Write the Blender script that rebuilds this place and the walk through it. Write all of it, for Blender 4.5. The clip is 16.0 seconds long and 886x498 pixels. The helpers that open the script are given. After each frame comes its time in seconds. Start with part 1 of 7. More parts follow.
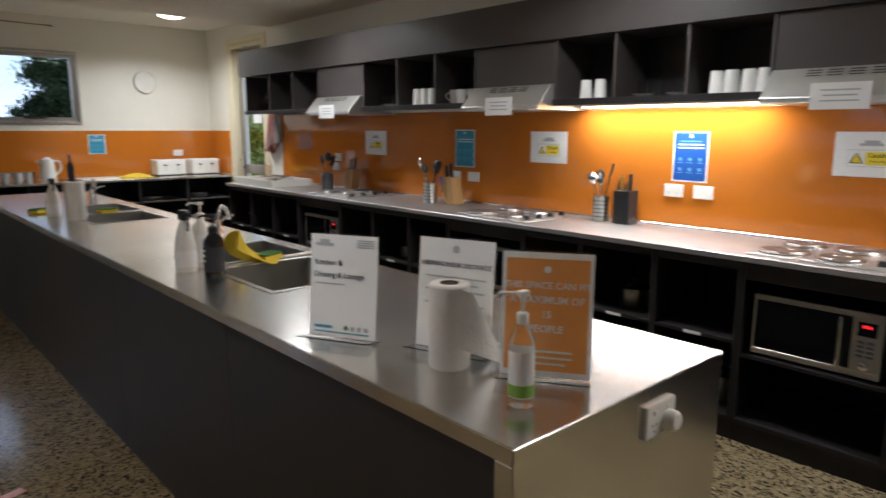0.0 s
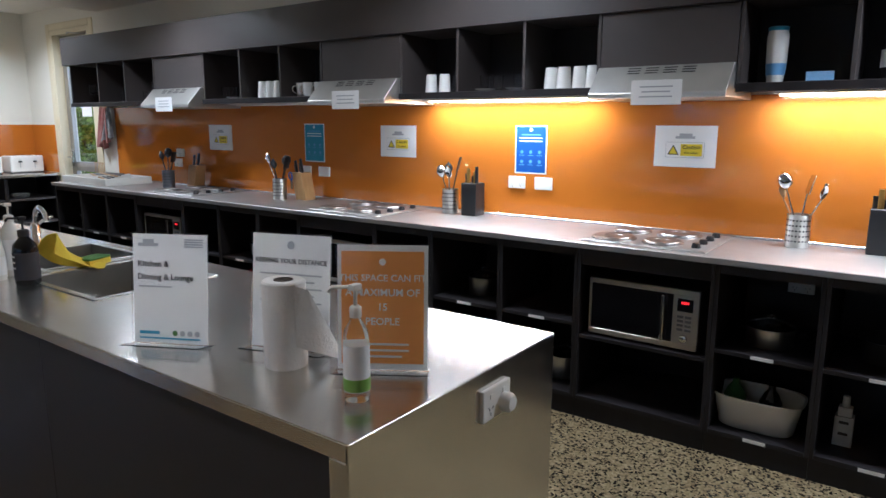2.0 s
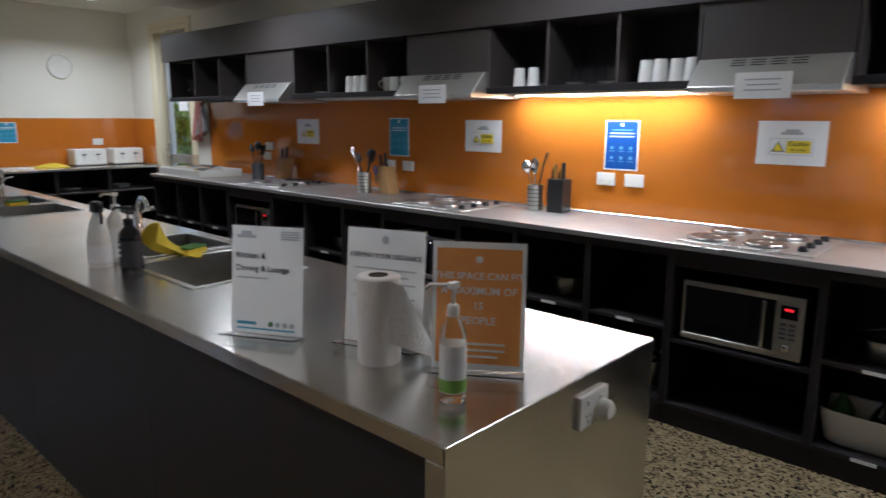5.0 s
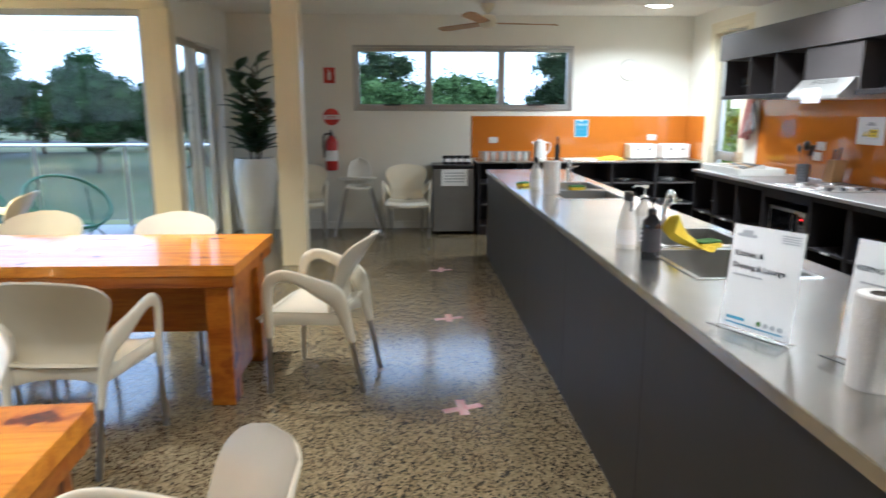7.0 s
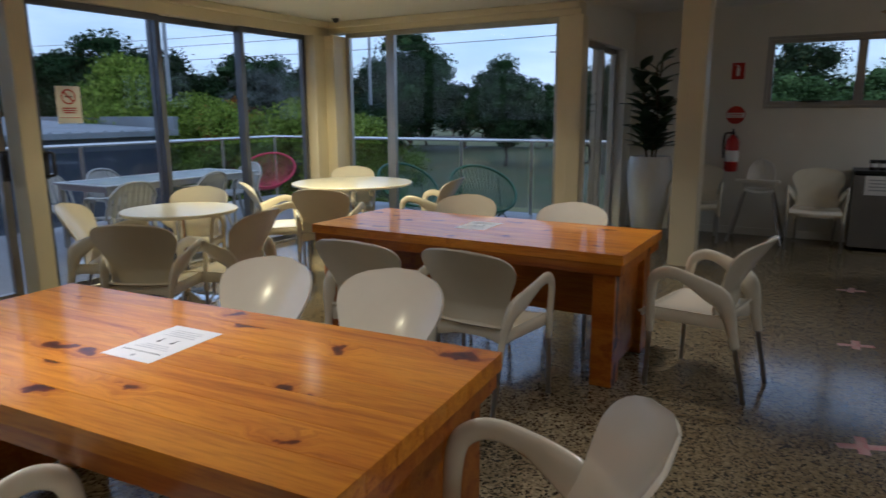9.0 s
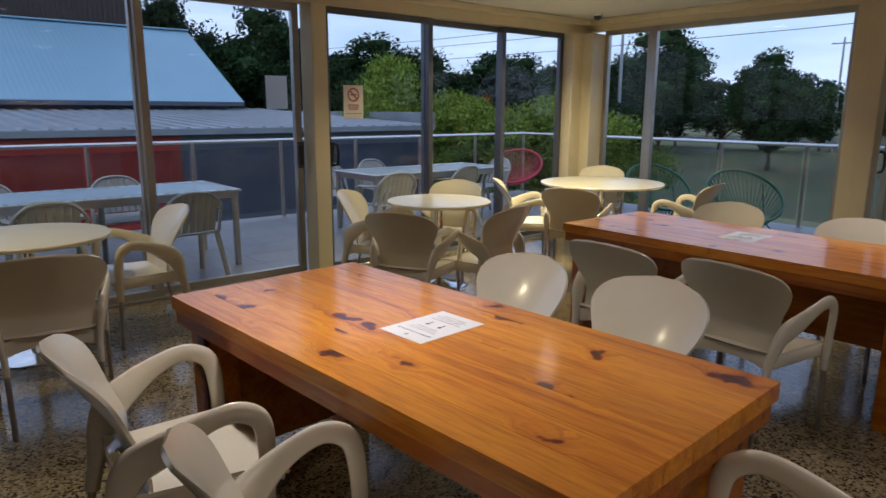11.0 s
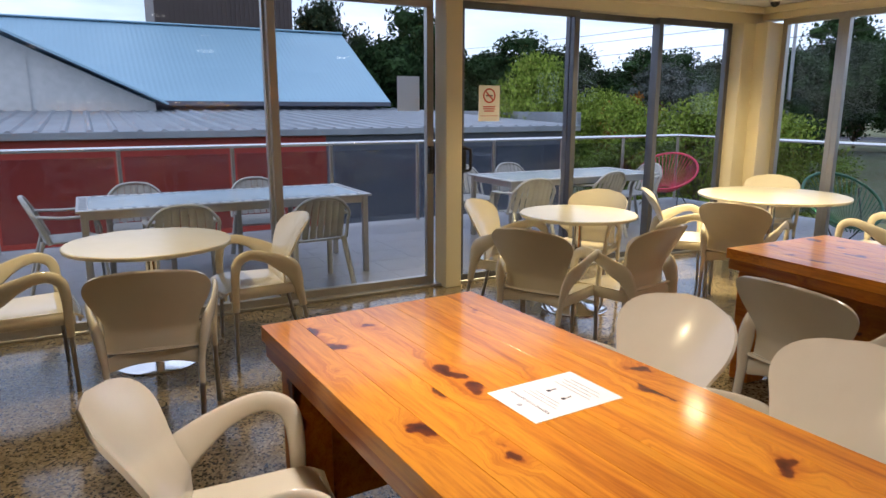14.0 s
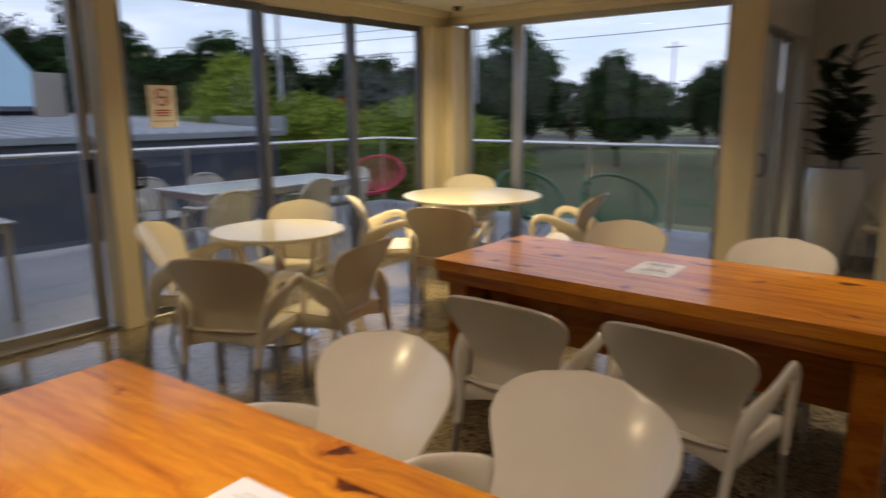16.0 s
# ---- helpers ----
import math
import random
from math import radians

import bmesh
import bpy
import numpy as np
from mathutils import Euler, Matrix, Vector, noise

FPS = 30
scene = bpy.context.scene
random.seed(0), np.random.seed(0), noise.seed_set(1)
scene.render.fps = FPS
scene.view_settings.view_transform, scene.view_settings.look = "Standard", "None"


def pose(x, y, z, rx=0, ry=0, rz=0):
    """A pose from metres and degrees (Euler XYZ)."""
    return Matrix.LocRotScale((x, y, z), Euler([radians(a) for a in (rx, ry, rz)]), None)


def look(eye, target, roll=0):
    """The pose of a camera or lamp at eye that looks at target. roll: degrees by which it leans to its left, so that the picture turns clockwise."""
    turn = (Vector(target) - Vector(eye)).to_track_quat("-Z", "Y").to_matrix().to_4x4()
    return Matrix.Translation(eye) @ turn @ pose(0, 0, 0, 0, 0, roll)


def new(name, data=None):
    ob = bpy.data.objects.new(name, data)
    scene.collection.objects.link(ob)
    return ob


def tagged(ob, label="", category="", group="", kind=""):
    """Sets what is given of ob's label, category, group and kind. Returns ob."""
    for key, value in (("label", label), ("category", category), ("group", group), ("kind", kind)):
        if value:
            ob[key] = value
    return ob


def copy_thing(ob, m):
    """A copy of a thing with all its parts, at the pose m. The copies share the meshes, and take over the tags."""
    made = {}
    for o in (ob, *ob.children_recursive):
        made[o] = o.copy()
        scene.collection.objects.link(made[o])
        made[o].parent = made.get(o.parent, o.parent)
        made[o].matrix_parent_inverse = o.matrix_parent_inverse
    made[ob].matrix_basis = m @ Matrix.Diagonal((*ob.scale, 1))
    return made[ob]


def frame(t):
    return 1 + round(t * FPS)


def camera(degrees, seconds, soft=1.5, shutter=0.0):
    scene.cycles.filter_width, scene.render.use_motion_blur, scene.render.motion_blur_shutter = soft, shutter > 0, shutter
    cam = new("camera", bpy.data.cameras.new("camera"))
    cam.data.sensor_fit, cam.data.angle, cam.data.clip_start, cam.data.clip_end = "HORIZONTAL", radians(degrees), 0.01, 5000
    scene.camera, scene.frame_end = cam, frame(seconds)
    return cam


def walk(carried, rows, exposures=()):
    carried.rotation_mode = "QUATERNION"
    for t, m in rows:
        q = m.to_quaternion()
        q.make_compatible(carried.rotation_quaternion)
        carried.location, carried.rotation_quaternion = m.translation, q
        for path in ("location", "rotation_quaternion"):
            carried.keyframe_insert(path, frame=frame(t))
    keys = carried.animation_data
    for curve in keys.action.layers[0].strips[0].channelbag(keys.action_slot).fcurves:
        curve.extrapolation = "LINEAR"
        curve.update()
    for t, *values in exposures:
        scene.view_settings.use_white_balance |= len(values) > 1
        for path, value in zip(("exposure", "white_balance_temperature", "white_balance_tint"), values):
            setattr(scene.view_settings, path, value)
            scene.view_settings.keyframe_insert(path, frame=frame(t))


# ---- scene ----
cam = camera(67.1, 16.0, 1.5, 0.5)
PATH = [
    (0, (1.159, 1.26, 1.465), (2.478, 2.721, 1.109), 0.1),
    (0.5, (1.182, 1.234, 1.453), (2.65, 2.541, 1.085), -0.1),
    (1, (1.192, 1.229, 1.457), (2.741, 2.438, 1.083), 0.1),
    (1.5, (1.203, 1.232, 1.459), (2.78, 2.405, 1.087), 0.2),
    (2, (1.212, 1.22, 1.458), (2.802, 2.376, 1.089), 0.2),
    (2.5, (1.214, 1.212, 1.458), (2.815, 2.352, 1.092), 0.2),
    (3, (1.211, 1.206, 1.462), (2.825, 2.33, 1.097), 0.2),
    (5.5, (1.219, 1.309, 1.454), (2.48, 2.808, 1.051), 0.4),
    (6, (1.255, 1.319, 1.481), (2.073, 3.097, 1.07), 0.2),
    (6.5, (1.232, 1.225, 1.483), (1.622, 3.144, 1.076), 0.1),
    (7, (1.224, 1.094, 1.476), (1.318, 3.052, 1.075), 0.0),
    (7.5, (1.219, 1.019, 1.469), (0.971, 2.963, 1.068), -0.1),
    (8, (1.233, 1.0, 1.461), (0.655, 2.872, 1.062), -0.1),
    (8.5, (1.218, 0.973, 1.463), (0.417, 2.761, 1.063), -0.1),
    (9, (1.211, 0.957, 1.47), (0.241, 2.659, 1.069), -0.3),
    (9.5, (1.201, 0.921, 1.48), (0.059, 2.513, 1.079), -0.2),
    (10, (1.168, 0.889, 1.485), (-0.144, 2.345, 1.083), -0.0),
    (12.5, (1.015, 0.922, 1.483), (-0.584, 2.047, 1.063), 0.2),
    (13, (0.921, 1.083, 1.509), (-0.726, 2.137, 1.088), -0.0),
    (13.5, (0.858, 1.191, 1.516), (-0.859, 2.126, 1.097), 0.0),
    (14, (0.773, 1.231, 1.51), (-0.957, 2.144, 1.096), 0.1),
    (14.5, (0.59, 1.284, 1.517), (-1.136, 2.203, 1.097), 0.2),
    (15, (0.508, 1.431, 1.504), (-1.139, 2.488, 1.089), -0.0),
    (15.5, (0.492, 1.58, 1.521), (-1.047, 2.791, 1.111), -0.2),
    (16, (0.437, 1.679, 1.504), (-0.776, 3.217, 1.099), -0.3),
]

EXPOSURES = [(0.0, 0.6, 5500, 12), (1.0, 0.42, 5100, 12), (2.0, 0.7, 4950, 12), (3.0, 0.75, 4950, 12), (5.5, 0.2, 5100, 11), (6.2, 0.75, 5100, 10), (6.5, 1.05, 5050, 9), (7.0, 1.85, 5000, 8), (7.5, 1.75, 4900, 9), (8.0, 1.1, 4900, 9),
             (8.5, 0.45, 5150, 12), (9.0, -0.03, 5150, 13), (10.0, -0.08, 5200, 15), (12.5, 0.36, 5800, 18), (14.5, 0.65, 5900, 19), (15.5, 0.38, 6100, 19), (16.0, 0.14, 6300, 20)]
walk(cam, [(t, look(eye, target, roll)) for t, eye, target, roll in PATH], EXPOSURES)

# ---- world and light ----
world = bpy.data.worlds.new("dusk_sky")
scene.world = world
world.use_nodes = True
wn = world.node_tree.nodes
sky = wn.new("ShaderNodeTexSky")
sky.sky_type = 'NISHITA'
sky.sun_disc = False
sky.sun_elevation = radians(14)
sky.sun_rotation = radians(162)
sky.air_density, sky.dust_density, sky.ozone_density = 1.0, 1.0, 3.0
wn["Background"].inputs[1].default_value = 0.11
cloud = wn.new("ShaderNodeMixRGB")
cloud.inputs[2].default_value = (7.6, 8.6, 10.2, 1)
world.node_tree.links.new(sky.outputs[0], cloud.inputs[1])
direction = wn.new("ShaderNodeTexCoord")
stretch = wn.new("ShaderNodeMapping")
stretch.inputs["Scale"].default_value = (1.6, 1.6, 9.0)
billow = wn.new("ShaderNodeTexNoise")
billow.inputs["Scale"].default_value, billow.inputs["Detail"].default_value, billow.inputs["Roughness"].default_value = 1.7, 6.0, 0.55
cover = wn.new("ShaderNodeMapRange")
for key, value in (("From Min", 0.34), ("From Max", 0.66), ("To Min", 0.35), ("To Max", 1.0)):
    cover.inputs[key].default_value = value
world.node_tree.links.new(direction.outputs["Generated"], stretch.inputs["Vector"])
world.node_tree.links.new(stretch.outputs["Vector"], billow.inputs["Vector"])
world.node_tree.links.new(billow.outputs[0], cover.inputs["Value"])
world.node_tree.links.new(cover.outputs[0], cloud.inputs[0])
world.node_tree.links.new(cloud.outputs[0], wn["Background"].inputs[0])

sun = new("sun", bpy.data.lights.new("sun", 'SUN'))
sun.data.energy, sun.data.angle, sun.data.color = 0.5, radians(20), (1.0, 0.95, 0.88)
sun.matrix_world = look((0, 0, 20), (-3, 9, 11))

WARM = (1.0, 0.87, 0.70)
YELLOW = (1.0, 0.79, 0.38)


def area_lamp(name, x, y, z, sx, sy, watts, color, spin=0):
    lamp = new(name, bpy.data.lights.new(name, 'AREA'))
    lamp.data.shape, lamp.data.size, lamp.data.size_y = 'RECTANGLE', sx, sy
    lamp.data.energy, lamp.data.color = watts, color
    lamp.matrix_world = pose(x, y, z, 0, 0, spin)
    return lamp


STRIP_W = 12.0
for y0, y1 in ((2.72, 3.86), (0.72, 1.84)):
    area_lamp("strip_light_glow", 4.66, (y0 + y1) / 2, 1.588, 0.05, y1 - y0, STRIP_W, (1.0, 0.93, 0.80))
OYSTERS = [(3.93, 8.55, 2.65, 20), (3.85, 5.90, 2.53, 12), (3.75, 3.25, 2.53, 11), (4.0, 0.60, 2.53, 24)]
for x, y, z, w in OYSTERS:
    area_lamp("ceiling_glow", x, y, z - 0.075, 0.26, 0.26, w, (1.0, 0.93, 0.80)).data.spread = radians(150)
# (-3.1, 1.2) is assumed; (1.35, 2.9) is added to brighten the island signs
DOWNLIGHTS = [(-3.20, 5.97, 24, YELLOW, 135), (-2.87, 5.57, 24, YELLOW, 135), (-3.1, 1.2, 12, YELLOW, 140), (-0.75, 2.1, 9, WARM, 95), (0.10, 5.20, 8, WARM, 115), (1.35, 2.9, 4, WARM, 110)]
for x, y, w, colour, spread in DOWNLIGHTS:
    area_lamp("downlight_glow", x, y, 2.518, 0.13, 0.13, w, colour).data.spread = radians(spread)

# ---- materials ----
def material(name, color, rough=0.5, metal=0.0, **more):
    m = bpy.data.materials.new(name)
    m.use_nodes = True
    b = m.node_tree.nodes["Principled BSDF"]
    b.inputs["Base Color"].default_value = (*color, 1)
    b.inputs["Roughness"].default_value = rough
    b.inputs["Metallic"].default_value = metal
    for key, value in more.items():
        b.inputs[key.replace("_", " ")].default_value = value
    return m


def node(m, kind, **values):
    n = m.node_tree.nodes.new(kind)
    for key, value in values.items():
        n.inputs[key].default_value = value
    return n


def link(m, a, out, b, into):
    m.node_tree.links.new(a.outputs[out], b.inputs[into])


def coords(m, scale=(1, 1, 1)):
    c = m.node_tree.nodes.new("ShaderNodeTexCoord")
    mp = m.node_tree.nodes.new("ShaderNodeMapping")
    mp.inputs["Scale"].default_value = scale
    link(m, c, "Object", mp, "Vector")
    return mp


def ramp(m, src, out, stops):
    r = m.node_tree.nodes.new("ShaderNodeValToRGB")
    while len(r.color_ramp.elements) < len(stops):
        r.color_ramp.elements.new(0.5)
    for e, (p, c) in zip(r.color_ramp.elements, stops):
        e.position, e.color = p, (*c, 1)
    link(m, src, out, r, "Fac")
    return r


def varied(name, c1, c2, rough=0.5, metal=0.0, scale=6.0, bump=0.05, fine=80.0, stretch=(1, 1, 1), rough2=None, **more):
    """A surface with stains at one scale and fine relief at another."""
    m = material(name, c1, rough, metal, **more)
    b = m.node_tree.nodes["Principled BSDF"]
    mp = coords(m, stretch)
    n1 = node(m, "ShaderNodeTexNoise", Scale=scale, Detail=5.0, Roughness=0.6)
    n2 = node(m, "ShaderNodeTexNoise", Scale=fine, Detail=3.0, Roughness=0.6)
    link(m, mp, "Vector", n1, "Vector"), link(m, mp, "Vector", n2, "Vector")
    r = ramp(m, n1, "Fac", [(0.3, c1), (0.7, c2)])
    link(m, r, "Color", b, "Base Color")
    if bump:
        bp = node(m, "ShaderNodeBump", Strength=bump, Distance=0.01)
        link(m, n2, "Fac", bp, "Height"), link(m, bp, "Normal", b, "Normal")
    if rough2 is not None:
        mr = node(m, "ShaderNodeMapRange", **{"To Min": rough, "To Max": rough2})
        link(m, n1, "Fac", mr, "Value"), link(m, mr, "Result", b, "Roughness")
    return m


WALL = varied("wall_paint", (0.80, 0.77, 0.68), (0.76, 0.73, 0.64), 0.6, scale=1.5, bump=0.03, fine=120)
# assumed colour of the unseen walls, dark to keep bounce light low
TAUPE = varied("taupe_paint", (0.30, 0.26, 0.22), (0.27, 0.235, 0.20), 0.6, scale=1.5, bump=0.03, fine=120)
CEIL = varied("ceiling_paint", (0.78, 0.75, 0.67), (0.74, 0.71, 0.63), 0.7, scale=1.2, bump=0.02, fine=150)
CREAM = varied("cream_gloss_paint", (0.74, 0.66, 0.47), (0.70, 0.62, 0.43), 0.38, scale=2, bump=0.02, fine=60)
ALU = varied("satin_aluminium", (0.50, 0.49, 0.46), (0.42, 0.41, 0.39), 0.38, 0.9, scale=3, bump=0.01)
# dark metal parts; on door_2 its darkness is the backlit frames' shade
DARKSHADEALU = varied("shaded_aluminium", (0.16, 0.165, 0.18), (0.12, 0.125, 0.14), 0.4, 0.7, scale=3, bump=0.01)
STEEL = varied("brushed_steel", (0.78, 0.76, 0.72), (0.62, 0.60, 0.56), 0.15, 1.0, scale=3.0, bump=0.0, fine=90,
               stretch=(1, 1, 1), rough2=0.32)
BENCHSTEEL = varied("dull_bench_steel", (0.56, 0.55, 0.53), (0.46, 0.45, 0.43), 0.34, 0.9, scale=3.0, bump=0.0, fine=90, rough2=0.5)
SINKSTEEL = varied("sink_steel", (0.62, 0.61, 0.58), (0.52, 0.51, 0.48), 0.28, 1.0, scale=5, bump=0.0, fine=140)
CHROME = material("chrome", (0.72, 0.71, 0.69), 0.09, 1.0)
TUBE = varied("leg_tube_metal", (0.46, 0.44, 0.41), (0.38, 0.36, 0.33), 0.3, 1.0, scale=8, bump=0.01)
LAMINATE = varied("charcoal_laminate", (0.023, 0.020, 0.021), (0.018, 0.016, 0.017), 0.5, scale=4, bump=0.04, fine=160,
                  stretch=(1, 6, 1), Specular_IOR_Level=0.25)
LAMINATE2 = varied("dark_brown_laminate", (0.066, 0.056, 0.053), (0.056, 0.047, 0.045), 0.4, scale=3, bump=0.04, fine=150)
PANEL = varied("charcoal_panel_laminate", (0.028, 0.025, 0.027), (0.022, 0.020, 0.022), 0.45, scale=3, bump=0.04, fine=150)
SPLASH = varied("orange_glass_splashback", (0.54, 0.172, 0.016), (0.49, 0.152, 0.013), 0.09, scale=0.8, bump=0.0, Coat_Weight=0.6, Coat_Roughness=0.03)
PLASTIC = varied("cream_chair_plastic", (0.76, 0.70, 0.55), (0.72, 0.66, 0.51), 0.20, scale=5, bump=0.012, fine=300, Coat_Weight=0.4, Coat_Roughness=0.12)
RESIN = varied("grey_resin_plastic", (0.50, 0.51, 0.50), (0.42, 0.43, 0.42), 0.42, scale=6, bump=0.03, fine=150)
TABLETOP = varied("cream_tabletop", (0.72, 0.68, 0.54), (0.68, 0.64, 0.50), 0.22, scale=4, bump=0.01, fine=160)
PAPER = varied("white_paper", (0.86, 0.855, 0.84), (0.82, 0.815, 0.80), 0.4, scale=5, bump=0.02, fine=200)
THINPAPER = material("thin_white_paper", (0.88, 0.88, 0.87), 0.95, Transmission_Weight=0.6, IOR=1.1)
TISSUE = varied("paper_towel", (0.82, 0.80, 0.76), (0.76, 0.74, 0.70), 0.9, scale=30, bump=0.25, fine=120)
WHITEP = varied("white_plastic", (0.78, 0.76, 0.70), (0.72, 0.70, 0.64), 0.32, scale=6, bump=0.01)
CERAMIC = varied("white_ceramic", (0.80, 0.79, 0.76), (0.76, 0.75, 0.72), 0.14, scale=8, bump=0.0)
BLACKP = varied("black_plastic", (0.016, 0.016, 0.017), (0.024, 0.023, 0.024), 0.35, scale=6, bump=0.02)
INK = material("black_print", (0.03, 0.03, 0.035), 0.6)
GREYINK = material("grey_print", (0.42, 0.43, 0.45), 0.6)
ORANGEP = material("orange_print", (0.86, 0.36, 0.08), 0.35)
BLUEP = material("blue_print", (0.02, 0.085, 0.33), 0.3)
TEALP = material("teal_print", (0.05, 0.30, 0.46), 0.3)
LIGHTBLUE = material("pale_blue_print", (0.16, 0.36, 0.66), 0.4)
YELLOWP = material("yellow_print", (0.78, 0.62, 0.02), 0.4)
REDP = varied("red_paint", (0.50, 0.025, 0.02), (0.42, 0.02, 0.018), 0.3, scale=8, bump=0.01)
YELLOWC = varied("yellow_cloth", (0.72, 0.55, 0.03), (0.60, 0.44, 0.02), 0.85, scale=20, bump=0.3, fine=160)
GREENSC = varied("scourer_green", (0.06, 0.16, 0.04), (0.09, 0.20, 0.05), 0.95, scale=40, bump=0.5, fine=200)
PINKCL = varied("dusty_red_cloth", (0.36, 0.12, 0.11), (0.46, 0.24, 0.20), 0.9, scale=25, bump=0.3, fine=160)
GREYCL = varied("grey_cloth", (0.20, 0.20, 0.22), (0.45, 0.44, 0.42), 0.9, scale=25, bump=0.3, fine=160)
BEECH = varied("pale_knife_block_wood", (0.50, 0.30, 0.12), (0.42, 0.24, 0.09), 0.45, scale=6, bump=0.05, fine=40, stretch=(8, 8, 1))
SPOONW = varied("wooden_spoon", (0.40, 0.22, 0.09), (0.32, 0.17, 0.06), 0.55, scale=9, bump=0.05)
LEAF = varied("dark_indoor_leaf", (0.022, 0.055, 0.022), (0.035, 0.075, 0.03), 0.35, scale=9, bump=0.05)
SOIL = varied("potting_soil", (0.04, 0.03, 0.02), (0.07, 0.05, 0.035), 0.95, scale=20, bump=0.6, fine=60)
POTM = varied("white_glazed_pot", (0.66, 0.65, 0.62), (0.60, 0.59, 0.56), 0.3, scale=3, bump=0.03, fine=60)
FRIDGEM = varied("grey_fridge_steel", (0.34, 0.33, 0.31), (0.28, 0.27, 0.26), 0.4, 0.8, scale=3, bump=0.02)
DARKGLASS = material("dark_oven_glass", (0.006, 0.006, 0.007), 0.06)
PINKTAPE = varied("floor_tape", (0.72, 0.58, 0.56), (0.60, 0.22, 0.24), 0.6, scale=14, bump=0.03)
SHEETROOF = varied("zincalume_roof", (0.25, 0.40, 0.49), (0.22, 0.36, 0.45), 0.5, 0.1, scale=0.6, bump=0.02, fine=8)
PATIOM = varied("weathered_resin_plastic", (0.36, 0.36, 0.34), (0.29, 0.29, 0.27), 0.45, scale=6, bump=0.03, fine=150)
HOTPLATE = varied("worn_hotplate_metal", (0.34, 0.32, 0.30), (0.22, 0.21, 0.20), 0.36, 0.9, scale=14, bump=0.02)
HOODSTEEL = varied("satin_hood_steel", (0.70, 0.69, 0.66), (0.60, 0.59, 0.56), 0.36, 0.85, scale=3, bump=0.0)
GREYROOF = varied("grey_deck_roof", (0.27, 0.30, 0.33), (0.20, 0.22, 0.24), 0.5, 0.3, scale=0.9, bump=0.03, fine=10)
REDWALL = varied("red_wall_paint", (0.33, 0.035, 0.022), (0.27, 0.028, 0.018), 0.6, scale=1.5, bump=0.1, fine=30)
GREYWALL = varied("slate_grey_wall", (0.085, 0.095, 0.12), (0.07, 0.078, 0.10), 0.6, scale=1.5, bump=0.1, fine=30)
BROWNCLAD = varied("brown_metal_cladding", (0.060, 0.042, 0.036), (0.048, 0.033, 0.028), 0.5, 0.2, scale=1, bump=0.05, fine=10)
GRASS = varied("lawn", (0.10, 0.13, 0.045), (0.16, 0.15, 0.065), 0.95, scale=0.25, bump=0.4, fine=18)
ASPHALT = varied("asphalt_road", (0.055, 0.058, 0.065), (0.045, 0.047, 0.052), 0.85, scale=0.5, bump=0.2, fine=40)
BARK = varied("bark", (0.09, 0.065, 0.045), (0.14, 0.11, 0.08), 0.95, scale=4, bump=0.5, fine=20)
POLEM = varied("galvanised_pole", (0.32, 0.34, 0.36), (0.26, 0.28, 0.30), 0.5, 0.6, scale=2, bump=0.02)
CABLE = material("cable_black", (0.02, 0.02, 0.02), 0.6)
CORDR = material("pink_cord", (0.50, 0.03, 0.07), 0.45)
CORDG = material("green_cord", (0.015, 0.11, 0.06), 0.45)
GLASSY = material("clear_glass", (0.97, 0.98, 0.97), 0.0, Transmission_Weight=1.0, IOR=1.22)
TUMBLER = material("glassware", (0.95, 0.96, 0.96), 0.02, Transmission_Weight=1.0, IOR=1.3)
SMOKED = material("smoked_balustrade_glass", (0.58, 0.62, 0.69), 0.0, Transmission_Weight=1.0, IOR=1.45)
CLEARPLASTIC = material("clear_bottle_plastic", (0.97, 0.98, 0.97), 0.02, Transmission_Weight=1.0, IOR=1.2)
ACRYLIC = material("clear_acrylic", (0.95, 0.96, 0.96), 0.03, Transmission_Weight=1.0, IOR=1.3)
SKYLIT = material("lit_diffuser", (0.9, 0.88, 0.8), 0.5)
SKYLIT.node_tree.nodes["Principled BSDF"].inputs["Emission Color"].default_value = (1.0, 0.86, 0.62, 1)
SKYLIT.node_tree.nodes["Principled BSDF"].inputs["Emission Strength"].default_value = 6.0
TUBELIT = material("lit_tube", (0.9, 0.85, 0.7), 0.5)
TUBELIT.node_tree.nodes["Principled BSDF"].inputs["Emission Color"].default_value = (1.0, 0.74, 0.40, 1)
TUBELIT.node_tree.nodes["Principled BSDF"].inputs["Emission Strength"].default_value = 9.0
LEDRED = material("red_display", (0.1, 0, 0), 0.4)
LEDRED.node_tree.nodes["Principled BSDF"].inputs["Emission Color"].default_value = (1.0, 0.02, 0.02, 1)
LEDRED.node_tree.nodes["Principled BSDF"].inputs["Emission Strength"].default_value = 1.0


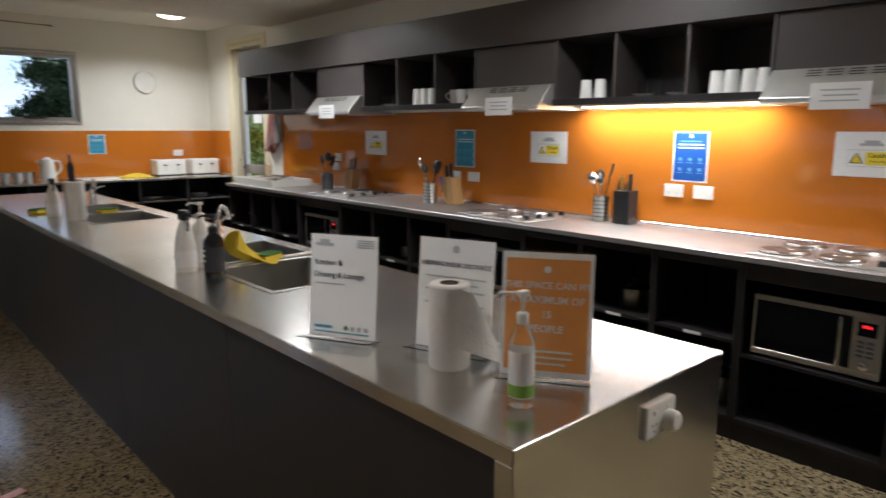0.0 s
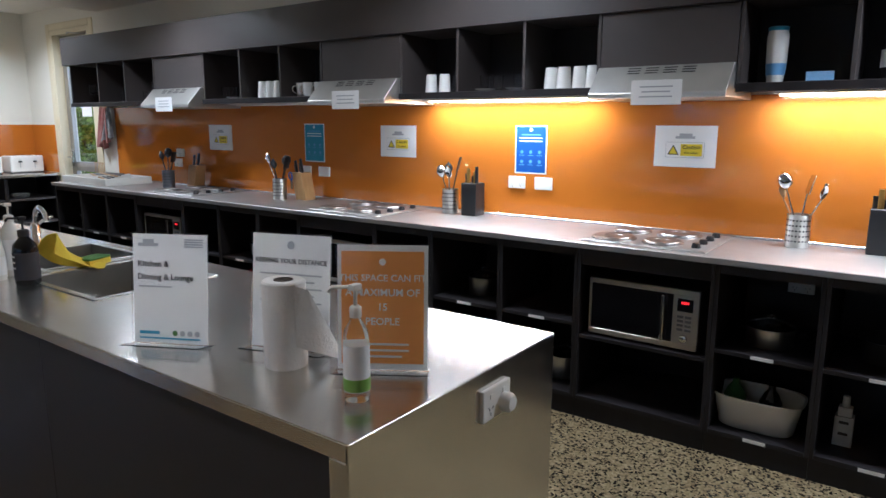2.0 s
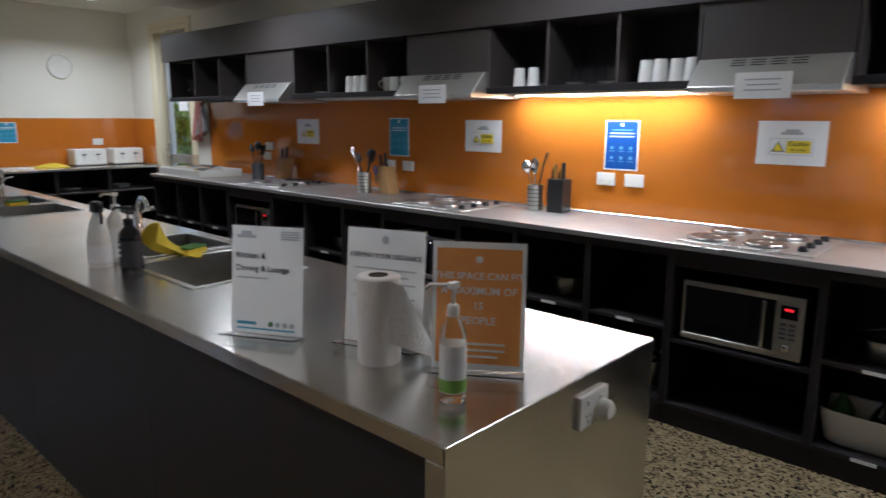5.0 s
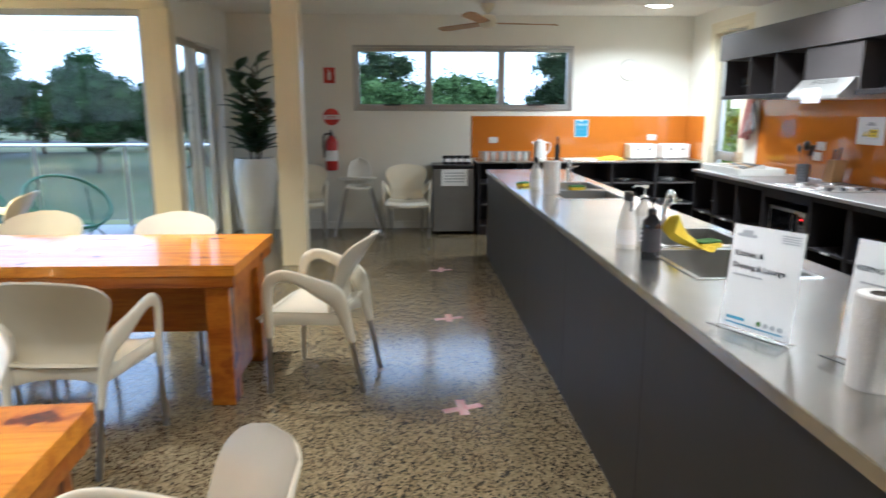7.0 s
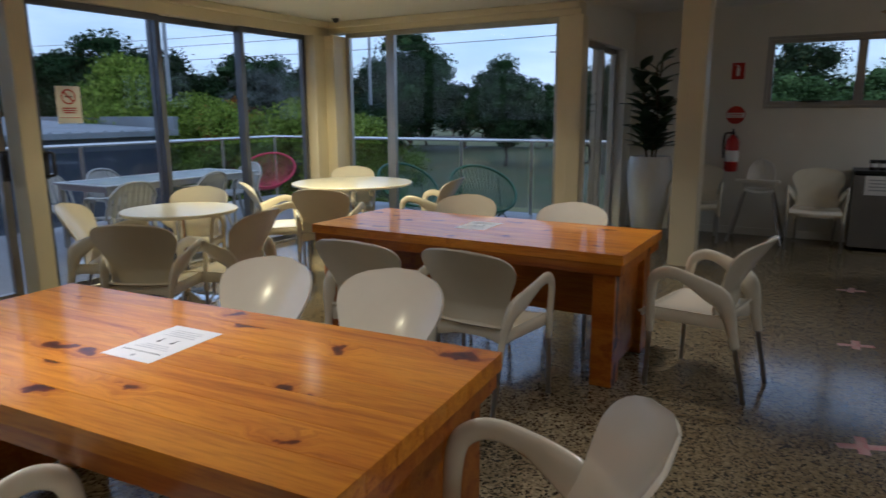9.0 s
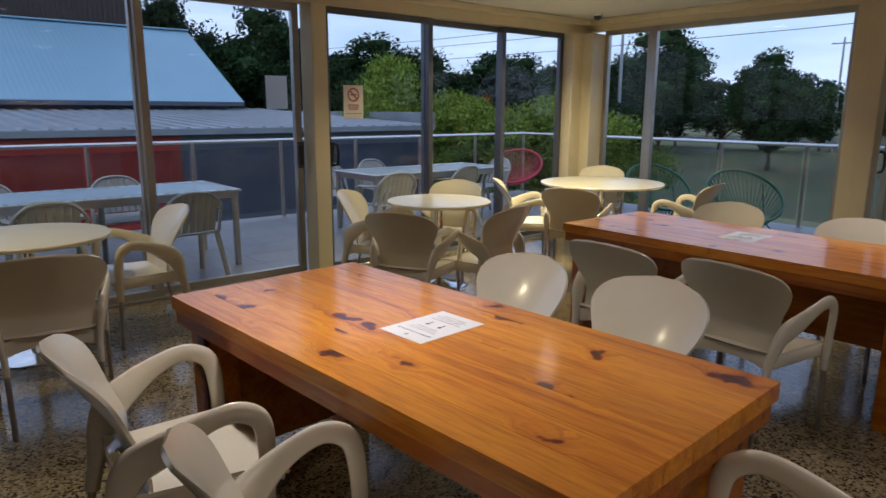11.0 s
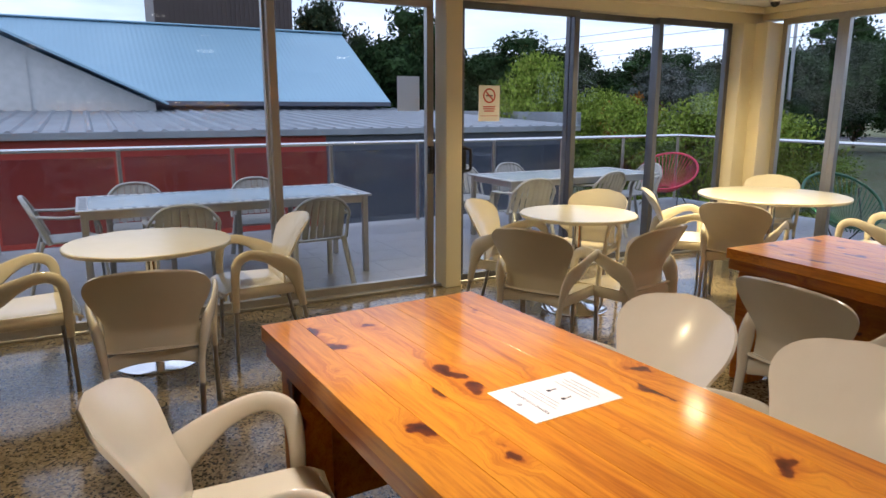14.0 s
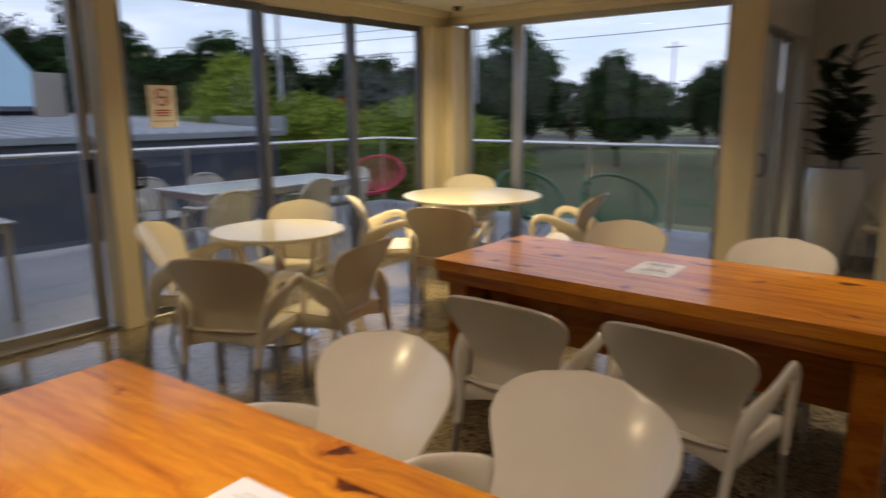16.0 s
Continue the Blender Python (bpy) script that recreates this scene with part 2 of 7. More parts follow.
def concrete():
    """Ground and sealed concrete with pale and black stones showing."""
    m = material("polished_aggregate_concrete", (0.3, 0.27, 0.2), 0.12, Coat_Weight=0.1, Coat_Roughness=0.08, Specular_IOR_Level=0.4)
    b = m.node_tree.nodes["Principled BSDF"]
    mp = coords(m)
    v = node(m, "ShaderNodeTexVoronoi", Scale=105.0)
    v2 = node(m, "ShaderNodeTexVoronoi", Scale=33.0)
    n = node(m, "ShaderNodeTexNoise", Scale=0.9, Detail=4.0)
    for q in (v, v2, n):
        link(m, mp, "Vector", q, "Vector")
    base = ramp(m, v, "Color", [(0.0, (0.014, 0.011, 0.008)), (0.27, (0.030, 0.024, 0.016)), (0.34, (0.20, 0.155, 0.085)),
                                (0.70, (0.29, 0.23, 0.13)), (1.0, (0.40, 0.33, 0.20))])
    big = ramp(m, v2, "Distance", [(0.0, (0.55, 0.55, 0.55)), (0.55, (1.0, 1.0, 1.0))])
    mix = m.node_tree.nodes.new("ShaderNodeMixRGB")
    mix.blend_type = 'MULTIPLY'
    mix.inputs[0].default_value = 0.6
    link(m, base, "Color", mix, 1), link(m, big, "Color", mix, 2)
    tone = ramp(m, n, "Fac", [(0.3, (0.80, 0.78, 0.76)), (0.7, (1.0, 1.0, 1.0))])
    mix2 = m.node_tree.nodes.new("ShaderNodeMixRGB")
    mix2.blend_type = 'MULTIPLY'
    mix2.inputs[0].default_value = 1.0
    link(m, mix, 0, mix2, 1), link(m, tone, "Color", mix2, 2)
    link(m, mix2, 0, b, "Base Color")
    mr = node(m, "ShaderNodeMapRange", **{"To Min": 0.10, "To Max": 0.20})
    link(m, n, "Fac", mr, "Value"), link(m, mr, "Result", b, "Roughness")
    return m


CONCRETE = concrete()


def pine(name="varnished_pine", turn=0.0, stain=(1.0, 1.0, 1.0)):
    """Varnished pine: long grain, growth bands and dark knots drawn out along the board."""
    m = material(name, (0.5, 0.2, 0.04), 0.42, Coat_Weight=0.5, Coat_Roughness=0.12, Specular_IOR_Level=0.2)
    b = m.node_tree.nodes["Principled BSDF"]
    info = m.node_tree.nodes.new("ShaderNodeObjectInfo")
    c = m.node_tree.nodes.new("ShaderNodeTexCoord")
    add = m.node_tree.nodes.new("ShaderNodeVectorMath")
    mul = m.node_tree.nodes.new("ShaderNodeVectorMath")
    mul.operation = 'SCALE'
    mul.inputs[0].default_value = (7.0, 3.0, 5.0)
    link(m, info, "Random", mul, "Scale")
    link(m, c, "Object", add, 0), link(m, mul, 0, add, 1)
    mp = m.node_tree.nodes.new("ShaderNodeMapping")
    mp.inputs["Scale"].default_value = (0.55, 7.0, 7.0)
    mp.inputs["Rotation"].default_value = (0, 0, turn)
    link(m, add, 0, mp, "Vector")
    warp = node(m, "ShaderNodeTexNoise", Scale=1.3, Detail=3.0)
    link(m, mp, "Vector", warp, "Vector")
    wob = node(m, "ShaderNodeTexNoise", Scale=9.0, Detail=3.0)
    link(m, add, 0, wob, "Vector")
    wv = m.node_tree.nodes.new("ShaderNodeVectorMath")
    wv.operation = 'SCALE'
    wv.inputs["Scale"].default_value = 0.8
    link(m, wob, "Color", wv, 0)
    km = m.node_tree.nodes.new("ShaderNodeMapping")
    km.inputs["Scale"].default_value = (2.9, 5.2, 1.0)
    km.inputs["Rotation"].default_value = (0, 0, 0.12)
    link(m, add, 0, km, "Vector")
    ka = m.node_tree.nodes.new("ShaderNodeVectorMath")
    link(m, km, "Vector", ka, 0), link(m, wv, 0, ka, 1)
    knots = m.node_tree.nodes.new("ShaderNodeTexVoronoi")
    knots.voronoi_dimensions = '2D'
    knots.inputs["Scale"].default_value = 1.0
    link(m, ka, 0, knots, "Vector")
    # only some cells carry a knot; the others are pushed far off
    pick = ramp(m, knots, "Color", [(0.50, (0.5, 0.5, 0.5)), (0.53, (0.09, 0.09, 0.09)), (0.80, (0.02, 0.02, 0.02))])
    far = m.node_tree.nodes.new("ShaderNodeMath")
    far.operation = 'ADD'
    link(m, knots, "Distance", far, 0), link(m, pick, "Color", far, 1)
    # grain bends round the knots
    bend = ramp(m, far, "Value", [(0.0, (1.0, 1.0, 1.0)), (0.45, (0.0, 0.0, 0.0))])
    bv = m.node_tree.nodes.new("ShaderNodeVectorMath")
    bv.operation = 'MULTIPLY'
    bv.inputs[1].default_value = (0.0, 0.55, 0.0)
    link(m, bend, "Color", bv, 0)
    gv = m.node_tree.nodes.new("ShaderNodeVectorMath")
    link(m, mp, "Vector", gv, 0), link(m, bv, 0, gv, 1)
    grain = node(m, "ShaderNodeTexNoise", Scale=2.2, Detail=6.0, Roughness=0.6, Distortion=0.5)
    link(m, gv, 0, grain, "Vector")
    fine = node(m, "ShaderNodeTexNoise", Scale=16.0, Detail=4.0)
    link(m, gv, 0, fine, "Vector")
    col0 = ramp(m, grain, "Fac", [(0.28, (0.36, 0.095, 0.004)), (0.42, (0.60, 0.205, 0.007)), (0.60, (0.76, 0.315, 0.013)),
                                  (0.78, (0.47, 0.140, 0.008))])
    lines = ramp(m, fine, "Fac", [(0.36, (0.87, 0.80, 0.72)), (0.52, (1.0, 1.0, 1.0)), (0.7, (1.06, 1.06, 1.06))])
    col = m.node_tree.nodes.new("ShaderNodeMixRGB")
    col.blend_type = 'MULTIPLY'
    col.inputs[0].default_value = 1.0
    link(m, col0, "Color", col, 1), link(m, lines, "Color", col, 2)
    knob = ramp(m, far, "Value", [(0.05, (0.09, 0.035, 0.02)), (0.145, (0.22, 0.10, 0.045)), (0.16, (0.52, 0.34, 0.20)), (0.19, (0.86, 0.76, 0.64)), (0.32, (1, 1, 1))])
    mix = m.node_tree.nodes.new("ShaderNodeMixRGB")
    mix.blend_type = 'MULTIPLY'
    mix.inputs[0].default_value = 1.0
    link(m, col, 0, mix, 1), link(m, knob, "Color", mix, 2)
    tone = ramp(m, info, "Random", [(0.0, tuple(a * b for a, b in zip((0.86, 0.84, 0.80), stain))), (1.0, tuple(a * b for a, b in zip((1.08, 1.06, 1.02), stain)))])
    mix2 = m.node_tree.nodes.new("ShaderNodeMixRGB")
    mix2.blend_type = 'MULTIPLY'
    mix2.inputs[0].default_value = 1.0
    link(m, mix, 0, mix2, 1), link(m, tone, "Color", mix2, 2)
    link(m, mix2, 0, b, "Base Color")
    bp = node(m, "ShaderNodeBump", Strength=0.06, Distance=0.004)
    link(m, fine, "Fac", bp, "Height"), link(m, bp, "Normal", b, "Normal")
    return m


PINE = pine()
# aprons and legs: redder pine, with shade below the tops put into the colour
STAINSHADE = (0.60, 0.48, 0.42)
PINEV = pine("varnished_pine_cross", radians(90), STAINSHADE)
PINED = pine("varnished_pine_apron", 0.0, STAINSHADE)


def tile_stone():
    m = varied("deck_tile", (0.21, 0.205, 0.205), (0.17, 0.165, 0.165), 0.35, scale=3, bump=0.05, fine=60)
    return m


TILE = tile_stone()


def foliage(name, dark, light):
    """Leaves: tone by leaf, and mottled at leaf size over the crown's inner clumps."""
    m = material(name, dark, 0.8, Specular_IOR_Level=0.04)
    b = m.node_tree.nodes["Principled BSDF"]
    g = m.node_tree.nodes.new("ShaderNodeNewGeometry")
    r = ramp(m, g, "Random Per Island", [(0.0, dark), (0.75, light), (1.0, tuple(min(1, 1.25 * q) for q in light))])
    n = node(m, "ShaderNodeTexNoise", Scale=40.0, Detail=4.0, Roughness=0.7)
    link(m, coords(m), "Vector", n, "Vector")
    k = ramp(m, n, "Fac", [(0.36, (0.35, 0.35, 0.35)), (0.60, (1.0, 1.0, 1.0))])
    x = m.node_tree.nodes.new("ShaderNodeMixRGB")
    x.blend_type = 'MULTIPLY'
    x.inputs[0].default_value = 1.0
    link(m, r, "Color", x, 1), link(m, k, "Color", x, 2), link(m, x, 0, b, "Base Color")
    bp = node(m, "ShaderNodeBump", Strength=1.0, Distance=0.03)
    link(m, n, "Fac", bp, "Height"), link(m, bp, "Normal", b, "Normal")
    return m


DARKLEAF = foliage("dark_green_foliage", (0.013, 0.030, 0.012), (0.038, 0.075, 0.026))
GUMLEAF = foliage("gum_foliage", (0.020, 0.032, 0.016), (0.050, 0.075, 0.034))
LIMELEAF = foliage("lime_green_foliage", (0.12, 0.20, 0.025), (0.30, 0.40, 0.065))
MIDLEAF = foliage("mid_green_foliage", (0.045, 0.085, 0.028), (0.10, 0.16, 0.055))
RUSTLEAF = foliage("rust_foliage", (0.16, 0.06, 0.02), (0.32, 0.14, 0.03))
FLOWERLEAF = foliage("white_flower_foliage", (0.016, 0.028, 0.016), (0.13, 0.15, 0.14))


# ---- mesh helpers ----
def box(x0, x1, y0, y1, z0, z1, bevel=0.0, seg=1):
    bm = bmesh.new()
    bmesh.ops.create_cube(bm, size=1, matrix=Matrix.Translation(((x0 + x1) / 2, (y0 + y1) / 2, (z0 + z1) / 2))
                          @ Matrix.Diagonal((x1 - x0, y1 - y0, z1 - z0, 1)))
    if bevel:
        bmesh.ops.bevel(bm, geom=bm.edges[:], offset=bevel, segments=seg, affect='EDGES', profile=0.7)
    return bm


def join(*parts):
    out = bmesh.new()
    for p in parts:
        me = bpy.data.meshes.new("tmp")
        p.to_mesh(me)
        out.from_mesh(me)
        p.free()
        bpy.data.meshes.remove(me)
    return out


def lathe(profile, n=24, x=0.0, y=0.0):
    """A turned body from (radius, height) pairs, closed at both ends."""
    bm = bmesh.new()
    rings = []
    for r, z in profile:
        rings.append([bm.verts.new((x + r * math.cos(2 * math.pi * k / n), y + r * math.sin(2 * math.pi * k / n), z)) for k in range(n)])
    for a, b in zip(rings, rings[1:]):
        for k in range(n):
            bm.faces.new((a[k], a[(k + 1) % n], b[(k + 1) % n], b[k]))
    bm.faces.new(rings[0][::-1])
    bm.faces.new(rings[-1])
    return bm


def sweep(path, a, b, n=10, side=Vector((1, 0, 0))):
    """An oval section (half sizes a along side, b across) carried along a path; a and b may be lists."""
    pts = [Vector(p) for p in path]
    bm = bmesh.new()
    rings = []
    for i, p in enumerate(pts):
        d = (pts[min(i + 1, len(pts) - 1)] - pts[max(i - 1, 0)]).normalized()
        s = (side - d * side.dot(d)).normalized() if abs(side.dot(d)) < 0.98 else Vector((0, 1, 0))
        u = d.cross(s).normalized()
        ra = a[i] if isinstance(a, (list, tuple)) else a
        rb = b[i] if isinstance(b, (list, tuple)) else b
        rings.append([bm.verts.new(p + s * ra * math.cos(2 * math.pi * k / n) + u * rb * math.sin(2 * math.pi * k / n)) for k in range(n)])
    for p, q in zip(rings, rings[1:]):
        for k in range(n):
            bm.faces.new((p[k], p[(k + 1) % n], q[(k + 1) % n], q[k]))
    bm.faces.new(rings[0][::-1])
    bm.faces.new(rings[-1])
    bmesh.ops.recalc_face_normals(bm, faces=bm.faces[:])
    return bm


def smooth_path(pts, n=6):
    """Points on a Catmull-Rom curve through pts."""
    p = [Vector(q) for q in pts]
    p = [p[0] * 2 - p[1]] + p + [p[-1] * 2 - p[-2]]
    out = []
    for i in range(1, len(p) - 2):
        for k in range(n):
            t = k / n
            out.append(0.5 * (2 * p[i] + (p[i + 1] - p[i - 1]) * t + (2 * p[i - 1] - 5 * p[i] + 4 * p[i + 1] - p[i + 2]) * t * t
                              + (3 * p[i] - p[i - 1] - 3 * p[i + 1] + p[i + 2]) * t ** 3))
    return out + [p[-2]]


def shell(f, nu, nv, thick):
    """A curved panel with thickness from f(u, v), u and v in 0..1."""
    bm = bmesh.new()
    grid = [[Vector(f(i / nu, j / nv)) for j in range(nv + 1)] for i in range(nu + 1)]
    top, low = [], []
    for i in range(nu + 1):
        tr, lr = [], []
        for j in range(nv + 1):
            du = grid[min(i + 1, nu)][j] - grid[max(i - 1, 0)][j]
            dv = grid[i][min(j + 1, nv)] - grid[i][max(j - 1, 0)]
            nrm = du.cross(dv)
            nrm = nrm.normalized() if nrm.length > 1e-9 else Vector((0, 0, 1))
            tr.append(bm.verts.new(grid[i][j] + nrm * thick / 2))
            lr.append(bm.verts.new(grid[i][j] - nrm * thick / 2))
        top.append(tr), low.append(lr)
    for i in range(nu):
        for j in range(nv):
            bm.faces.new((top[i][j], top[i + 1][j], top[i + 1][j + 1], top[i][j + 1]))
            bm.faces.new((low[i][j], low[i][j + 1], low[i + 1][j + 1], low[i + 1][j]))
    for i in range(nu):
        bm.faces.new((top[i][0], low[i][0], low[i + 1][0], top[i + 1][0]))
        bm.faces.new((top[i][nv], top[i + 1][nv], low[i + 1][nv], low[i][nv]))
    for j in range(nv):
        bm.faces.new((top[0][j], top[0][j + 1], low[0][j + 1], low[0][j]))
        bm.faces.new((top[nu][j], low[nu][j], low[nu][j + 1], top[nu][j + 1]))
    return bm


def mesh_of(name, bm, mat, smooth=None):
    me = bpy.data.meshes.new(name)
    bmesh.ops.recalc_face_normals(bm, faces=bm.faces[:])
    bm.to_mesh(me)
    bm.free()
    me.materials.append(mat)
    if smooth:
        for p in me.polygons:
            p.use_smooth = True
        me.set_sharp_from_angle(angle=radians(smooth))
    return me


def part(name, bm, mat, parent=None, label="", smooth=None):
    ob = new(name, mesh_of(name, bm, mat, smooth))
    if parent:
        ob.parent = parent
    return tagged(ob, label=label)


def thing(name, label, category, m=None, group=""):
    ob = new(name)
    ob.empty_display_size = 0.05
    if m:
        ob.matrix_world = m
    return tagged(ob, label=label, category=category, group=group)


def solid(name, bm, mat, label, category, m=None, group="", smooth=None, kind=""):
    """A thing of one mesh."""
    ob = part(name, bm, mat, None, "", smooth)
    if m:
        ob.matrix_world = m
    return tagged(ob, label=label, category=category, group=group, kind=kind)


def structure(name, bm, mat, label="", smooth=None):
    ob = part(name, bm, mat, None, label, smooth)
    return tagged(ob, kind="structure")


def letters(name, text, size, mat, m, parent, label=""):
    """Words in the built-in font as a mesh; m: centre of the line, text in its xy plane."""
    cu = bpy.data.curves.new("words", 'FONT')
    cu.body, cu.size, cu.align_x, cu.align_y, cu.resolution_u = text, size, 'CENTER', 'CENTER', 2
    cu.offset = 0.018 * size
    ob = bpy.data.objects.new("words", cu)
    scene.collection.objects.link(ob)
    bpy.context.view_layer.update()
    me = bpy.data.meshes.new_from_object(ob.evaluated_get(bpy.context.evaluated_depsgraph_get()))
    bpy.data.objects.remove(ob)
    me.materials.clear()
    me.materials.append(mat)
    w = new(name, me)
    w.parent = parent
    w.matrix_local = m
    return tagged(w, label=label)


def flat(x0, x1, y0, y1, z=0.0, t=0.0006):
    """A thin printed patch in the xy plane."""
    return box(x0, x1, y0, y1, z, z + t)




def pane(name, bm, parent, mat=None):
    ob = part(name, bm, mat or GLASSY, parent)
    ob.visible_shadow = False
    return ob


# ---- the building ----
XL, XR, YN, YC, YF, XB = -4.2, 4.78, -6.5, 7.65, 9.7, -1.0
ZC, ZF, YS = 2.53, 2.65, 8.05

structure("floor", join(box(XL - 0.02, XR + 0.02, YN, YC + 0.05, -0.2, 0.0), box(XB - 0.02, XR + 0.02, YC + 0.05, YF + 0.02, -0.2, 0.0)), CONCRETE,
          "polished exposed-aggregate concrete floor")
structure("ceiling", join(box(XL - 0.2, XR + 0.2, YN - 0.2, YC + 0.2, ZC, ZC + 0.2), box(XB - 0.2, XR + 0.2, YC + 0.2, YS, ZC, ZC + 0.2),
                          box(XB - 0.2, XR + 0.2, YS, YF + 0.2, ZF, ZF + 0.2)), CEIL, "cream painted plasterboard ceiling")
# unseen closing walls: the back one limits bounce, the left one blocks daylight
structure("wall_back_unseen", box(XL - 0.2, XR + 0.2, YN - 0.2, YN, -0.2, ZC), TAUPE, "plain taupe wall, unseen, added to hold back stray light")
structure("wall_left_unseen", box(XL - 0.1, XL + 0.06, YN, -0.62, -0.2, 2.36), TAUPE, "plain taupe wall, unseen, added to hold back stray light")

# kitchen wall with the door opening
DY0, DY1, DZ = 8.22, 9.06, 2.42
structure("wall_kitchen", join(box(XR, XR + 0.2, YN, DY0, -0.2, ZF), box(XR, XR + 0.2, DY1, YF + 0.2, -0.2, ZF),
                               box(XR, XR + 0.2, DY0, DY1, DZ, ZF)), WALL, "cream painted wall behind the kitchen bench")
# far wall with the high window
WX0, WX1, WZ0, WZ1 = 0.55, 3.25, 1.53, 2.26
structure("wall_far", join(box(XB - 0.2, WX0, YF, YF + 0.2, -0.2, ZF), box(WX1, XR, YF, YF + 0.2, -0.2, ZF),
                           box(WX0, WX1, YF, YF + 0.2, -0.2, WZ0), box(WX0, WX1, YF, YF + 0.2, WZ1, ZF)), WALL,
          "cream painted wall with a high strip window")
# side wall of the far part, with the narrow sliding door
SY0, SY1, SZ = 7.86, 9.35, 2.2
structure("wall_side", join(box(XB - 0.2, XB, YC + 0.1, SY0, -0.2, ZF), box(XB - 0.2, XB, SY1, YF, -0.2, ZF), box(XB - 0.2, XB, SY0, SY1, SZ, ZF)),
          WALL, "cream painted wall with a glazed sliding door")
# glazed walls of the dining corner: head, sill and posts
structure("wall_glazed_head", join(box(XL - 0.1, XL + 0.06, YN, YC + 0.1, 2.36, ZC), box(XL + 0.06, XB - 0.002, YC - 0.06, YC + 0.1, 2.40, ZC)), CREAM,
          "cream painted lintel above the windows")
structure("trim_cornice", join(box(XL + 0.062, XL + 0.12, YN, YC - 0.06, 2.46, ZC - 0.003, 0.008), box(XL + 0.12, XB, YC - 0.12, YC - 0.062, 2.46, ZC - 0.003, 0.008)), CREAM,
          "cream painted cornice")
structure("corner_post", join(box(XL - 0.1, XL + 0.12, 7.24, YC + 0.1, 0, 2.36, 0.006), box(XL + 0.12, XL + 0.26, 7.42, YC + 0.1, 0, 2.36, 0.006)), CREAM,
          "cream painted corner post between the windows")
structure("window_post_1", box(XL - 0.1, XL + 0.10, 3.83, 3.98, 0, 2.36, 0.006), CREAM, "cream painted post between two sliding doors")
structure("window_post_2", join(box(-1.22, XB + 0.02, YC - 0.08, YC + 0.1, 0, 2.40, 0.006), box(-1.10, XB + 0.045, YC - 0.11, YC - 0.08, 0, 2.40, 0.004)), CREAM,
          "cream painted post at the end of the glazing")
structure("pillar", box(-0.04, 0.20, 7.56, 7.80, 0, ZC, 0.008, 2), CREAM, "square cream painted pillar standing free in the room")
structure("baseboard", join(box(XB + 0.001, 2.0, YF - 0.012, YF, 0, 0.09, 0.003), box(XB, XB + 0.012, SY1 + 0.06, YF - 0.012, 0, 0.09, 0.003)), WALL, "cream painted skirting board")


def frame_rect(axis, at, a0, a1, z0, z1, w, d):
    """Four bars of a frame in the plane axis = at, from a0 to a1 and z0 to z1."""
    bars = [(a0, a1, z0, z0 + w), (a0, a1, z1 - w, z1), (a0, a0 + w, z0 + w, z1 - w), (a1 - w, a1, z0 + w, z1 - w)]
    if axis == 'x':
        return join(*[box(at - d / 2, at + d / 2, p, q, r, s, 0.003) for p, q, r, s in bars])
    return join(*[box(p, q, at - d / 2, at + d / 2, r, s, 0.003) for p, q, r, s in bars])


def glazing(name, axis, at, spans, z0, z1, label, w=0.05, d=0.06, mat=ALU):
    """A window or door of several framed panes side by side."""
    w0 = tagged(new(name), label=label, kind="structure")
    for k, (a0, a1, off) in enumerate(spans):
        fr = part("window_frame", frame_rect(axis, at + off, a0, a1, z0, z1, w, d), mat, w0)
        g = (at + off - 0.003, at + off + 0.003)
        if axis == 'x':
            pane("pane", box(g[0], g[1], a0 + w - 0.004, a1 - w + 0.004, z0 + w - 0.004, z1 - w + 0.004), fr)
        else:
            pane("pane", box(a0 + w - 0.004, a1 - w + 0.004, g[0], g[1], z0 + w - 0.004, z1 - w + 0.004), fr)
    return w0


door_a = glazing("door_1", 'x', XL - 0.03, [(-0.60, 0.1, 0.0), (0.1, 2.50, 0.0), (2.42, 3.80, -0.065)], 0.02, 2.36,
                 "wide aluminium sliding door onto the deck, closed", 0.06)
# plain aluminium frames, their shade against the daylight put into the darker colour
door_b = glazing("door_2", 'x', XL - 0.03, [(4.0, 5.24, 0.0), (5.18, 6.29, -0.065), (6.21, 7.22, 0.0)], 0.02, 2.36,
                 "aluminium sliding door beside the corner post, closed", 0.055, mat=DARKSHADEALU)
glazing("window_1", 'y', YC + 0.03, [(-3.94, -3.30, 0.0), (-3.30, -1.22, 0.0)], 0.02, 2.40, "large aluminium window of the dining corner", 0.055)
door_c = glazing("door_3", 'x', XB - 0.08, [(SY0, 8.62, 0.0), (8.55, SY1, -0.065)], 0.02, SZ, "narrow aluminium sliding door beside the plant", 0.06)
win_f = glazing("window_2", 'y', YF + 0.05, [(WX0, 1.455, 0.0), (1.455, 2.375, 0.0), (2.375, WX1, 0.0)], WZ0, WZ1, "high strip window of three aluminium panes", 0.045)
structure("window_reveal", join(box(WX0 - 0.03, WX1 + 0.03, YF - 0.012, YF + 0.02, WZ0 - 0.035, WZ0 - 0.001, 0.003), box(WX0 - 0.03, WX1 + 0.03, YF - 0.012, YF + 0.02, WZ1 + 0.001, WZ1 + 0.03, 0.003),
                                box(WX0 - 0.03, WX0 - 0.001, YF - 0.012, YF + 0.02, WZ0, WZ1, 0.003), box(WX1 + 0.001, WX1 + 0.03, YF - 0.012, YF + 0.02, WZ0, WZ1, 0.003)), ALU, "aluminium trim round the strip window")
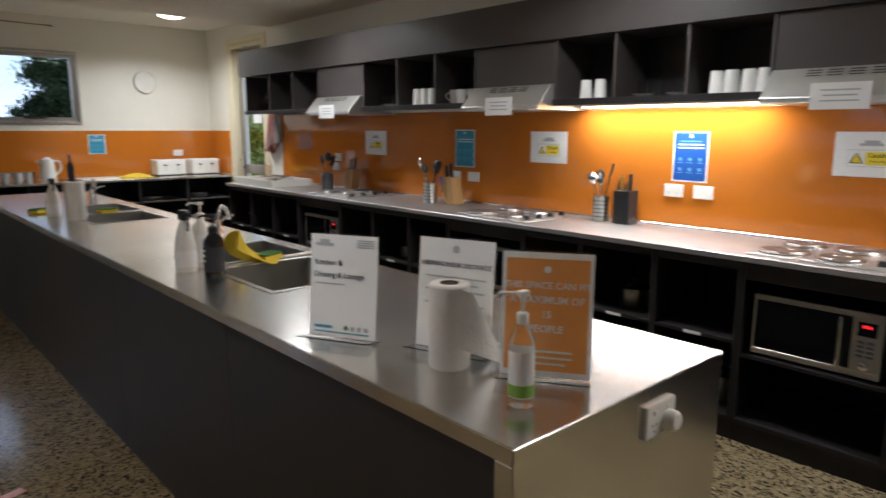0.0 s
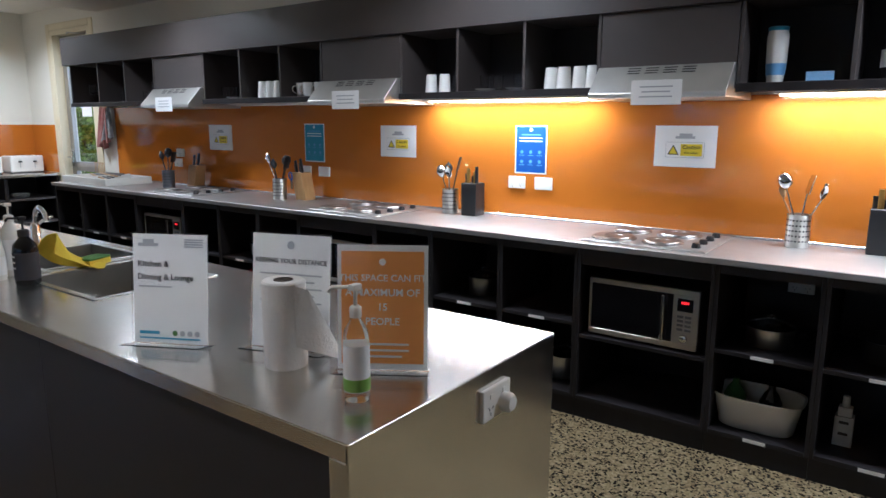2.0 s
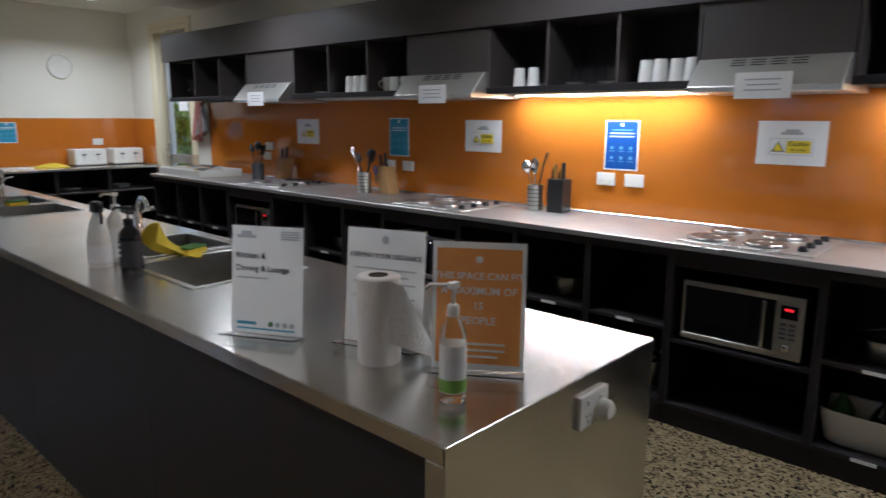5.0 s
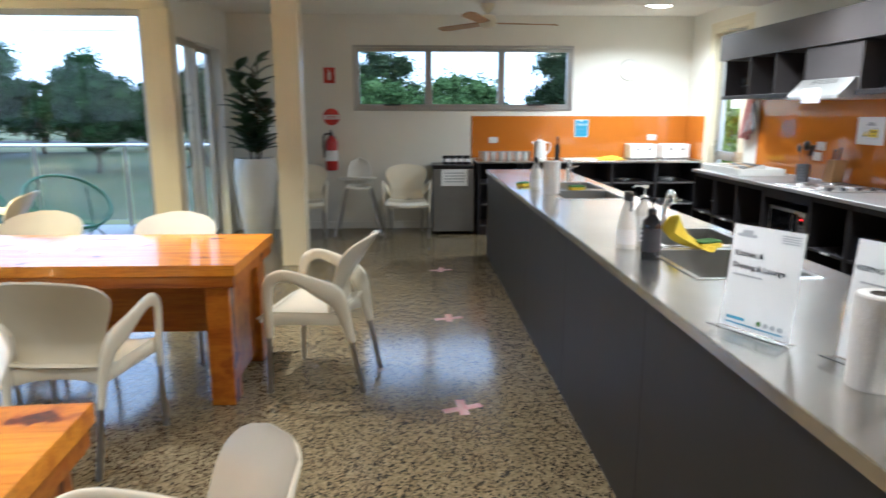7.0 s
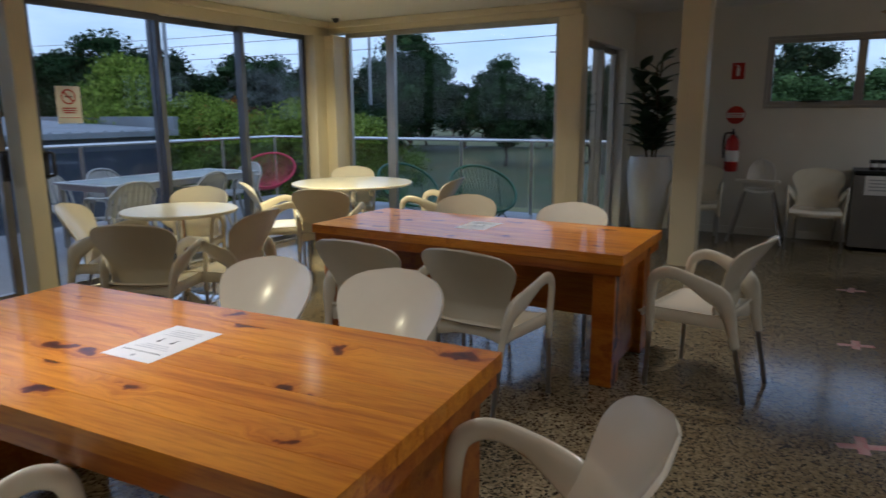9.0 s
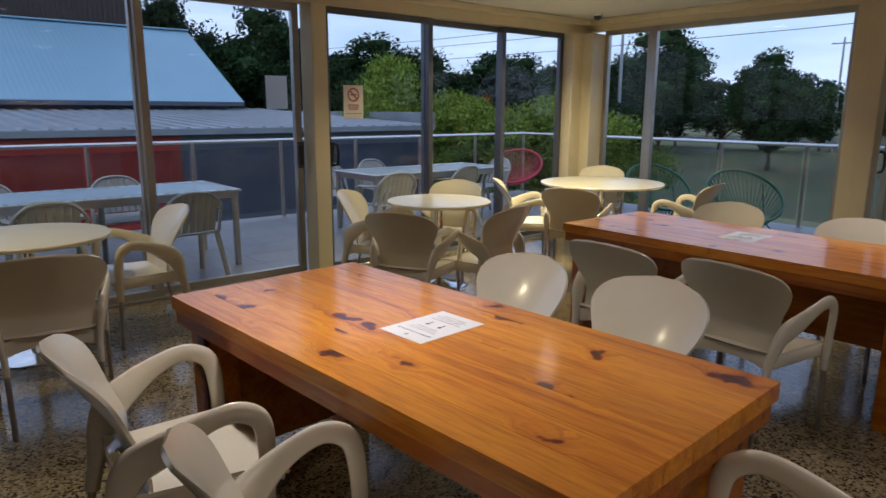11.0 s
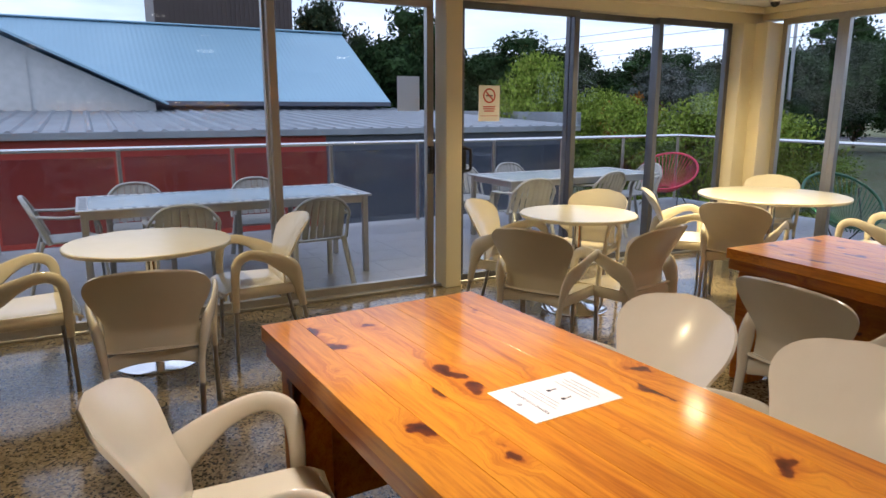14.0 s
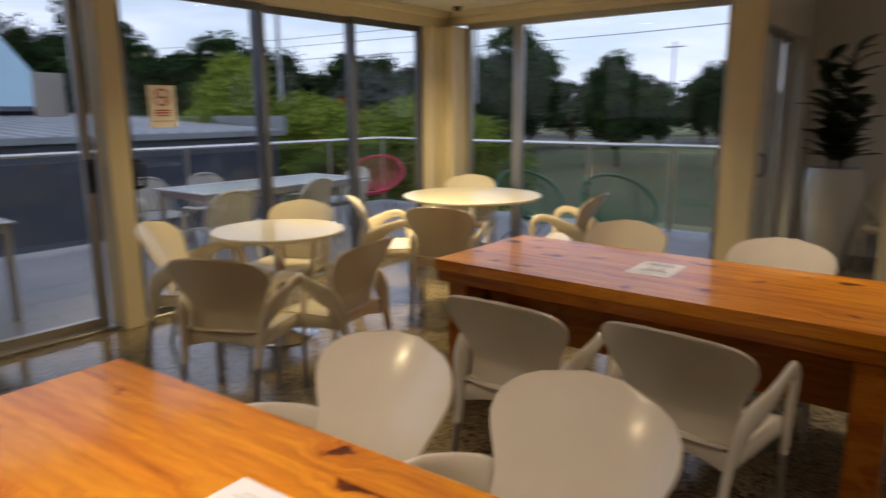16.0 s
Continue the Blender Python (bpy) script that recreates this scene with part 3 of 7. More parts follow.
for x in (1.0, 2.82):
    part("window_stay", box(x - 0.11, x + 0.11, YF - 0.012, YF + 0.02, WZ0 + 0.03, WZ0 + 0.05, 0.006), BLACKP, win_f, "black winder handle")
part("sill_track", box(XL - 0.10, XL + 0.02, -0.6, 7.22, 0.0, 0.022, 0.003), ALU, door_a)


def pull_handle(parent, x, y, z, side=1):
    """A black backplate with a thick D-shaped grip standing off it."""
    part("handle_plate", box(x, x + 0.022, y - 0.028, y + 0.028, z - 0.115, z + 0.115, 0.006, 2), BLACKP, parent, "black plastic backplate", 40)
    d = 0.035 * side
    part("handle", sweep(smooth_path([(x + 0.018, y, z - 0.095), (x + 0.062, y + d, z - 0.088), (x + 0.080, y + d, z - 0.05), (x + 0.080, y + d, z + 0.05), (x + 0.062, y + d, z + 0.088), (x + 0.018, y, z + 0.095)], 5),
                         0.014, 0.011, 10, side=Vector((0, 1, 0))), BLACKP, parent, "black plastic pull handle", 50)


pull_handle(door_a, XL - 0.066, 3.770, 1.08, -1)
pull_handle(door_b, XL - 0.001, 4.040, 1.08, 1)
pull_handle(door_c, XB - 0.051, SY0 + 0.035, 1.03)
# exit door at the end of the kitchen bench
door_d = tagged(new("door_4"), label="aluminium framed glass exit door, closed, with a closer arm", kind="structure")
part("door_frame", frame_rect('x', XR + 0.07, DY0, DY1, 0.0, DZ, 0.05, 0.16), CREAM, door_d)
leaf = part("door_leaf", join(frame_rect('x', XR + 0.10, DY0 + 0.055, DY1 - 0.055, 0.012, DZ - 0.055, 0.085, 0.045), box(XR + 0.08, XR + 0.12, DY0 + 0.14, DY1 - 0.14, 0.93, 1.03)), ALU, door_d)
pane("pane", box(XR + 0.097, XR + 0.103, DY0 + 0.135, DY1 - 0.135, 0.09, 0.935), leaf)
pane("pane", box(XR + 0.097, XR + 0.103, DY0 + 0.135, DY1 - 0.135, 1.025, DZ - 0.135), leaf)
part("door_closer", join(box(XR + 0.03, XR + 0.075, DY0 + 0.10, DY0 + 0.34, DZ - 0.13, DZ - 0.075, 0.006), sweep([(XR + 0.02, DY0 + 0.15, DZ - 0.07), (XR - 0.06, DY0 + 0.33, DZ - 0.055)], 0.01, 0.006),
                         sweep([(XR - 0.06, DY0 + 0.33, DZ - 0.055), (XR + 0.02, DY0 + 0.52, DZ - 0.05)], 0.01, 0.006)), ALU, door_d, "closer with folding arm")
part("lever", join(box(XR + 0.05, XR + 0.078, DY1 - 0.125, DY1 - 0.085, 0.98, 1.16, 0.006), sweep([(XR + 0.05, DY1 - 0.105, 1.08), (XR + 0.015, DY1 - 0.105, 1.08), (XR + 0.01, DY1 - 0.22, 1.08)], 0.009, 0.009, side=Vector((0, 0, 1)))), CHROME, door_d, "dull metal lever")
part("door_notice", box(XR + 0.09, XR + 0.094, 8.50, 8.70, 1.52, 1.80), PAPER, door_d, "white paper notice stuck on the glass")

# splashbacks
structure("splashback_kitchen", box(XR - 0.008, XR, -2.0, 7.86, 0.905, 1.60), SPLASH, "glossy orange glass splashback")
structure("splashback_far", box(2.0, XR - 0.001, YF - 0.008, YF, 0.905, 1.43), SPLASH, "glossy orange glass splashback")
structure("splashback_return", box(XR - 0.008, XR, 9.14, YF - 0.009, 0.905, 1.43), SPLASH, "glossy orange glass splashback")
structure("trim_door_edge", box(XR - 0.012, XR + 0.0, DY1 + 0.002, DY1 + 0.075, 0, DZ + 0.07, 0.004), CREAM, "cream door architrave")
structure("trim_door_edge_near", box(XR - 0.012, XR + 0.0, DY0 - 0.075, DY0 - 0.002, 0, DZ + 0.07, 0.004), CREAM, "cream door architrave")
structure("trim_door_top", box(XR - 0.012, XR + 0.0, DY0, DY1, DZ + 0.002, DZ + 0.07, 0.004), CREAM, "cream door architrave")


def oyster(x, y, z):
    o = thing("ceiling_light", "round opal oyster light, lit, on the ceiling", "ceiling light", Matrix.Translation((x, y, z)), "ceiling lights")
    part("base_ring", lathe([(0.17, 0.0), (0.17, -0.02), (0.155, -0.03)][::-1], 32), WHITEP, o, "", 40)
    part("diffuser", lathe([(0.03, -0.068), (0.09, -0.06), (0.135, -0.043), (0.15, -0.025)], 32), SKYLIT, o, "glowing opal diffuser", 60)


for x, y, z, w in OYSTERS:
    oyster(x, y, z)
# fittings for all of these, the assumed and the added fill lamp included
for x, y, w, colour, spread in DOWNLIGHTS:
    d = thing("downlight", "small round recessed downlight, lit, in the ceiling", "ceiling light", Matrix.Translation((x, y, ZC)), "downlights")
    part("rim", lathe([(0.095, -0.006), (0.105, -0.001)], 28), WHITEP, d, "", 40)
    part("lens", lathe([(0.088, -0.009), (0.088, -0.0062)], 28), SKYLIT, d, "glowing frosted lens", 60)

# ceiling fan
fan = thing("ceiling_fan", "cream ceiling fan with three timber-look blades at rest", "fan", Matrix.Translation((2.0, 8.02, 0)))
part("rod", sweep([(0, 0, ZC - 0.01), (0, 0, 2.42)], 0.014, 0.014), CREAM, fan)
part("canopy", lathe([(0.03, ZC - 0.08), (0.065, ZC - 0.03), (0.07, ZC - 0.002)], 20), CREAM, fan, "", 40)
part("motor", lathe([(0.03, 2.30), (0.075, 2.315), (0.095, 2.36), (0.08, 2.41), (0.03, 2.43)], 24), CREAM, fan, "", 50)
for k in range(3):
    bl = part("blade", shell(lambda u, v: (0.10 + 0.62 * u, (v - 0.5) * (0.10 + 0.05 * u) * (1.0 - 0.55 * max(0, u - 0.85) / 0.15), 2.345 + 0.02 * (v - 0.5)), 14, 4, 0.008), SPOONW, fan, "tan timber-look blade", 40)
    bl.matrix_local = pose(0, 0, 0, 0, 0, 8 + 120 * k)
cam_dome = thing("security_camera", "small dome security camera under the ceiling", "camera", Matrix.Translation((-3.72, 7.2, ZC)))
part("mount", lathe([(0.055, -0.025), (0.06, 0.0)], 20), WHITEP, cam_dome, "", 40)
part("dome", lathe([(0.012, -0.07), (0.035, -0.055), (0.045, -0.025)], 20), BLACKP, cam_dome, "smoked dome", 60)

# ---- dining furniture ----
def armchair():
    """Moulded plastic armchair facing +y, on metal tube legs."""
    c = thing("armchair", "cream moulded plastic armchair on metal tube legs", "chair", None, "dining chairs")

    def back(u, v):
        s = 2 * u - 1
        e = max(0.0, min(1.0, (v - 0.28) / 0.45))
        hw = 0.196 + 0.012 * max(0.0, 1 - v / 0.28) + 0.062 * e * e * (3 - 2 * e)
        if v > 0.68:
            hw *= max(0.02, 1 - ((v - 0.68) / 0.32) ** 3.0) ** 0.42
        x = s * hw
        return (x, -0.160 - 0.025 * v - 0.175 * max(0.0, (v - 0.22) / 0.78) ** 1.1 + 1.1 * x * x * (0.4 + 0.6 * v), 0.425 + 0.418 * v ** 0.92)
    part("backrest", shell(back, 18, 24, 0.011), PLASTIC, c, "", 60)

    def pan(u, v):
        s = 2 * u - 1
        y = -0.215 + 0.455 * v
        z = 0.432 - 0.014 * (1 - s * s) * math.sin(math.pi * v) + 0.008 * abs(s) ** 3
        if v > 0.8:
            z -= 0.035 * ((v - 0.8) / 0.2) ** 2
        if v < 0.15:
            z += 0.02 * ((0.15 - v) / 0.15) ** 2
        return (s * (0.205 + 0.04 * v), y, z)
    part("seat", shell(pan, 12, 14, 0.012), PLASTIC, c, "", 60)
    part("seat_rim", join(sweep([(-0.235, 0.222, 0.402), (-0.12, 0.238, 0.392), (0, 0.243, 0.389), (0.12, 0.238, 0.392), (0.235, 0.222, 0.402)], 0.008, 0.022, side=Vector((0, 1, 0))),
                          sweep([(-0.198, -0.2, 0.405), (-0.245, 0.2, 0.405)], 0.008, 0.03), sweep([(0.198, -0.2, 0.405), (0.245, 0.2, 0.405)], 0.008, 0.03),
                          sweep(smooth_path([(-0.195, -0.205, 0.395), (-0.10, -0.185, 0.412), (0, -0.180, 0.416), (0.10, -0.185, 0.412), (0.195, -0.205, 0.395)], 4), 0.008, 0.036, side=Vector((0, 1, 0)))), PLASTIC, c, "", 50)
    for s in (-1, 1):
        # one band runs from the front leg over the armrest to the waist of the back and down to the rear leg
        pts = smooth_path([(s * 0.258, 0.168, 0.312), (s * 0.262, 0.168, 0.42), (s * 0.270, 0.166, 0.53), (s * 0.277, 0.150, 0.612), (s * 0.279, 0.100, 0.650), (s * 0.278, 0.040, 0.652),
                           (s * 0.270, -0.04, 0.625), (s * 0.252, -0.115, 0.585), (s * 0.226, -0.180, 0.540), (s * 0.209, -0.215, 0.47), (s * 0.198, -0.235, 0.39), (s * 0.193, -0.258, 0.285)], 5)
        n = len(pts) - 1
        wide = [0.021 + 0.010 * min(1.0, 3.2 * k / n) + 0.026 * math.exp(-((k / n - 0.70) / 0.13) ** 2) - 0.008 * max(0.0, k / n - 0.85) / 0.15 for k in range(n + 1)]
        thick = [0.015 - 0.004 * math.exp(-((k / n - 0.45) / 0.15) ** 2) + 0.008 * math.exp(-((k / n - 0.74) / 0.10) ** 2) for k in range(n + 1)]
        part("armrest", sweep(pts, thick, wide, 14), PLASTIC, c, "", 60)
        part("leg", sweep([(s * 0.258, 0.168, 0.335), (s * 0.262, 0.178, 0.0)], 0.0125, 0.0125, 12), TUBE, c, "dull metal tube leg", 60)
        part("leg", sweep([(s * 0.194, -0.252, 0.31), (s * 0.187, -0.318, 0.0)], 0.0125, 0.0125, 12), TUBE, c, "dull metal tube leg", 60)
    return c


# back-top place and facing angle (degrees from +y, to the left)
SEATS = [(-0.84, 3.07, 180), (-0.232, 3.13, 176), (-0.86, 3.62, 2), (-0.247, 3.67, -3), (-1.14, 5.50, 180), (-0.27, 5.42, 178),
         (0.985, 4.66, 79), (-0.88, 1.212, -6.5), (-0.06, 1.285, -6), (0.95, 2.27, 107),
         (-2.31, 3.39, 28), (-2.01, 4.19, 100), (-3.51, 4.98, 205), (-3.46, 3.73, 308),
         (-3.41, 5.40, 318), (-2.50, 5.33, 22), (-3.68, 7.38, 212), (-1.90, 6.70, 98),
         (-3.44, 2.40, 180), (-2.235, 1.396, 82), (-3.35, 0.56, 6.5),
         (1.17, 9.42, 180), (-0.06, 9.42, 182)]
first = armchair()
for k, (bx, by, a) in enumerate(SEATS):
    q = radians(a)
    fx, fy = -math.sin(q), math.cos(q)
    m = pose(bx + 0.305 * fx, by + 0.305 * fy, 0, 0, 0, a)
    if k:
        copy_thing(first, m)
    else:
        first.matrix_world = m


def pine_table(cx, cy, length, width, turn, label):
    t = thing("dining_table", label, "table", pose(cx, cy, 0, 0, 0, turn), "timber tables")
    x0, x1, y0, y1 = -length / 2, length / 2, -width / 2, width / 2
    n = 7
    w = (y1 - y0) / n
    for k in range(n):
        part("top_board", box(x0, x1, y0 + k * w + 0.0004, y0 + (k + 1) * w - 0.0004, 0.695, 0.75, 0.0006), PINE, t)
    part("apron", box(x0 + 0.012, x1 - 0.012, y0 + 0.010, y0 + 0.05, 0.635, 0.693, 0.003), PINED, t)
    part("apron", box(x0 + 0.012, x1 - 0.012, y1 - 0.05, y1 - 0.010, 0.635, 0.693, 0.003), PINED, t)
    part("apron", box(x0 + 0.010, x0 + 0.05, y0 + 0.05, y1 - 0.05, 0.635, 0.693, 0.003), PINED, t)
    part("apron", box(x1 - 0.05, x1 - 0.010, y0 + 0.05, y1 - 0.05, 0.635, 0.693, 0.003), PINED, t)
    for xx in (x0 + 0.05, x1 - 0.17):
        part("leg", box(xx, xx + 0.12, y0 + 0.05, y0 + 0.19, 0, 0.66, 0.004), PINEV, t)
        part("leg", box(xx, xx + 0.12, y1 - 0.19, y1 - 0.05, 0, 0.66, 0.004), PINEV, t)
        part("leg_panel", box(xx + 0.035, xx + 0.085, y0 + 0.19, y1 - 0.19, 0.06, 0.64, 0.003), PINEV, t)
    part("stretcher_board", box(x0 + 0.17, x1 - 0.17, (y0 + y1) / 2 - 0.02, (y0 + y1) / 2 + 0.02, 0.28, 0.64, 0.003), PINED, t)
    return t


pine_table(-0.564, 2.223, 2.0, 0.895, 3.4, "varnished knotty pine dining table with thick legs")
pine_table(-0.664, 4.738, 2.07, 0.86, -0.8, "varnished knotty pine dining table reflecting the windows")


def printed_sheet(x, y, z, spin):
    s = thing("paper_notice", "white printed sheet lying on the timber table", "paper", pose(x, y, z, 0, 0, spin), "table notices")
    part("page", box(-0.105, 0.105, -0.1485, 0.1485, 0, 0.0008), PAPER, s)
    letters("heading", "KEEPING YOUR DISTANCE", 0.0135, INK, pose(0, 0.085, 0.0014), s)
    part("emblem", lathe([(0.008, 0.0009), (0.008, 0.0013)], 16, 0, 0.118), GREYINK, s)
    for k in range(3):
        part("text_line", flat(-0.07 + 0.01 * k, 0.07 - 0.01 * k, 0.052 - 0.014 * k, 0.0545 - 0.014 * k, 0.001), GREYINK, s)
    for dx in (-0.03, 0.03):
        part("footprint", join(lathe([(0.007, 0.001), (0.007, 0.0014)], 12, dx, -0.005), flat(dx - 0.002, dx + 0.002, -0.032, -0.012, 0.001)), INK, s)
    for k in range(4):
        part("text_line", flat(-0.07 + 0.012 * (k % 2), 0.07 - 0.012 * (k % 2), -0.062 - 0.016 * k, -0.0595 - 0.016 * k, 0.001), GREYINK, s)


printed_sheet(-0.574, 2.283, 0.7505, 183.2)
printed_sheet(-0.70, 4.78, 0.7505, 182)


def round_table(x, y, r):
    t = thing("round_table", "round cream cafe table on a chrome disc foot", "table", Matrix.Translation((x, y, 0)), "cafe tables")
    part("tabletop", lathe([(r - 0.02, 0.712), (r - 0.004, 0.716), (r, 0.726), (r, 0.734), (r - 0.006, 0.74), (0.01, 0.7402)], 56), TABLETOP, t, "", 40)
    part("pole", lathe([(0.036, 0.03), (0.036, 0.70)], 24), CHROME, t, "chrome pole", 60)
    part("plate", lathe([(0.05, 0.69), (0.13, 0.70), (0.13, 0.711)], 20), BLACKP, t, "", 40)
    part("foot", lathe([(0.25, 0.0), (0.25, 0.008), (0.235, 0.013), (0.15, 0.026), (0.08, 0.042), (0.05, 0.06), (0.038, 0.075)], 44), CHROME, t, "chrome disc foot", 50)


round_table(-3.44, 1.50, 0.46)
round_table(-3.14, 4.44, 0.435)
round_table(-3.19, 6.72, 0.64)

# ---- kitchen ----
def hollow_top(x0, x1, y0, y1, z0, z1, holes):
    """A bench top with rectangular holes, each (hx0, hx1, hy0, hy1), holes in order of y and not overlapping."""
    parts, y = [], y0
    for hx0, hx1, hy0, hy1 in holes:
        parts += [box(x0, x1, y, hy0, z0, z1), box(x0, hx0, hy0, hy1, z0, z1), box(hx1, x1, hy0, hy1, z0, z1)]
        y = hy1
    parts.append(box(x0, x1, y, y1, z0, z1))
    bm = join(*parts)
    bmesh.ops.remove_doubles(bm, verts=bm.verts[:], dist=0.0005)
    return bm


BOWLS = [(2.24, 2.66, 3.34, 3.82), (2.34, 2.72, 3.93, 4.34), (2.26, 2.68, 5.56, 6.02), (2.36, 2.70, 6.12, 6.62)]
island = thing("kitchen_island", "long kitchen island with a brushed steel top and charcoal panels", "counter")
part("worktop", hollow_top(2.0, 2.8, 2.0, 7.97, 0.898, 0.9, BOWLS), STEEL, island, "scratched brushed steel top")
part("top_edge", join(box(2.0, 2.012, 2.0, 7.97, 0.86, 0.898, 0.002), box(2.788, 2.8, 2.0, 7.97, 0.86, 0.898, 0.002), box(2.012, 2.788, 7.958, 7.97, 0.86, 0.898, 0.002)), STEEL, island)
part("end_panel", join(box(2.0, 2.8, 2.0, 2.006, 0.0, 0.8975, 0.001), box(2.0, 2.04, 2.006, 2.05, 0.0, 0.86, 0.002)), STEEL, island, "brushed steel end panel")
for k in range(5):
    part("side_panel", box(2.014, 2.034, 2.052 + k * 1.18, 2.05 + (k + 1) * 1.18, 0.0, 0.858, 0.001), PANEL, island, "charcoal laminate panel")
part("end_panel", box(2.014, 2.786, 7.952, 7.968, 0.0, 0.859, 0.001), LAMINATE2, island, "charcoal laminate panel")
for k in range(10):
    y0 = 2.05 + k * 0.59
    part("cabinet_door", box(2.75, 2.768, y0 + 0.003, y0 + 0.587, 0.1, 0.855, 0.002), LAMINATE, island)
part("kickboard", box(2.70, 2.715, 2.05, 7.95, 0.0, 0.1), LAMINATE, island)
for hx0, hx1, hy0, hy1 in BOWLS:
    rim = join(box(hx0 - 0.02, hx1 + 0.02, hy0 - 0.02, hy0 + 0.002, 0.9, 0.9035, 0.001), box(hx0 - 0.02, hx1 + 0.02, hy1 - 0.002, hy1 + 0.02, 0.9, 0.9035, 0.001),
               box(hx0 - 0.02, hx0 + 0.002, hy0 + 0.002, hy1 - 0.002, 0.9, 0.9035, 0.001), box(hx1 - 0.002, hx1 + 0.02, hy0 + 0.002, hy1 - 0.002, 0.9, 0.9035, 0.001))
    bowl = part("sink_bowl", join(rim, box(hx0, hx0 + 0.002, hy0, hy1, 0.74, 0.9), box(hx1 - 0.002, hx1, hy0, hy1, 0.74, 0.9), box(hx0, hx1, hy0, hy0 + 0.002, 0.74, 0.9),
                                  box(hx0, hx1, hy1 - 0.002, hy1, 0.74, 0.9), box(hx0, hx1, hy0, hy1, 0.736, 0.74)), SINKSTEEL, island, "pressed steel sink bowl")
    part("drain", lathe([(0.04, 0.7405), (0.045, 0.742), (0.02, 0.7425)], 20, (hx0 + hx1) / 2, (hy0 + hy1) / 2), CHROME, bowl)


def tap(x, y):
    t = thing("mixer_tap", "chrome sink mixer tap with a swan neck", "tap", Matrix.Translation((x, y, 0.9)), "sink taps")
    part("body", lathe([(0.026, 0), (0.026, 0.012), (0.02, 0.02), (0.02, 0.10), (0.014, 0.115)], 20), CHROME, t, "", 50)
    part("spout", sweep(smooth_path([(0, 0, 0.10), (0, -0.02, 0.16), (-0.01, -0.08, 0.19), (-0.02, -0.15, 0.175), (-0.022, -0.17, 0.14)]), 0.011, 0.011), CHROME, t, "", 60)
    part("lever", sweep([(0.01, 0, 0.10), (0.05, 0.02, 0.125), (0.09, 0.03, 0.13)], 0.009, 0.006, side=Vector((0, 1, 0))), CHROME, t, "", 50)


tap(2.53, 4.44), tap(2.55, 6.70)


def gpo(name, m, label, sockets=2, w=0.115, h=0.073):
    """A wall plate in its xy plane, facing +z."""
    p = thing(name, label, "power outlet", m, "power outlets")
    part("plate", box(-w / 2, w / 2, -h / 2, h / 2, 0, 0.011, 0.004, 2), WHITEP, p)
    for k in range(sockets):
        x = (k - (sockets - 1) / 2) * 0.055
        for a, dx, dy in ((30, -0.008, 0.002), (-30, 0.008, 0.002), (0, 0, -0.012)):
            s = part("slot", box(-0.0012, 0.0012, -0.004, 0.004, 0, 0.0006), BLACKP, p)
            s.matrix_local = pose(x + dx, dy - 0.012, 0.011, 0, 0, a)
        part("rocker", box(x - 0.006, x + 0.006, 0.014, 0.026, 0.011, 0.0135, 0.001), WHITEP, p)
    return p


def on_end(x, z, y=2.0):
    return Matrix.Translation((x, y, z)) @ Matrix.Rotation(radians(90), 4, 'X')


def on_kitchen(y, z, x=XR - 0.008):
    """In the kitchen wall's plane: x runs towards -y, y up, facing -x."""
    return Matrix(((0, 0, -1, x), (-1, 0, 0, y), (0, 1, 0, z), (0, 0, 0, 1)))


def on_far(x, z, y=YF - 0.008):
    """In the far wall's plane, facing -y."""
    return Matrix.Translation((x, y, z)) @ Matrix.Rotation(radians(90), 4, 'X')


sock = gpo("power_outlet", on_end(2.49, 0.815), "white double power outlet with a plug-in night light", 2, 0.12, 0.078)
part("adaptor", lathe([(0.024, 0.0), (0.024, 0.03), (0.018, 0.038)], 20, 0.028, -0.01), WHITEP, sock, "round white plug", 40)
for y, z, n in ((5.11, 1.10, 2), (4.91, 1.10, 0), (3.25, 1.11, 2), (3.07, 1.11, 0), (6.76, 1.19, 1), (6.80, 1.10, 1)):
    gpo("power_outlet", on_kitchen(y, z), "white power outlet plate on the orange splashback" if n else "white blank switch plate on the orange splashback", n)
for x, z in ((2.28, 1.13), (4.33, 1.16)):
    gpo("power_outlet", on_far(x, z), "white power outlet plate on the orange splashback", 2)

# bench along the kitchen wall
bench = thing("kitchen_bench_top", "brushed steel bench top along the kitchen wall", "counter")
part("worktop", box(4.15, XR - 0.009, -1.9, 7.95, 0.872, 0.90, 0.003), BENCHSTEEL, bench)
part("upstand", box(XR - 0.022, XR - 0.0085, -1.9, 7.95, 0.90, 0.912, 0.002), STEEL, bench, "thin steel upstand")
MODS = [7.93, 7.45, 7.0, 6.53, 5.86, 5.41, 4.97, 4.55, 3.88, 3.46, 3.0, 2.56, 1.92, 1.50, 1.06, 0.64, 0.0]


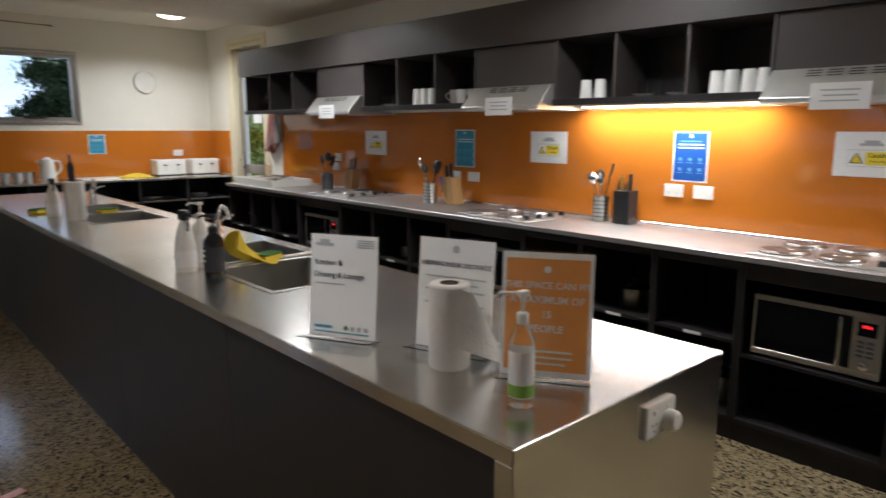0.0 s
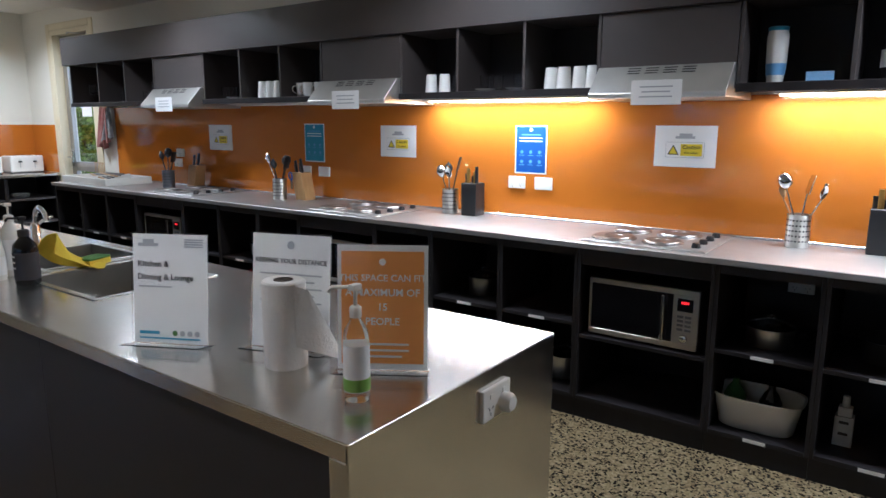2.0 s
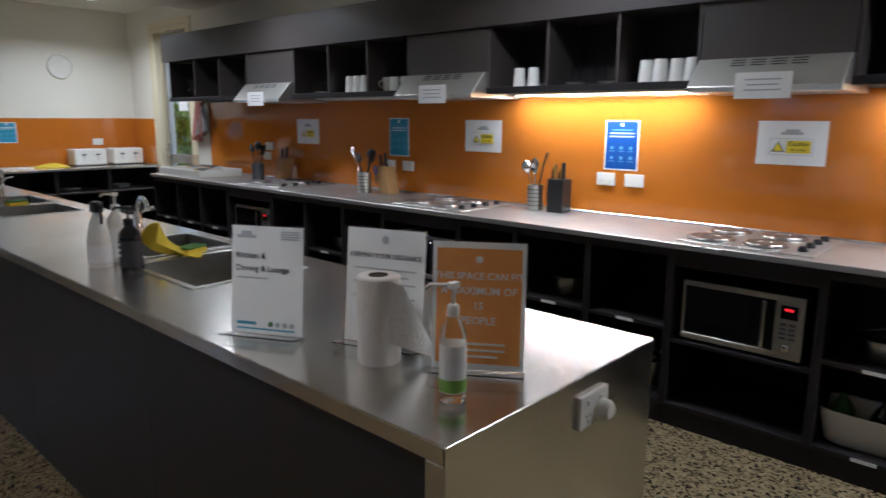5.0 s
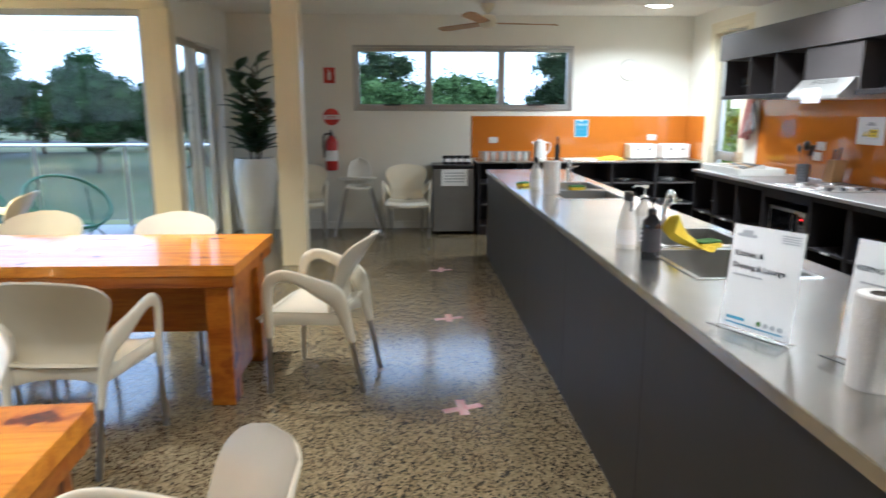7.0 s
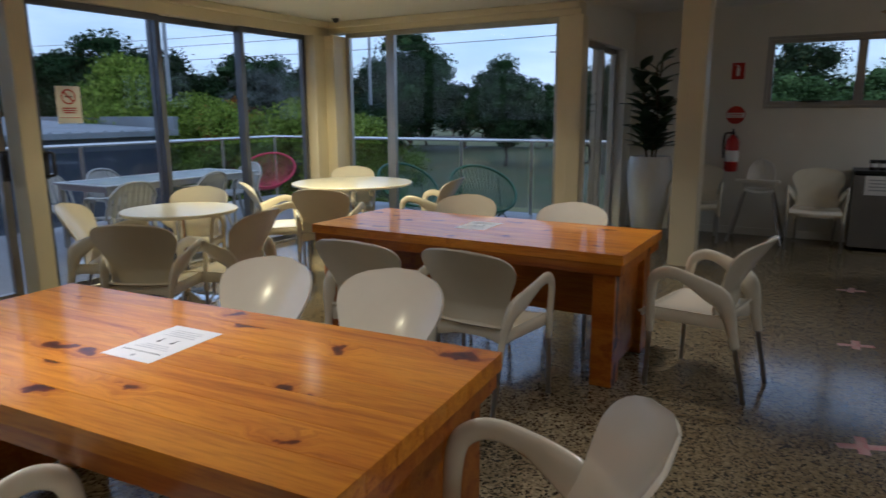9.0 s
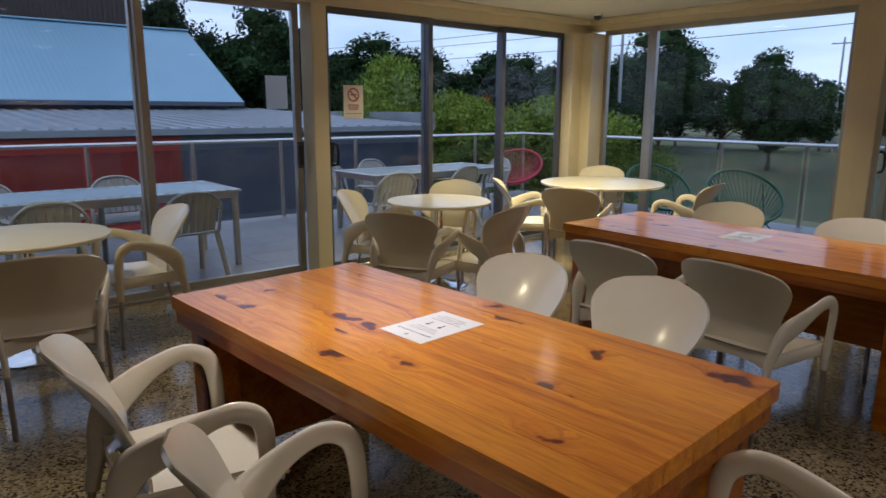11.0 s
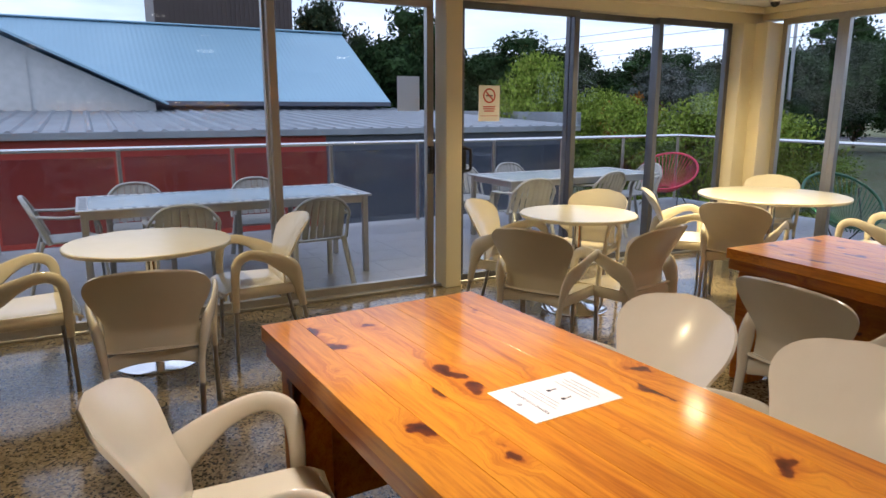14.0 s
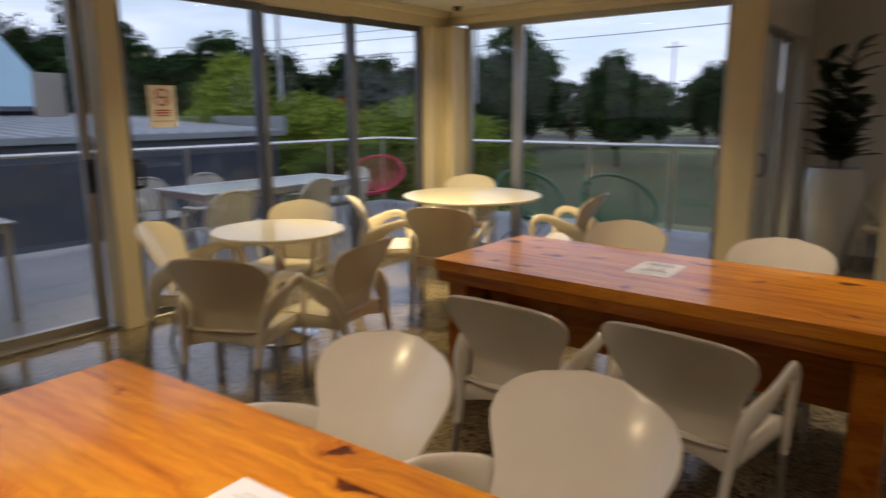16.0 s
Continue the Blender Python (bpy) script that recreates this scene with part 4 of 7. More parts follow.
def base_cabinet(y0, y1, oven):
    c = thing("base_cabinet", "open charcoal base cabinet with a microwave bay" if oven else "open charcoal base cabinet with one shelf", "cabinet", None, "open base cabinets")
    for a, b in ((y0, y0 + 0.018), (y1 - 0.018, y1)):
        part("side_panel", box(4.17, 4.75, a + 0.0005, b - 0.0005, 0.10, 0.871, 0.001), LAMINATE, c)
    part("back_panel", box(4.745, 4.76, y0 + 0.018, y1 - 0.018, 0.10, 0.871), LAMINATE, c)
    part("bottom_panel", box(4.172, 4.745, y0 + 0.018, y1 - 0.018, 0.10, 0.12, 0.001), LAMINATE, c)
    part("shelf", box(4.176, 4.745, y0 + 0.018, y1 - 0.018, 0.42 if oven else 0.475, 0.438 if oven else 0.493, 0.001), LAMINATE, c)
    part("top_rail", box(4.174, 4.19, y0 + 0.018, y1 - 0.018, 0.79 if oven else 0.83, 0.871), LAMINATE, c)
    part("kickboard", box(4.185, 4.2, y0 + 0.0005, y1 - 0.0005, 0.0, 0.0995), LAMINATE, c)
    if not oven:
        part("shelf_label", box(4.173, 4.1755, (y0 + y1) / 2 - 0.045, (y0 + y1) / 2 + 0.045, 0.476, 0.491), PAPER, c, "small white label")
        part("shelf_label", box(4.1695, 4.1715, (y0 + y1) / 2 - 0.045, (y0 + y1) / 2 + 0.045, 0.102, 0.117), PAPER, c, "small white label")


for y1, y0 in zip(MODS, MODS[1:]):
    base_cabinet(y0, y1, abs((y1 - y0) - 0.66) < 0.03)
for y0, y1 in ((-1.9, -1.3), (-1.3, -0.65), (-0.65, 0.0)):
    base_cabinet(y0, y1, False)


def microwave(y0, y1, z):
    w = y1 - y0
    m = thing("microwave", "black and silver microwave oven in a cabinet bay", "microwave", Matrix.Translation((4.20, y0, z)), "microwaves")
    part("body", box(0.02, 0.42, 0, w, 0.012, 0.29, 0.004), BLACKP, m)
    part("front_frame", join(box(0, 0.02, 0, w, 0.012, 0.04, 0.002), box(0, 0.02, 0, w, 0.265, 0.29, 0.002), box(0, 0.02, 0, 0.115, 0.04, 0.265, 0.002), box(0, 0.02, w - 0.012, w, 0.04, 0.265, 0.002)), ALU, m, "brushed silver front")
    part("door_glass", box(0.002, 0.02, 0.115, w - 0.012, 0.04, 0.265, 0.001), DARKGLASS, m, "black glass door")
    part("handle", join(box(-0.03, -0.018, 0.148, 0.162, 0.045, 0.26, 0.004), box(-0.02, 0.004, 0.150, 0.160, 0.055, 0.07), box(-0.02, 0.004, 0.150, 0.160, 0.235, 0.25)), CHROME, m, "bar handle")
    part("display", box(-0.002, 0.001, 0.025, 0.095, 0.19, 0.25), DARKGLASS, m)
    for k in range(4):
        part("digit", box(-0.0035, -0.002, 0.044 + k * 0.009, 0.050 + k * 0.009, 0.225, 0.237), LEDRED, m, "glowing red digit")
    for r in range(4):
        for q in range(2):
            part("button", box(-0.003, 0.001, 0.03 + 0.035 * q, 0.058 + 0.035 * q, 0.10 + 0.02 * r, 0.112 + 0.02 * r, 0.001), DARKSHADEALU, m)
    kn = part("knob", lathe([(0.019, 0), (0.019, 0.012), (0.015, 0.016)], 20), CHROME, m, "", 50)
    kn.matrix_local = Matrix.Translation((0, 0.06, 0.065)) @ Matrix.Rotation(radians(-90), 4, 'Y')
    part("foot", box(0.05, 0.40, 0.04, w - 0.04, 0, 0.012), BLACKP, m)


for y0 in (1.985, 3.95, 5.94):
    microwave(y0, y0 + 0.52, 0.438)


def hob(y0, y1):
    h = thing("cooktop", "steel electric cooktop with four solid hotplates", "cooktop", Matrix.Translation((0, y0, 0.9)), "cooktops")
    w = y1 - y0
    part("tray", join(box(4.215, 4.735, 0, w, 0, 0.006, 0.002), box(4.225, 4.725, 0.01, w - 0.01, 0.006, 0.008, 0.001)), BENCHSTEEL, h)
    for x, y, r in ((4.34, 0.23, 0.085), (4.34, w - 0.12, 0.098), (4.60, 0.23, 0.098), (4.60, w - 0.12, 0.085)):
        p = part("hotplate", lathe([(r + 0.012, 0.0078), (r + 0.01, 0.014), (r, 0.016), (r - 0.004, 0.022), (r * 0.45, 0.022), (r * 0.42, 0.019), (0.01, 0.019)], 32, x, y), HOTPLATE, h, "steel hotplate with a rim", 40)
    for k in range(4):
        part("knob", lathe([(0.021, 0.008), (0.02, 0.016), (0.016, 0.03), (0.012, 0.031)], 18, 4.30 + 0.115 * k, 0.065), BLACKP, h, "black control knob", 50)


hob(1.98, 2.57), hob(3.90, 4.50), hob(5.80, 6.42)


# wall cabinets, bulkhead and range hoods
structure("bulkhead", box(4.40, XR, -2.0, 8.05, 1.985, 2.235, 0.002), LAMINATE2, "dark brown laminate bulkhead above the shelves")


def wall_shelf(ys):
    y0, y1 = ys[-1], ys[0]
    c = thing("wall_shelf_unit", "open charcoal wall shelf with pigeonholes holding cups and glasses", "shelf", None, "open wall shelves")
    part("bottom_panel", box(4.42, XR - 0.01, y0 + 0.0005, y1 - 0.0005, 1.612, 1.638, 0.001), LAMINATE2, c)
    part("back_panel", box(XR - 0.02, XR - 0.01, y0, y1, 1.638, 1.983), LAMINATE, c)
    part("front_lip", box(4.408, 4.42, y0 + 0.0005, y1 - 0.0005, 1.600, 1.636, 0.001), LAMINATE, c)
    for k, y in enumerate(ys):
        a = y if k == len(ys) - 1 else y - 0.018 if k == 0 else y - 0.009
        part("divider", box(4.424, XR - 0.02, a + 0.0005, a + 0.0175, 1.638, 1.983, 0.001), LAMINATE2, c)


for ys in ((7.96, 7.45, 7.0, 6.53), (5.86, 5.41, 4.97, 4.55), (3.88, 3.46, 3.03, 2.60), (1.96, 1.52, 1.08, 0.64)):
    wall_shelf(ys)


def range_hood(y0, y1):
    h = thing("range_hood", "stainless slide range hood below a grey panel with a paper notice", "range hood", None, "range hoods")
    part("cover_panel", box(4.425, 4.445, y0 + 0.003, y1 - 0.003, 1.73, 1.982, 0.002), LAMINATE2, h, "dark grey laminate panel")
    bm = bmesh.new()
    prof = [(4.28, 1.575), (4.28, 1.60), (4.40, 1.728), (XR - 0.01, 1.728), (XR - 0.01, 1.575)]
    a = [bm.verts.new((x, y0 + 0.004, z)) for x, z in prof]
    b = [bm.verts.new((x, y1 - 0.004, z)) for x, z in prof]
    bm.faces.new(a), bm.faces.new(b[::-1])
    for k in range(5):
        bm.faces.new((a[k], b[k], b[(k + 1) % 5], a[(k + 1) % 5]))
    bmesh.ops.bevel(bm, geom=bm.edges[:], offset=0.003, segments=1, affect='EDGES')
    part("canopy", bm, HOODSTEEL, h, "brushed steel canopy")
    w = y1 - y0
    slope = math.atan2(0.128, 0.12)
    for k in range(4):
        for r in range(3):
            s = part("vent_slot", box(-0.003, 0.003, -0.03, 0.03, 0, 0.0015, 0.0008), BLACKP, h)
            s.matrix_local = Matrix.Translation((4.365 + 0.011 * r, y0 + w * 0.30 + 0.085 * k, 1.6925 + 0.0117 * r)) @ Matrix.Rotation(-slope, 4, 'Y')
    part("switch_bar", join(*[box(4.276, 4.281, y0 + w * 0.52 - 0.02 * k, y0 + w * 0.52 - 0.02 * k + 0.013, 1.583, 1.593) for k in range(4)]), BLACKP, h)
    yc = y0 + w * 0.475
    n = part("notice", box(4.2735, 4.2755, yc - 0.115, yc + 0.115, 1.545, 1.655), PAPER, h, "white paper notice taped under the lip")
    for k in range(3):
        part("text_line", box(4.2727, 4.2735, yc - 0.075 + 0.01 * (k % 2), yc + 0.075 - 0.01 * (k % 2), 1.622 - 0.022 * k, 1.628 - 0.022 * k), GREYINK, n)


for y0, y1 in ((1.96, 2.60), (3.88, 4.55), (5.86, 6.53)):
    range_hood(y0, y1)
for y0, y1 in ((2.72, 3.86), (0.72, 1.84), (4.68, 5.80)):
    s = thing("strip_light", "slim fluorescent strip under the wall shelf" + (", off" if y0 > 4 else ", lit"), "strip light", None, "under-shelf lights")
    part("housing", box(4.60, 4.72, y0, y1, 1.597, 1.611, 0.002), WHITEP, s)
    tb = part("tube", sweep([(4.66, y0 + 0.02, 1.592), (4.66, y1 - 0.02, 1.592)], 0.005, 0.0045), WHITEP if y0 > 4 else TUBELIT, s, "fluorescent tube")

# far bench
farb = thing("far_bench_top", "brushed steel bench top along the far wall", "counter")
part("worktop", join(box(2.03, XR - 0.009, 9.10, YF - 0.009, 0.875, 0.90, 0.003)), STEEL, farb)
part("end_panel", box(2.03, 2.05, 9.12, YF - 0.01, 0.0, 0.875, 0.001), LAMINATE, farb)
for k in range(5):
    x0, x1 = 2.05 + 0.541 * k, 2.05 + 0.541 * (k + 1)
    c = thing("base_cabinet", "open charcoal base cabinet with crockery on its shelves", "cabinet", None, "open base cabinets")
    for a in (x0, x1 - 0.018):
        part("side_panel", box(a + 0.0005, a + 0.0175, 9.13, YF - 0.03, 0.10, 0.874, 0.001), LAMINATE, c)
    part("back_panel", box(x0 + 0.018, x1 - 0.018, YF - 0.03, YF - 0.015, 0.10, 0.874), LAMINATE, c)
    for z in (0.10, 0.36, 0.62):
        part("shelf", box(x0 + 0.018, x1 - 0.018, 9.135, YF - 0.03, z, z + 0.018, 0.001), LAMINATE2, c)
    part("kickboard", box(x0, x1, 9.16, 9.175, 0, 0.10), LAMINATE, c)

# ---- small kitchen things ----
def mug(x, y, z, handle=True, tilt=0, r=0.038, h=0.098, name="mug", label="white ceramic mug on the wall shelf", mat=None):
    c = thing(name, label, "mug" if handle else "cup", pose(x, y, z, 0, 0, tilt), "shelf " + name + "s")
    part("body", lathe([(r * 0.82, 0.0), (r * 0.9, 0.01), (r, h), (r - 0.004, h), (r * 0.8, 0.012), (0.003, 0.01)], 20), mat or CERAMIC, c, "", 50)
    if handle:
        part("handle", sweep(smooth_path([(r * 0.93, 0, h * 0.8), (r + 0.022, 0, h * 0.72), (r + 0.026, 0, h * 0.45), (r * 0.9, 0, h * 0.22)]), 0.006, 0.004, 8, side=Vector((0, 1, 0))), mat or CERAMIC, c, "", 60)


def upturned(x, y, z, r, h, mat, name, label):
    c = solid(name, lathe([(r, 0.0), (r * 0.80, h - 0.006), (r * 0.74, h), (r * 0.2, h - 0.003)], 20), mat, label, "cup", Matrix.Translation((x, y, z)), "shelf " + name + "s", 50)


ZS = 1.6385
for k in range(4):
    upturned(4.53 + 0.015 * (k % 2), 2.68 + 0.082 * k, ZS, 0.041, 0.115, CERAMIC, "upturned_mug", "white mug standing upside down on the shelf")
for k in range(3):
    upturned(4.54, 3.53 + 0.10 * k, ZS, 0.038, 0.11, CERAMIC if k else TUMBLER, "upturned_tumbler", "pale tumbler standing upside down on the shelf")
for k in range(4):
    upturned(4.53, 5.03 + 0.085 * k, ZS, 0.037, 0.12, CERAMIC, "upturned_mug", "white mug standing upside down on the shelf")
for k in range(4):
    mug(4.53 + 0.02 * (k % 2), 4.62 + 0.09 * k, ZS, True, 80 + 25 * k)


def wineglass(x, y, z):
    solid("wine_glass", lathe([(0.03, 0), (0.03, 0.003), (0.005, 0.008), (0.004, 0.07), (0.02, 0.085), (0.034, 0.115), (0.033, 0.15), (0.031, 0.17), (0.0295, 0.17), (0.031, 0.115), (0.004, 0.088)], 18),
          TUMBLER, "clear stemmed wine glass on the wall shelf", "glass", Matrix.Translation((x, y, z)), "glassware", 60)


def tumbler(x, y, z, r=0.034, h=0.09):
    solid("drinking_glass", lathe([(r * 0.85, 0), (r, h), (r - 0.003, h), (r * 0.8, 0.01), (0.003, 0.008)], 18), TUMBLER, "clear drinking glass on the wall shelf", "glass", Matrix.Translation((x, y, z)), "glassware", 50)


for y in (7.80, 7.70, 7.62, 6.72):
    wineglass(4.55, y, ZS)
for y in (7.22, 7.12, 6.85, 5.74, 5.66, 5.58, 3.34, 3.26, 3.12):
    tumbler(4.54, y, ZS)
for y in (3.30, 3.10, 5.55):
    solid("saucer", lathe([(0.03, 0), (0.055, 0.008), (0.058, 0.012), (0.01, 0.006)], 20), CERAMIC, "small white saucer on the wall shelf", "saucer", Matrix.Translation((4.47, y, ZS)), "saucers", 50)
tv = thing("travel_cup", "tall white and blue travel cup on the wall shelf", "cup", Matrix.Translation((4.56, 1.83, ZS)))
part("body", lathe([(0.033, 0.0), (0.043, 0.10), (0.045, 0.20), (0.046, 0.235), (0.02, 0.237)][:3] + [(0.040, 0.225)], 24), CERAMIC, tv, "", 50)
part("sleeve", lathe([(0.0385, 0.035), (0.0425, 0.085)], 24), LIGHTBLUE, tv, "pale blue band", 50)
part("lid", lathe([(0.042, 0.225), (0.043, 0.24), (0.035, 0.243)], 24), TEALP, tv, "blue lid", 40)
bx = thing("metal_tin", "small shiny open tin on the wall shelf", "tin", Matrix.Translation((4.50, 1.64, ZS)))
part("body", join(box(-0.04, 0.04, -0.055, 0.055, 0, 0.003), box(-0.04, -0.037, -0.055, 0.055, 0, 0.04), box(0.037, 0.04, -0.055, 0.055, 0, 0.04), box(-0.04, 0.04, -0.055, -0.052, 0, 0.04), box(-0.04, 0.04, 0.052, 0.055, 0, 0.04)), CHROME, bx)
bt = thing("sauce_bottle", "dark glass bottle with a cream label on the wall shelf", "bottle", Matrix.Translation((4.55, 1.40, ZS)))
part("body", lathe([(0.036, 0), (0.038, 0.01), (0.038, 0.15), (0.028, 0.185), (0.014, 0.21), (0.013, 0.26)], 22), DARKGLASS, bt, "", 50)
part("label", lathe([(0.0388, 0.05), (0.0388, 0.12)], 22), PAPER, bt, "cream paper label", 50)
part("cap", lathe([(0.0145, 0.26), (0.0145, 0.285), (0.01, 0.287)], 16), YELLOWP, bt, "", 50)


def utensil_pot(x, y, spoons, dark=False):
    c = thing("utensil_holder", "perforated steel utensil holder full of kitchen tools", "utensil holder", Matrix.Translation((x, y, 0.9)), "utensil holders")
    part("cylinder", lathe([(0.05, 0.0), (0.051, 0.004), (0.051, 0.148), (0.053, 0.152), (0.048, 0.15), (0.048, 0.008), (0.005, 0.006)], 28), DARKSHADEALU if dark else SINKSTEEL, c, "", 40)
    for r in range(5):
        for k in range(9):
            a = math.pi * (0.62 + 0.095 * k)
            h = part("hole", box(-0.0006, 0.0006, -0.004, 0.004, -0.004, 0.004), BLACKP, c)
            h.matrix_local = Matrix.Translation((0.0515 * math.cos(a), 0.0515 * math.sin(a), 0.03 + 0.024 * r)) @ Matrix.Rotation(a, 4, 'Z')
    for k, (kind, lx, ly, mat) in enumerate(spoons):
        top = Vector((lx, ly, 0.225 + 0.02 * (k % 3)))
        part("tool_handle", sweep([(-lx * 0.3, -ly * 0.3, 0.012), tuple(top)], 0.005, 0.004, 8), mat, c, "", 60)
        if kind == "spoon":
            e = shell(lambda u, v: ((u - 0.5) * 0.052 * math.sin(math.pi * min(1, 0.08 + 0.92 * v)), 0.012 * (1 - (2 * u - 1) ** 2), 0.075 * v), 8, 10, 0.003)
        elif kind == "turner":
            e = join(box(-0.036, 0.036, -0.002, 0.002, 0.0, 0.09, 0.0015))
        else:
            e = lathe([(0.012, 0.0), (0.03, 0.02), (0.034, 0.045), (0.024, 0.07), (0.008, 0.08)], 14)
        p = part("tool_head", e, mat, c, "", 60)
        p.matrix_local = Matrix.Translation(top) @ Matrix.Rotation(math.atan2(ly, lx) + 1.2, 4, 'Z') @ Matrix.Rotation(0.25, 4, 'X')


utensil_pot(4.66, 3.67, [("ladle", -0.02, 0.045, CHROME), ("spoon", 0.02, 0.03, BLACKP), ("turner", 0.03, -0.03, BLACKP), ("spoon", -0.03, -0.01, CHROME)])
utensil_pot(4.52, 5.13, [("turner", 0.03, -0.04, BLACKP), ("ladle", 0.05, -0.01, BLACKP), ("spoon", -0.04, 0.06, CHROME), ("spoon", -0.01, 0.04, BLACKP)])
utensil_pot(4.66, 1.69, [("spoon", 0.0, 0.075, SPOONW), ("turner", 0.02, -0.02, CHROME), ("ladle", -0.02, 0.06, CHROME), ("spoon", -0.01, -0.085, CHROME)])
utensil_pot(4.50, 6.55, [("turner", 0.03, -0.03, BLACKP), ("spoon", -0.02, 0.04, BLACKP), ("ladle", 0.02, 0.02, BLACKP)], True)


def knife_block(x, y, mat, slant, label, golden):
    c = thing("knife_block", label, "knife block", Matrix.Translation((x, y, 0.9)), "knife blocks")
    b = box(-0.05, 0.05, -0.055, 0.055, 0, 0.20, 0.003)
    bmesh.ops.transform(b, matrix=Matrix(((1, 0, 0, 0), (0, 1, slant, 0), (0, 0, 1, 0), (0, 0, 0, 1))), verts=b.verts[:])
    part("block", b, mat, c)
    for k in range(5):
        yy = -0.04 + 0.02 * k
        part("knife_handle", sweep([(-0.02 + 0.012 * (k % 3), yy + slant * 0.195, 0.195), (-0.02 + 0.012 * (k % 3), yy + slant * (0.30 - 0.01 * k), 0.30 - 0.015 * ((k * 2) % 5))], 0.009, 0.012, 8), (YELLOWBRASS if k % 2 else BLACKP) if golden else BLACKP, c, "", 50)


YELLOWBRASS = varied("brass_knife_handle", (0.55, 0.36, 0.10), (0.45, 0.28, 0.07), 0.3, 0.8, scale=8, bump=0.01)
knife_block(4.66, 3.50, BLACKP, 0.0, "black knife block with brass and black handled knives", True)
knife_block(4.62, 4.96, BEECH, 0.22, "slanted pale timber knife block with black handled knives", False)
knife_block(4.66, 6.40, SPOONW, -0.22, "slanted brown timber knife block with black handled knives", False)
knife_block(4.68, 1.36, BLACKP, 0.0, "black knife block with brass and black handled knives", True)
sc = thing("scissors", "kitchen scissors with blue handles stuck in the knife block", "scissors", pose(4.55, 5.03, 1.04, 0, 0, 0))
part("finger_loop", sweep(smooth_path([(0, 0.0, 0), (0, 0.025, 0.02), (0, 0.03, 0.05), (0, 0.008, 0.06), (0, -0.004, 0.03), (0, 0, 0)]), 0.005, 0.005, 8), BLUEP, sc, "", 60)
part("blade", box(-0.002, 0.002, -0.008, 0.008, -0.06, 0.005), CHROME, sc)

rack = thing("dish_tray", "white plastic dish tray holding dark utensils on the bench", "dish rack", Matrix.Translation((4.42, 7.50, 0.9)))
part("tray", join(box(-0.19, 0.25, -0.40, 0.40, 0, 0.012, 0.003), box(-0.19, -0.175, -0.40, 0.40, 0.012, 0.065, 0.004), box(0.235, 0.25, -0.40, 0.40, 0.012, 0.065, 0.004),
                  box(-0.175, 0.235, -0.40, -0.385, 0.012, 0.065, 0.004), box(-0.175, 0.235, 0.385, 0.40, 0.012, 0.065, 0.004), box(-0.175, 0.235, -0.06, -0.045, 0.012, 0.075, 0.004)), WHITEP, rack)
for k in range(6):
    part("utensil", sweep([(-0.12 + 0.05 * k, -0.28 + 0.03 * k, 0.05 + 0.006 * k), (0.0 + 0.03 * k, 0.22, 0.075)], 0.012, 0.007, 8), BLACKP if k % 3 else BEECH, rack, "", 60)

hooks = thing("tea_towel_rail", "wall rail with red and grey tea towels hanging beside the door", "towel rail", Matrix.Translation((XR, 8.0, 1.0)))
part("rail", box(-0.02, 0.0, -0.12, 0.12, 0.60, 0.63, 0.003), BEECH, hooks)
for k, mt in enumerate((GREYCL, PINKCL, PINKCL)):
    y0 = -0.08 + 0.07 * k
    part("tea_towel", shell(lambda u, v: (-0.035 - 0.03 * math.sin(3 * math.pi * u + k) * (0.4 + v) - 0.02 * v, y0 + (u - 0.5) * (0.05 + 0.16 * v), 0.61 - (0.30 + 0.05 * k) * v - 0.05 * (u - 0.3 * k) ** 2), 16, 10, 0.004), mt, hooks, "", 70)
    part("hook", sweep(smooth_path([(-0.01, y0, 0.61), (-0.045, y0, 0.60), (-0.05, y0, 0.625)]), 0.004, 0.004, 8), TUBE, hooks, "", 60)
wire = thing("wire_rack", "small wire rack of yellow cloths on the bench end", "wire rack", Matrix.Translation((4.66, 7.98, 0.90)))
part("bars", join(*[sweep([(-0.02, -0.09 + 0.03 * k, 0.0), (-0.02, -0.09 + 0.03 * k, 0.16)], 0.003, 0.003, 6) for k in range(7)], sweep([(-0.02, -0.1, 0.16), (-0.02, 0.1, 0.16)], 0.004, 0.004, 6), sweep([(-0.02, -0.1, 0.002), (-0.02, 0.1, 0.002)], 0.004, 0.004, 6)), BEECH, wire)


# posters and signs
def poster(m, w, h, backmat, label, cat="poster"):
    p = thing("wall_poster", label, cat, m, "wall notices")
    part("sheet", box(-w / 2, w / 2, -h / 2, h / 2, 0, 0.0015), backmat, p)
    return p


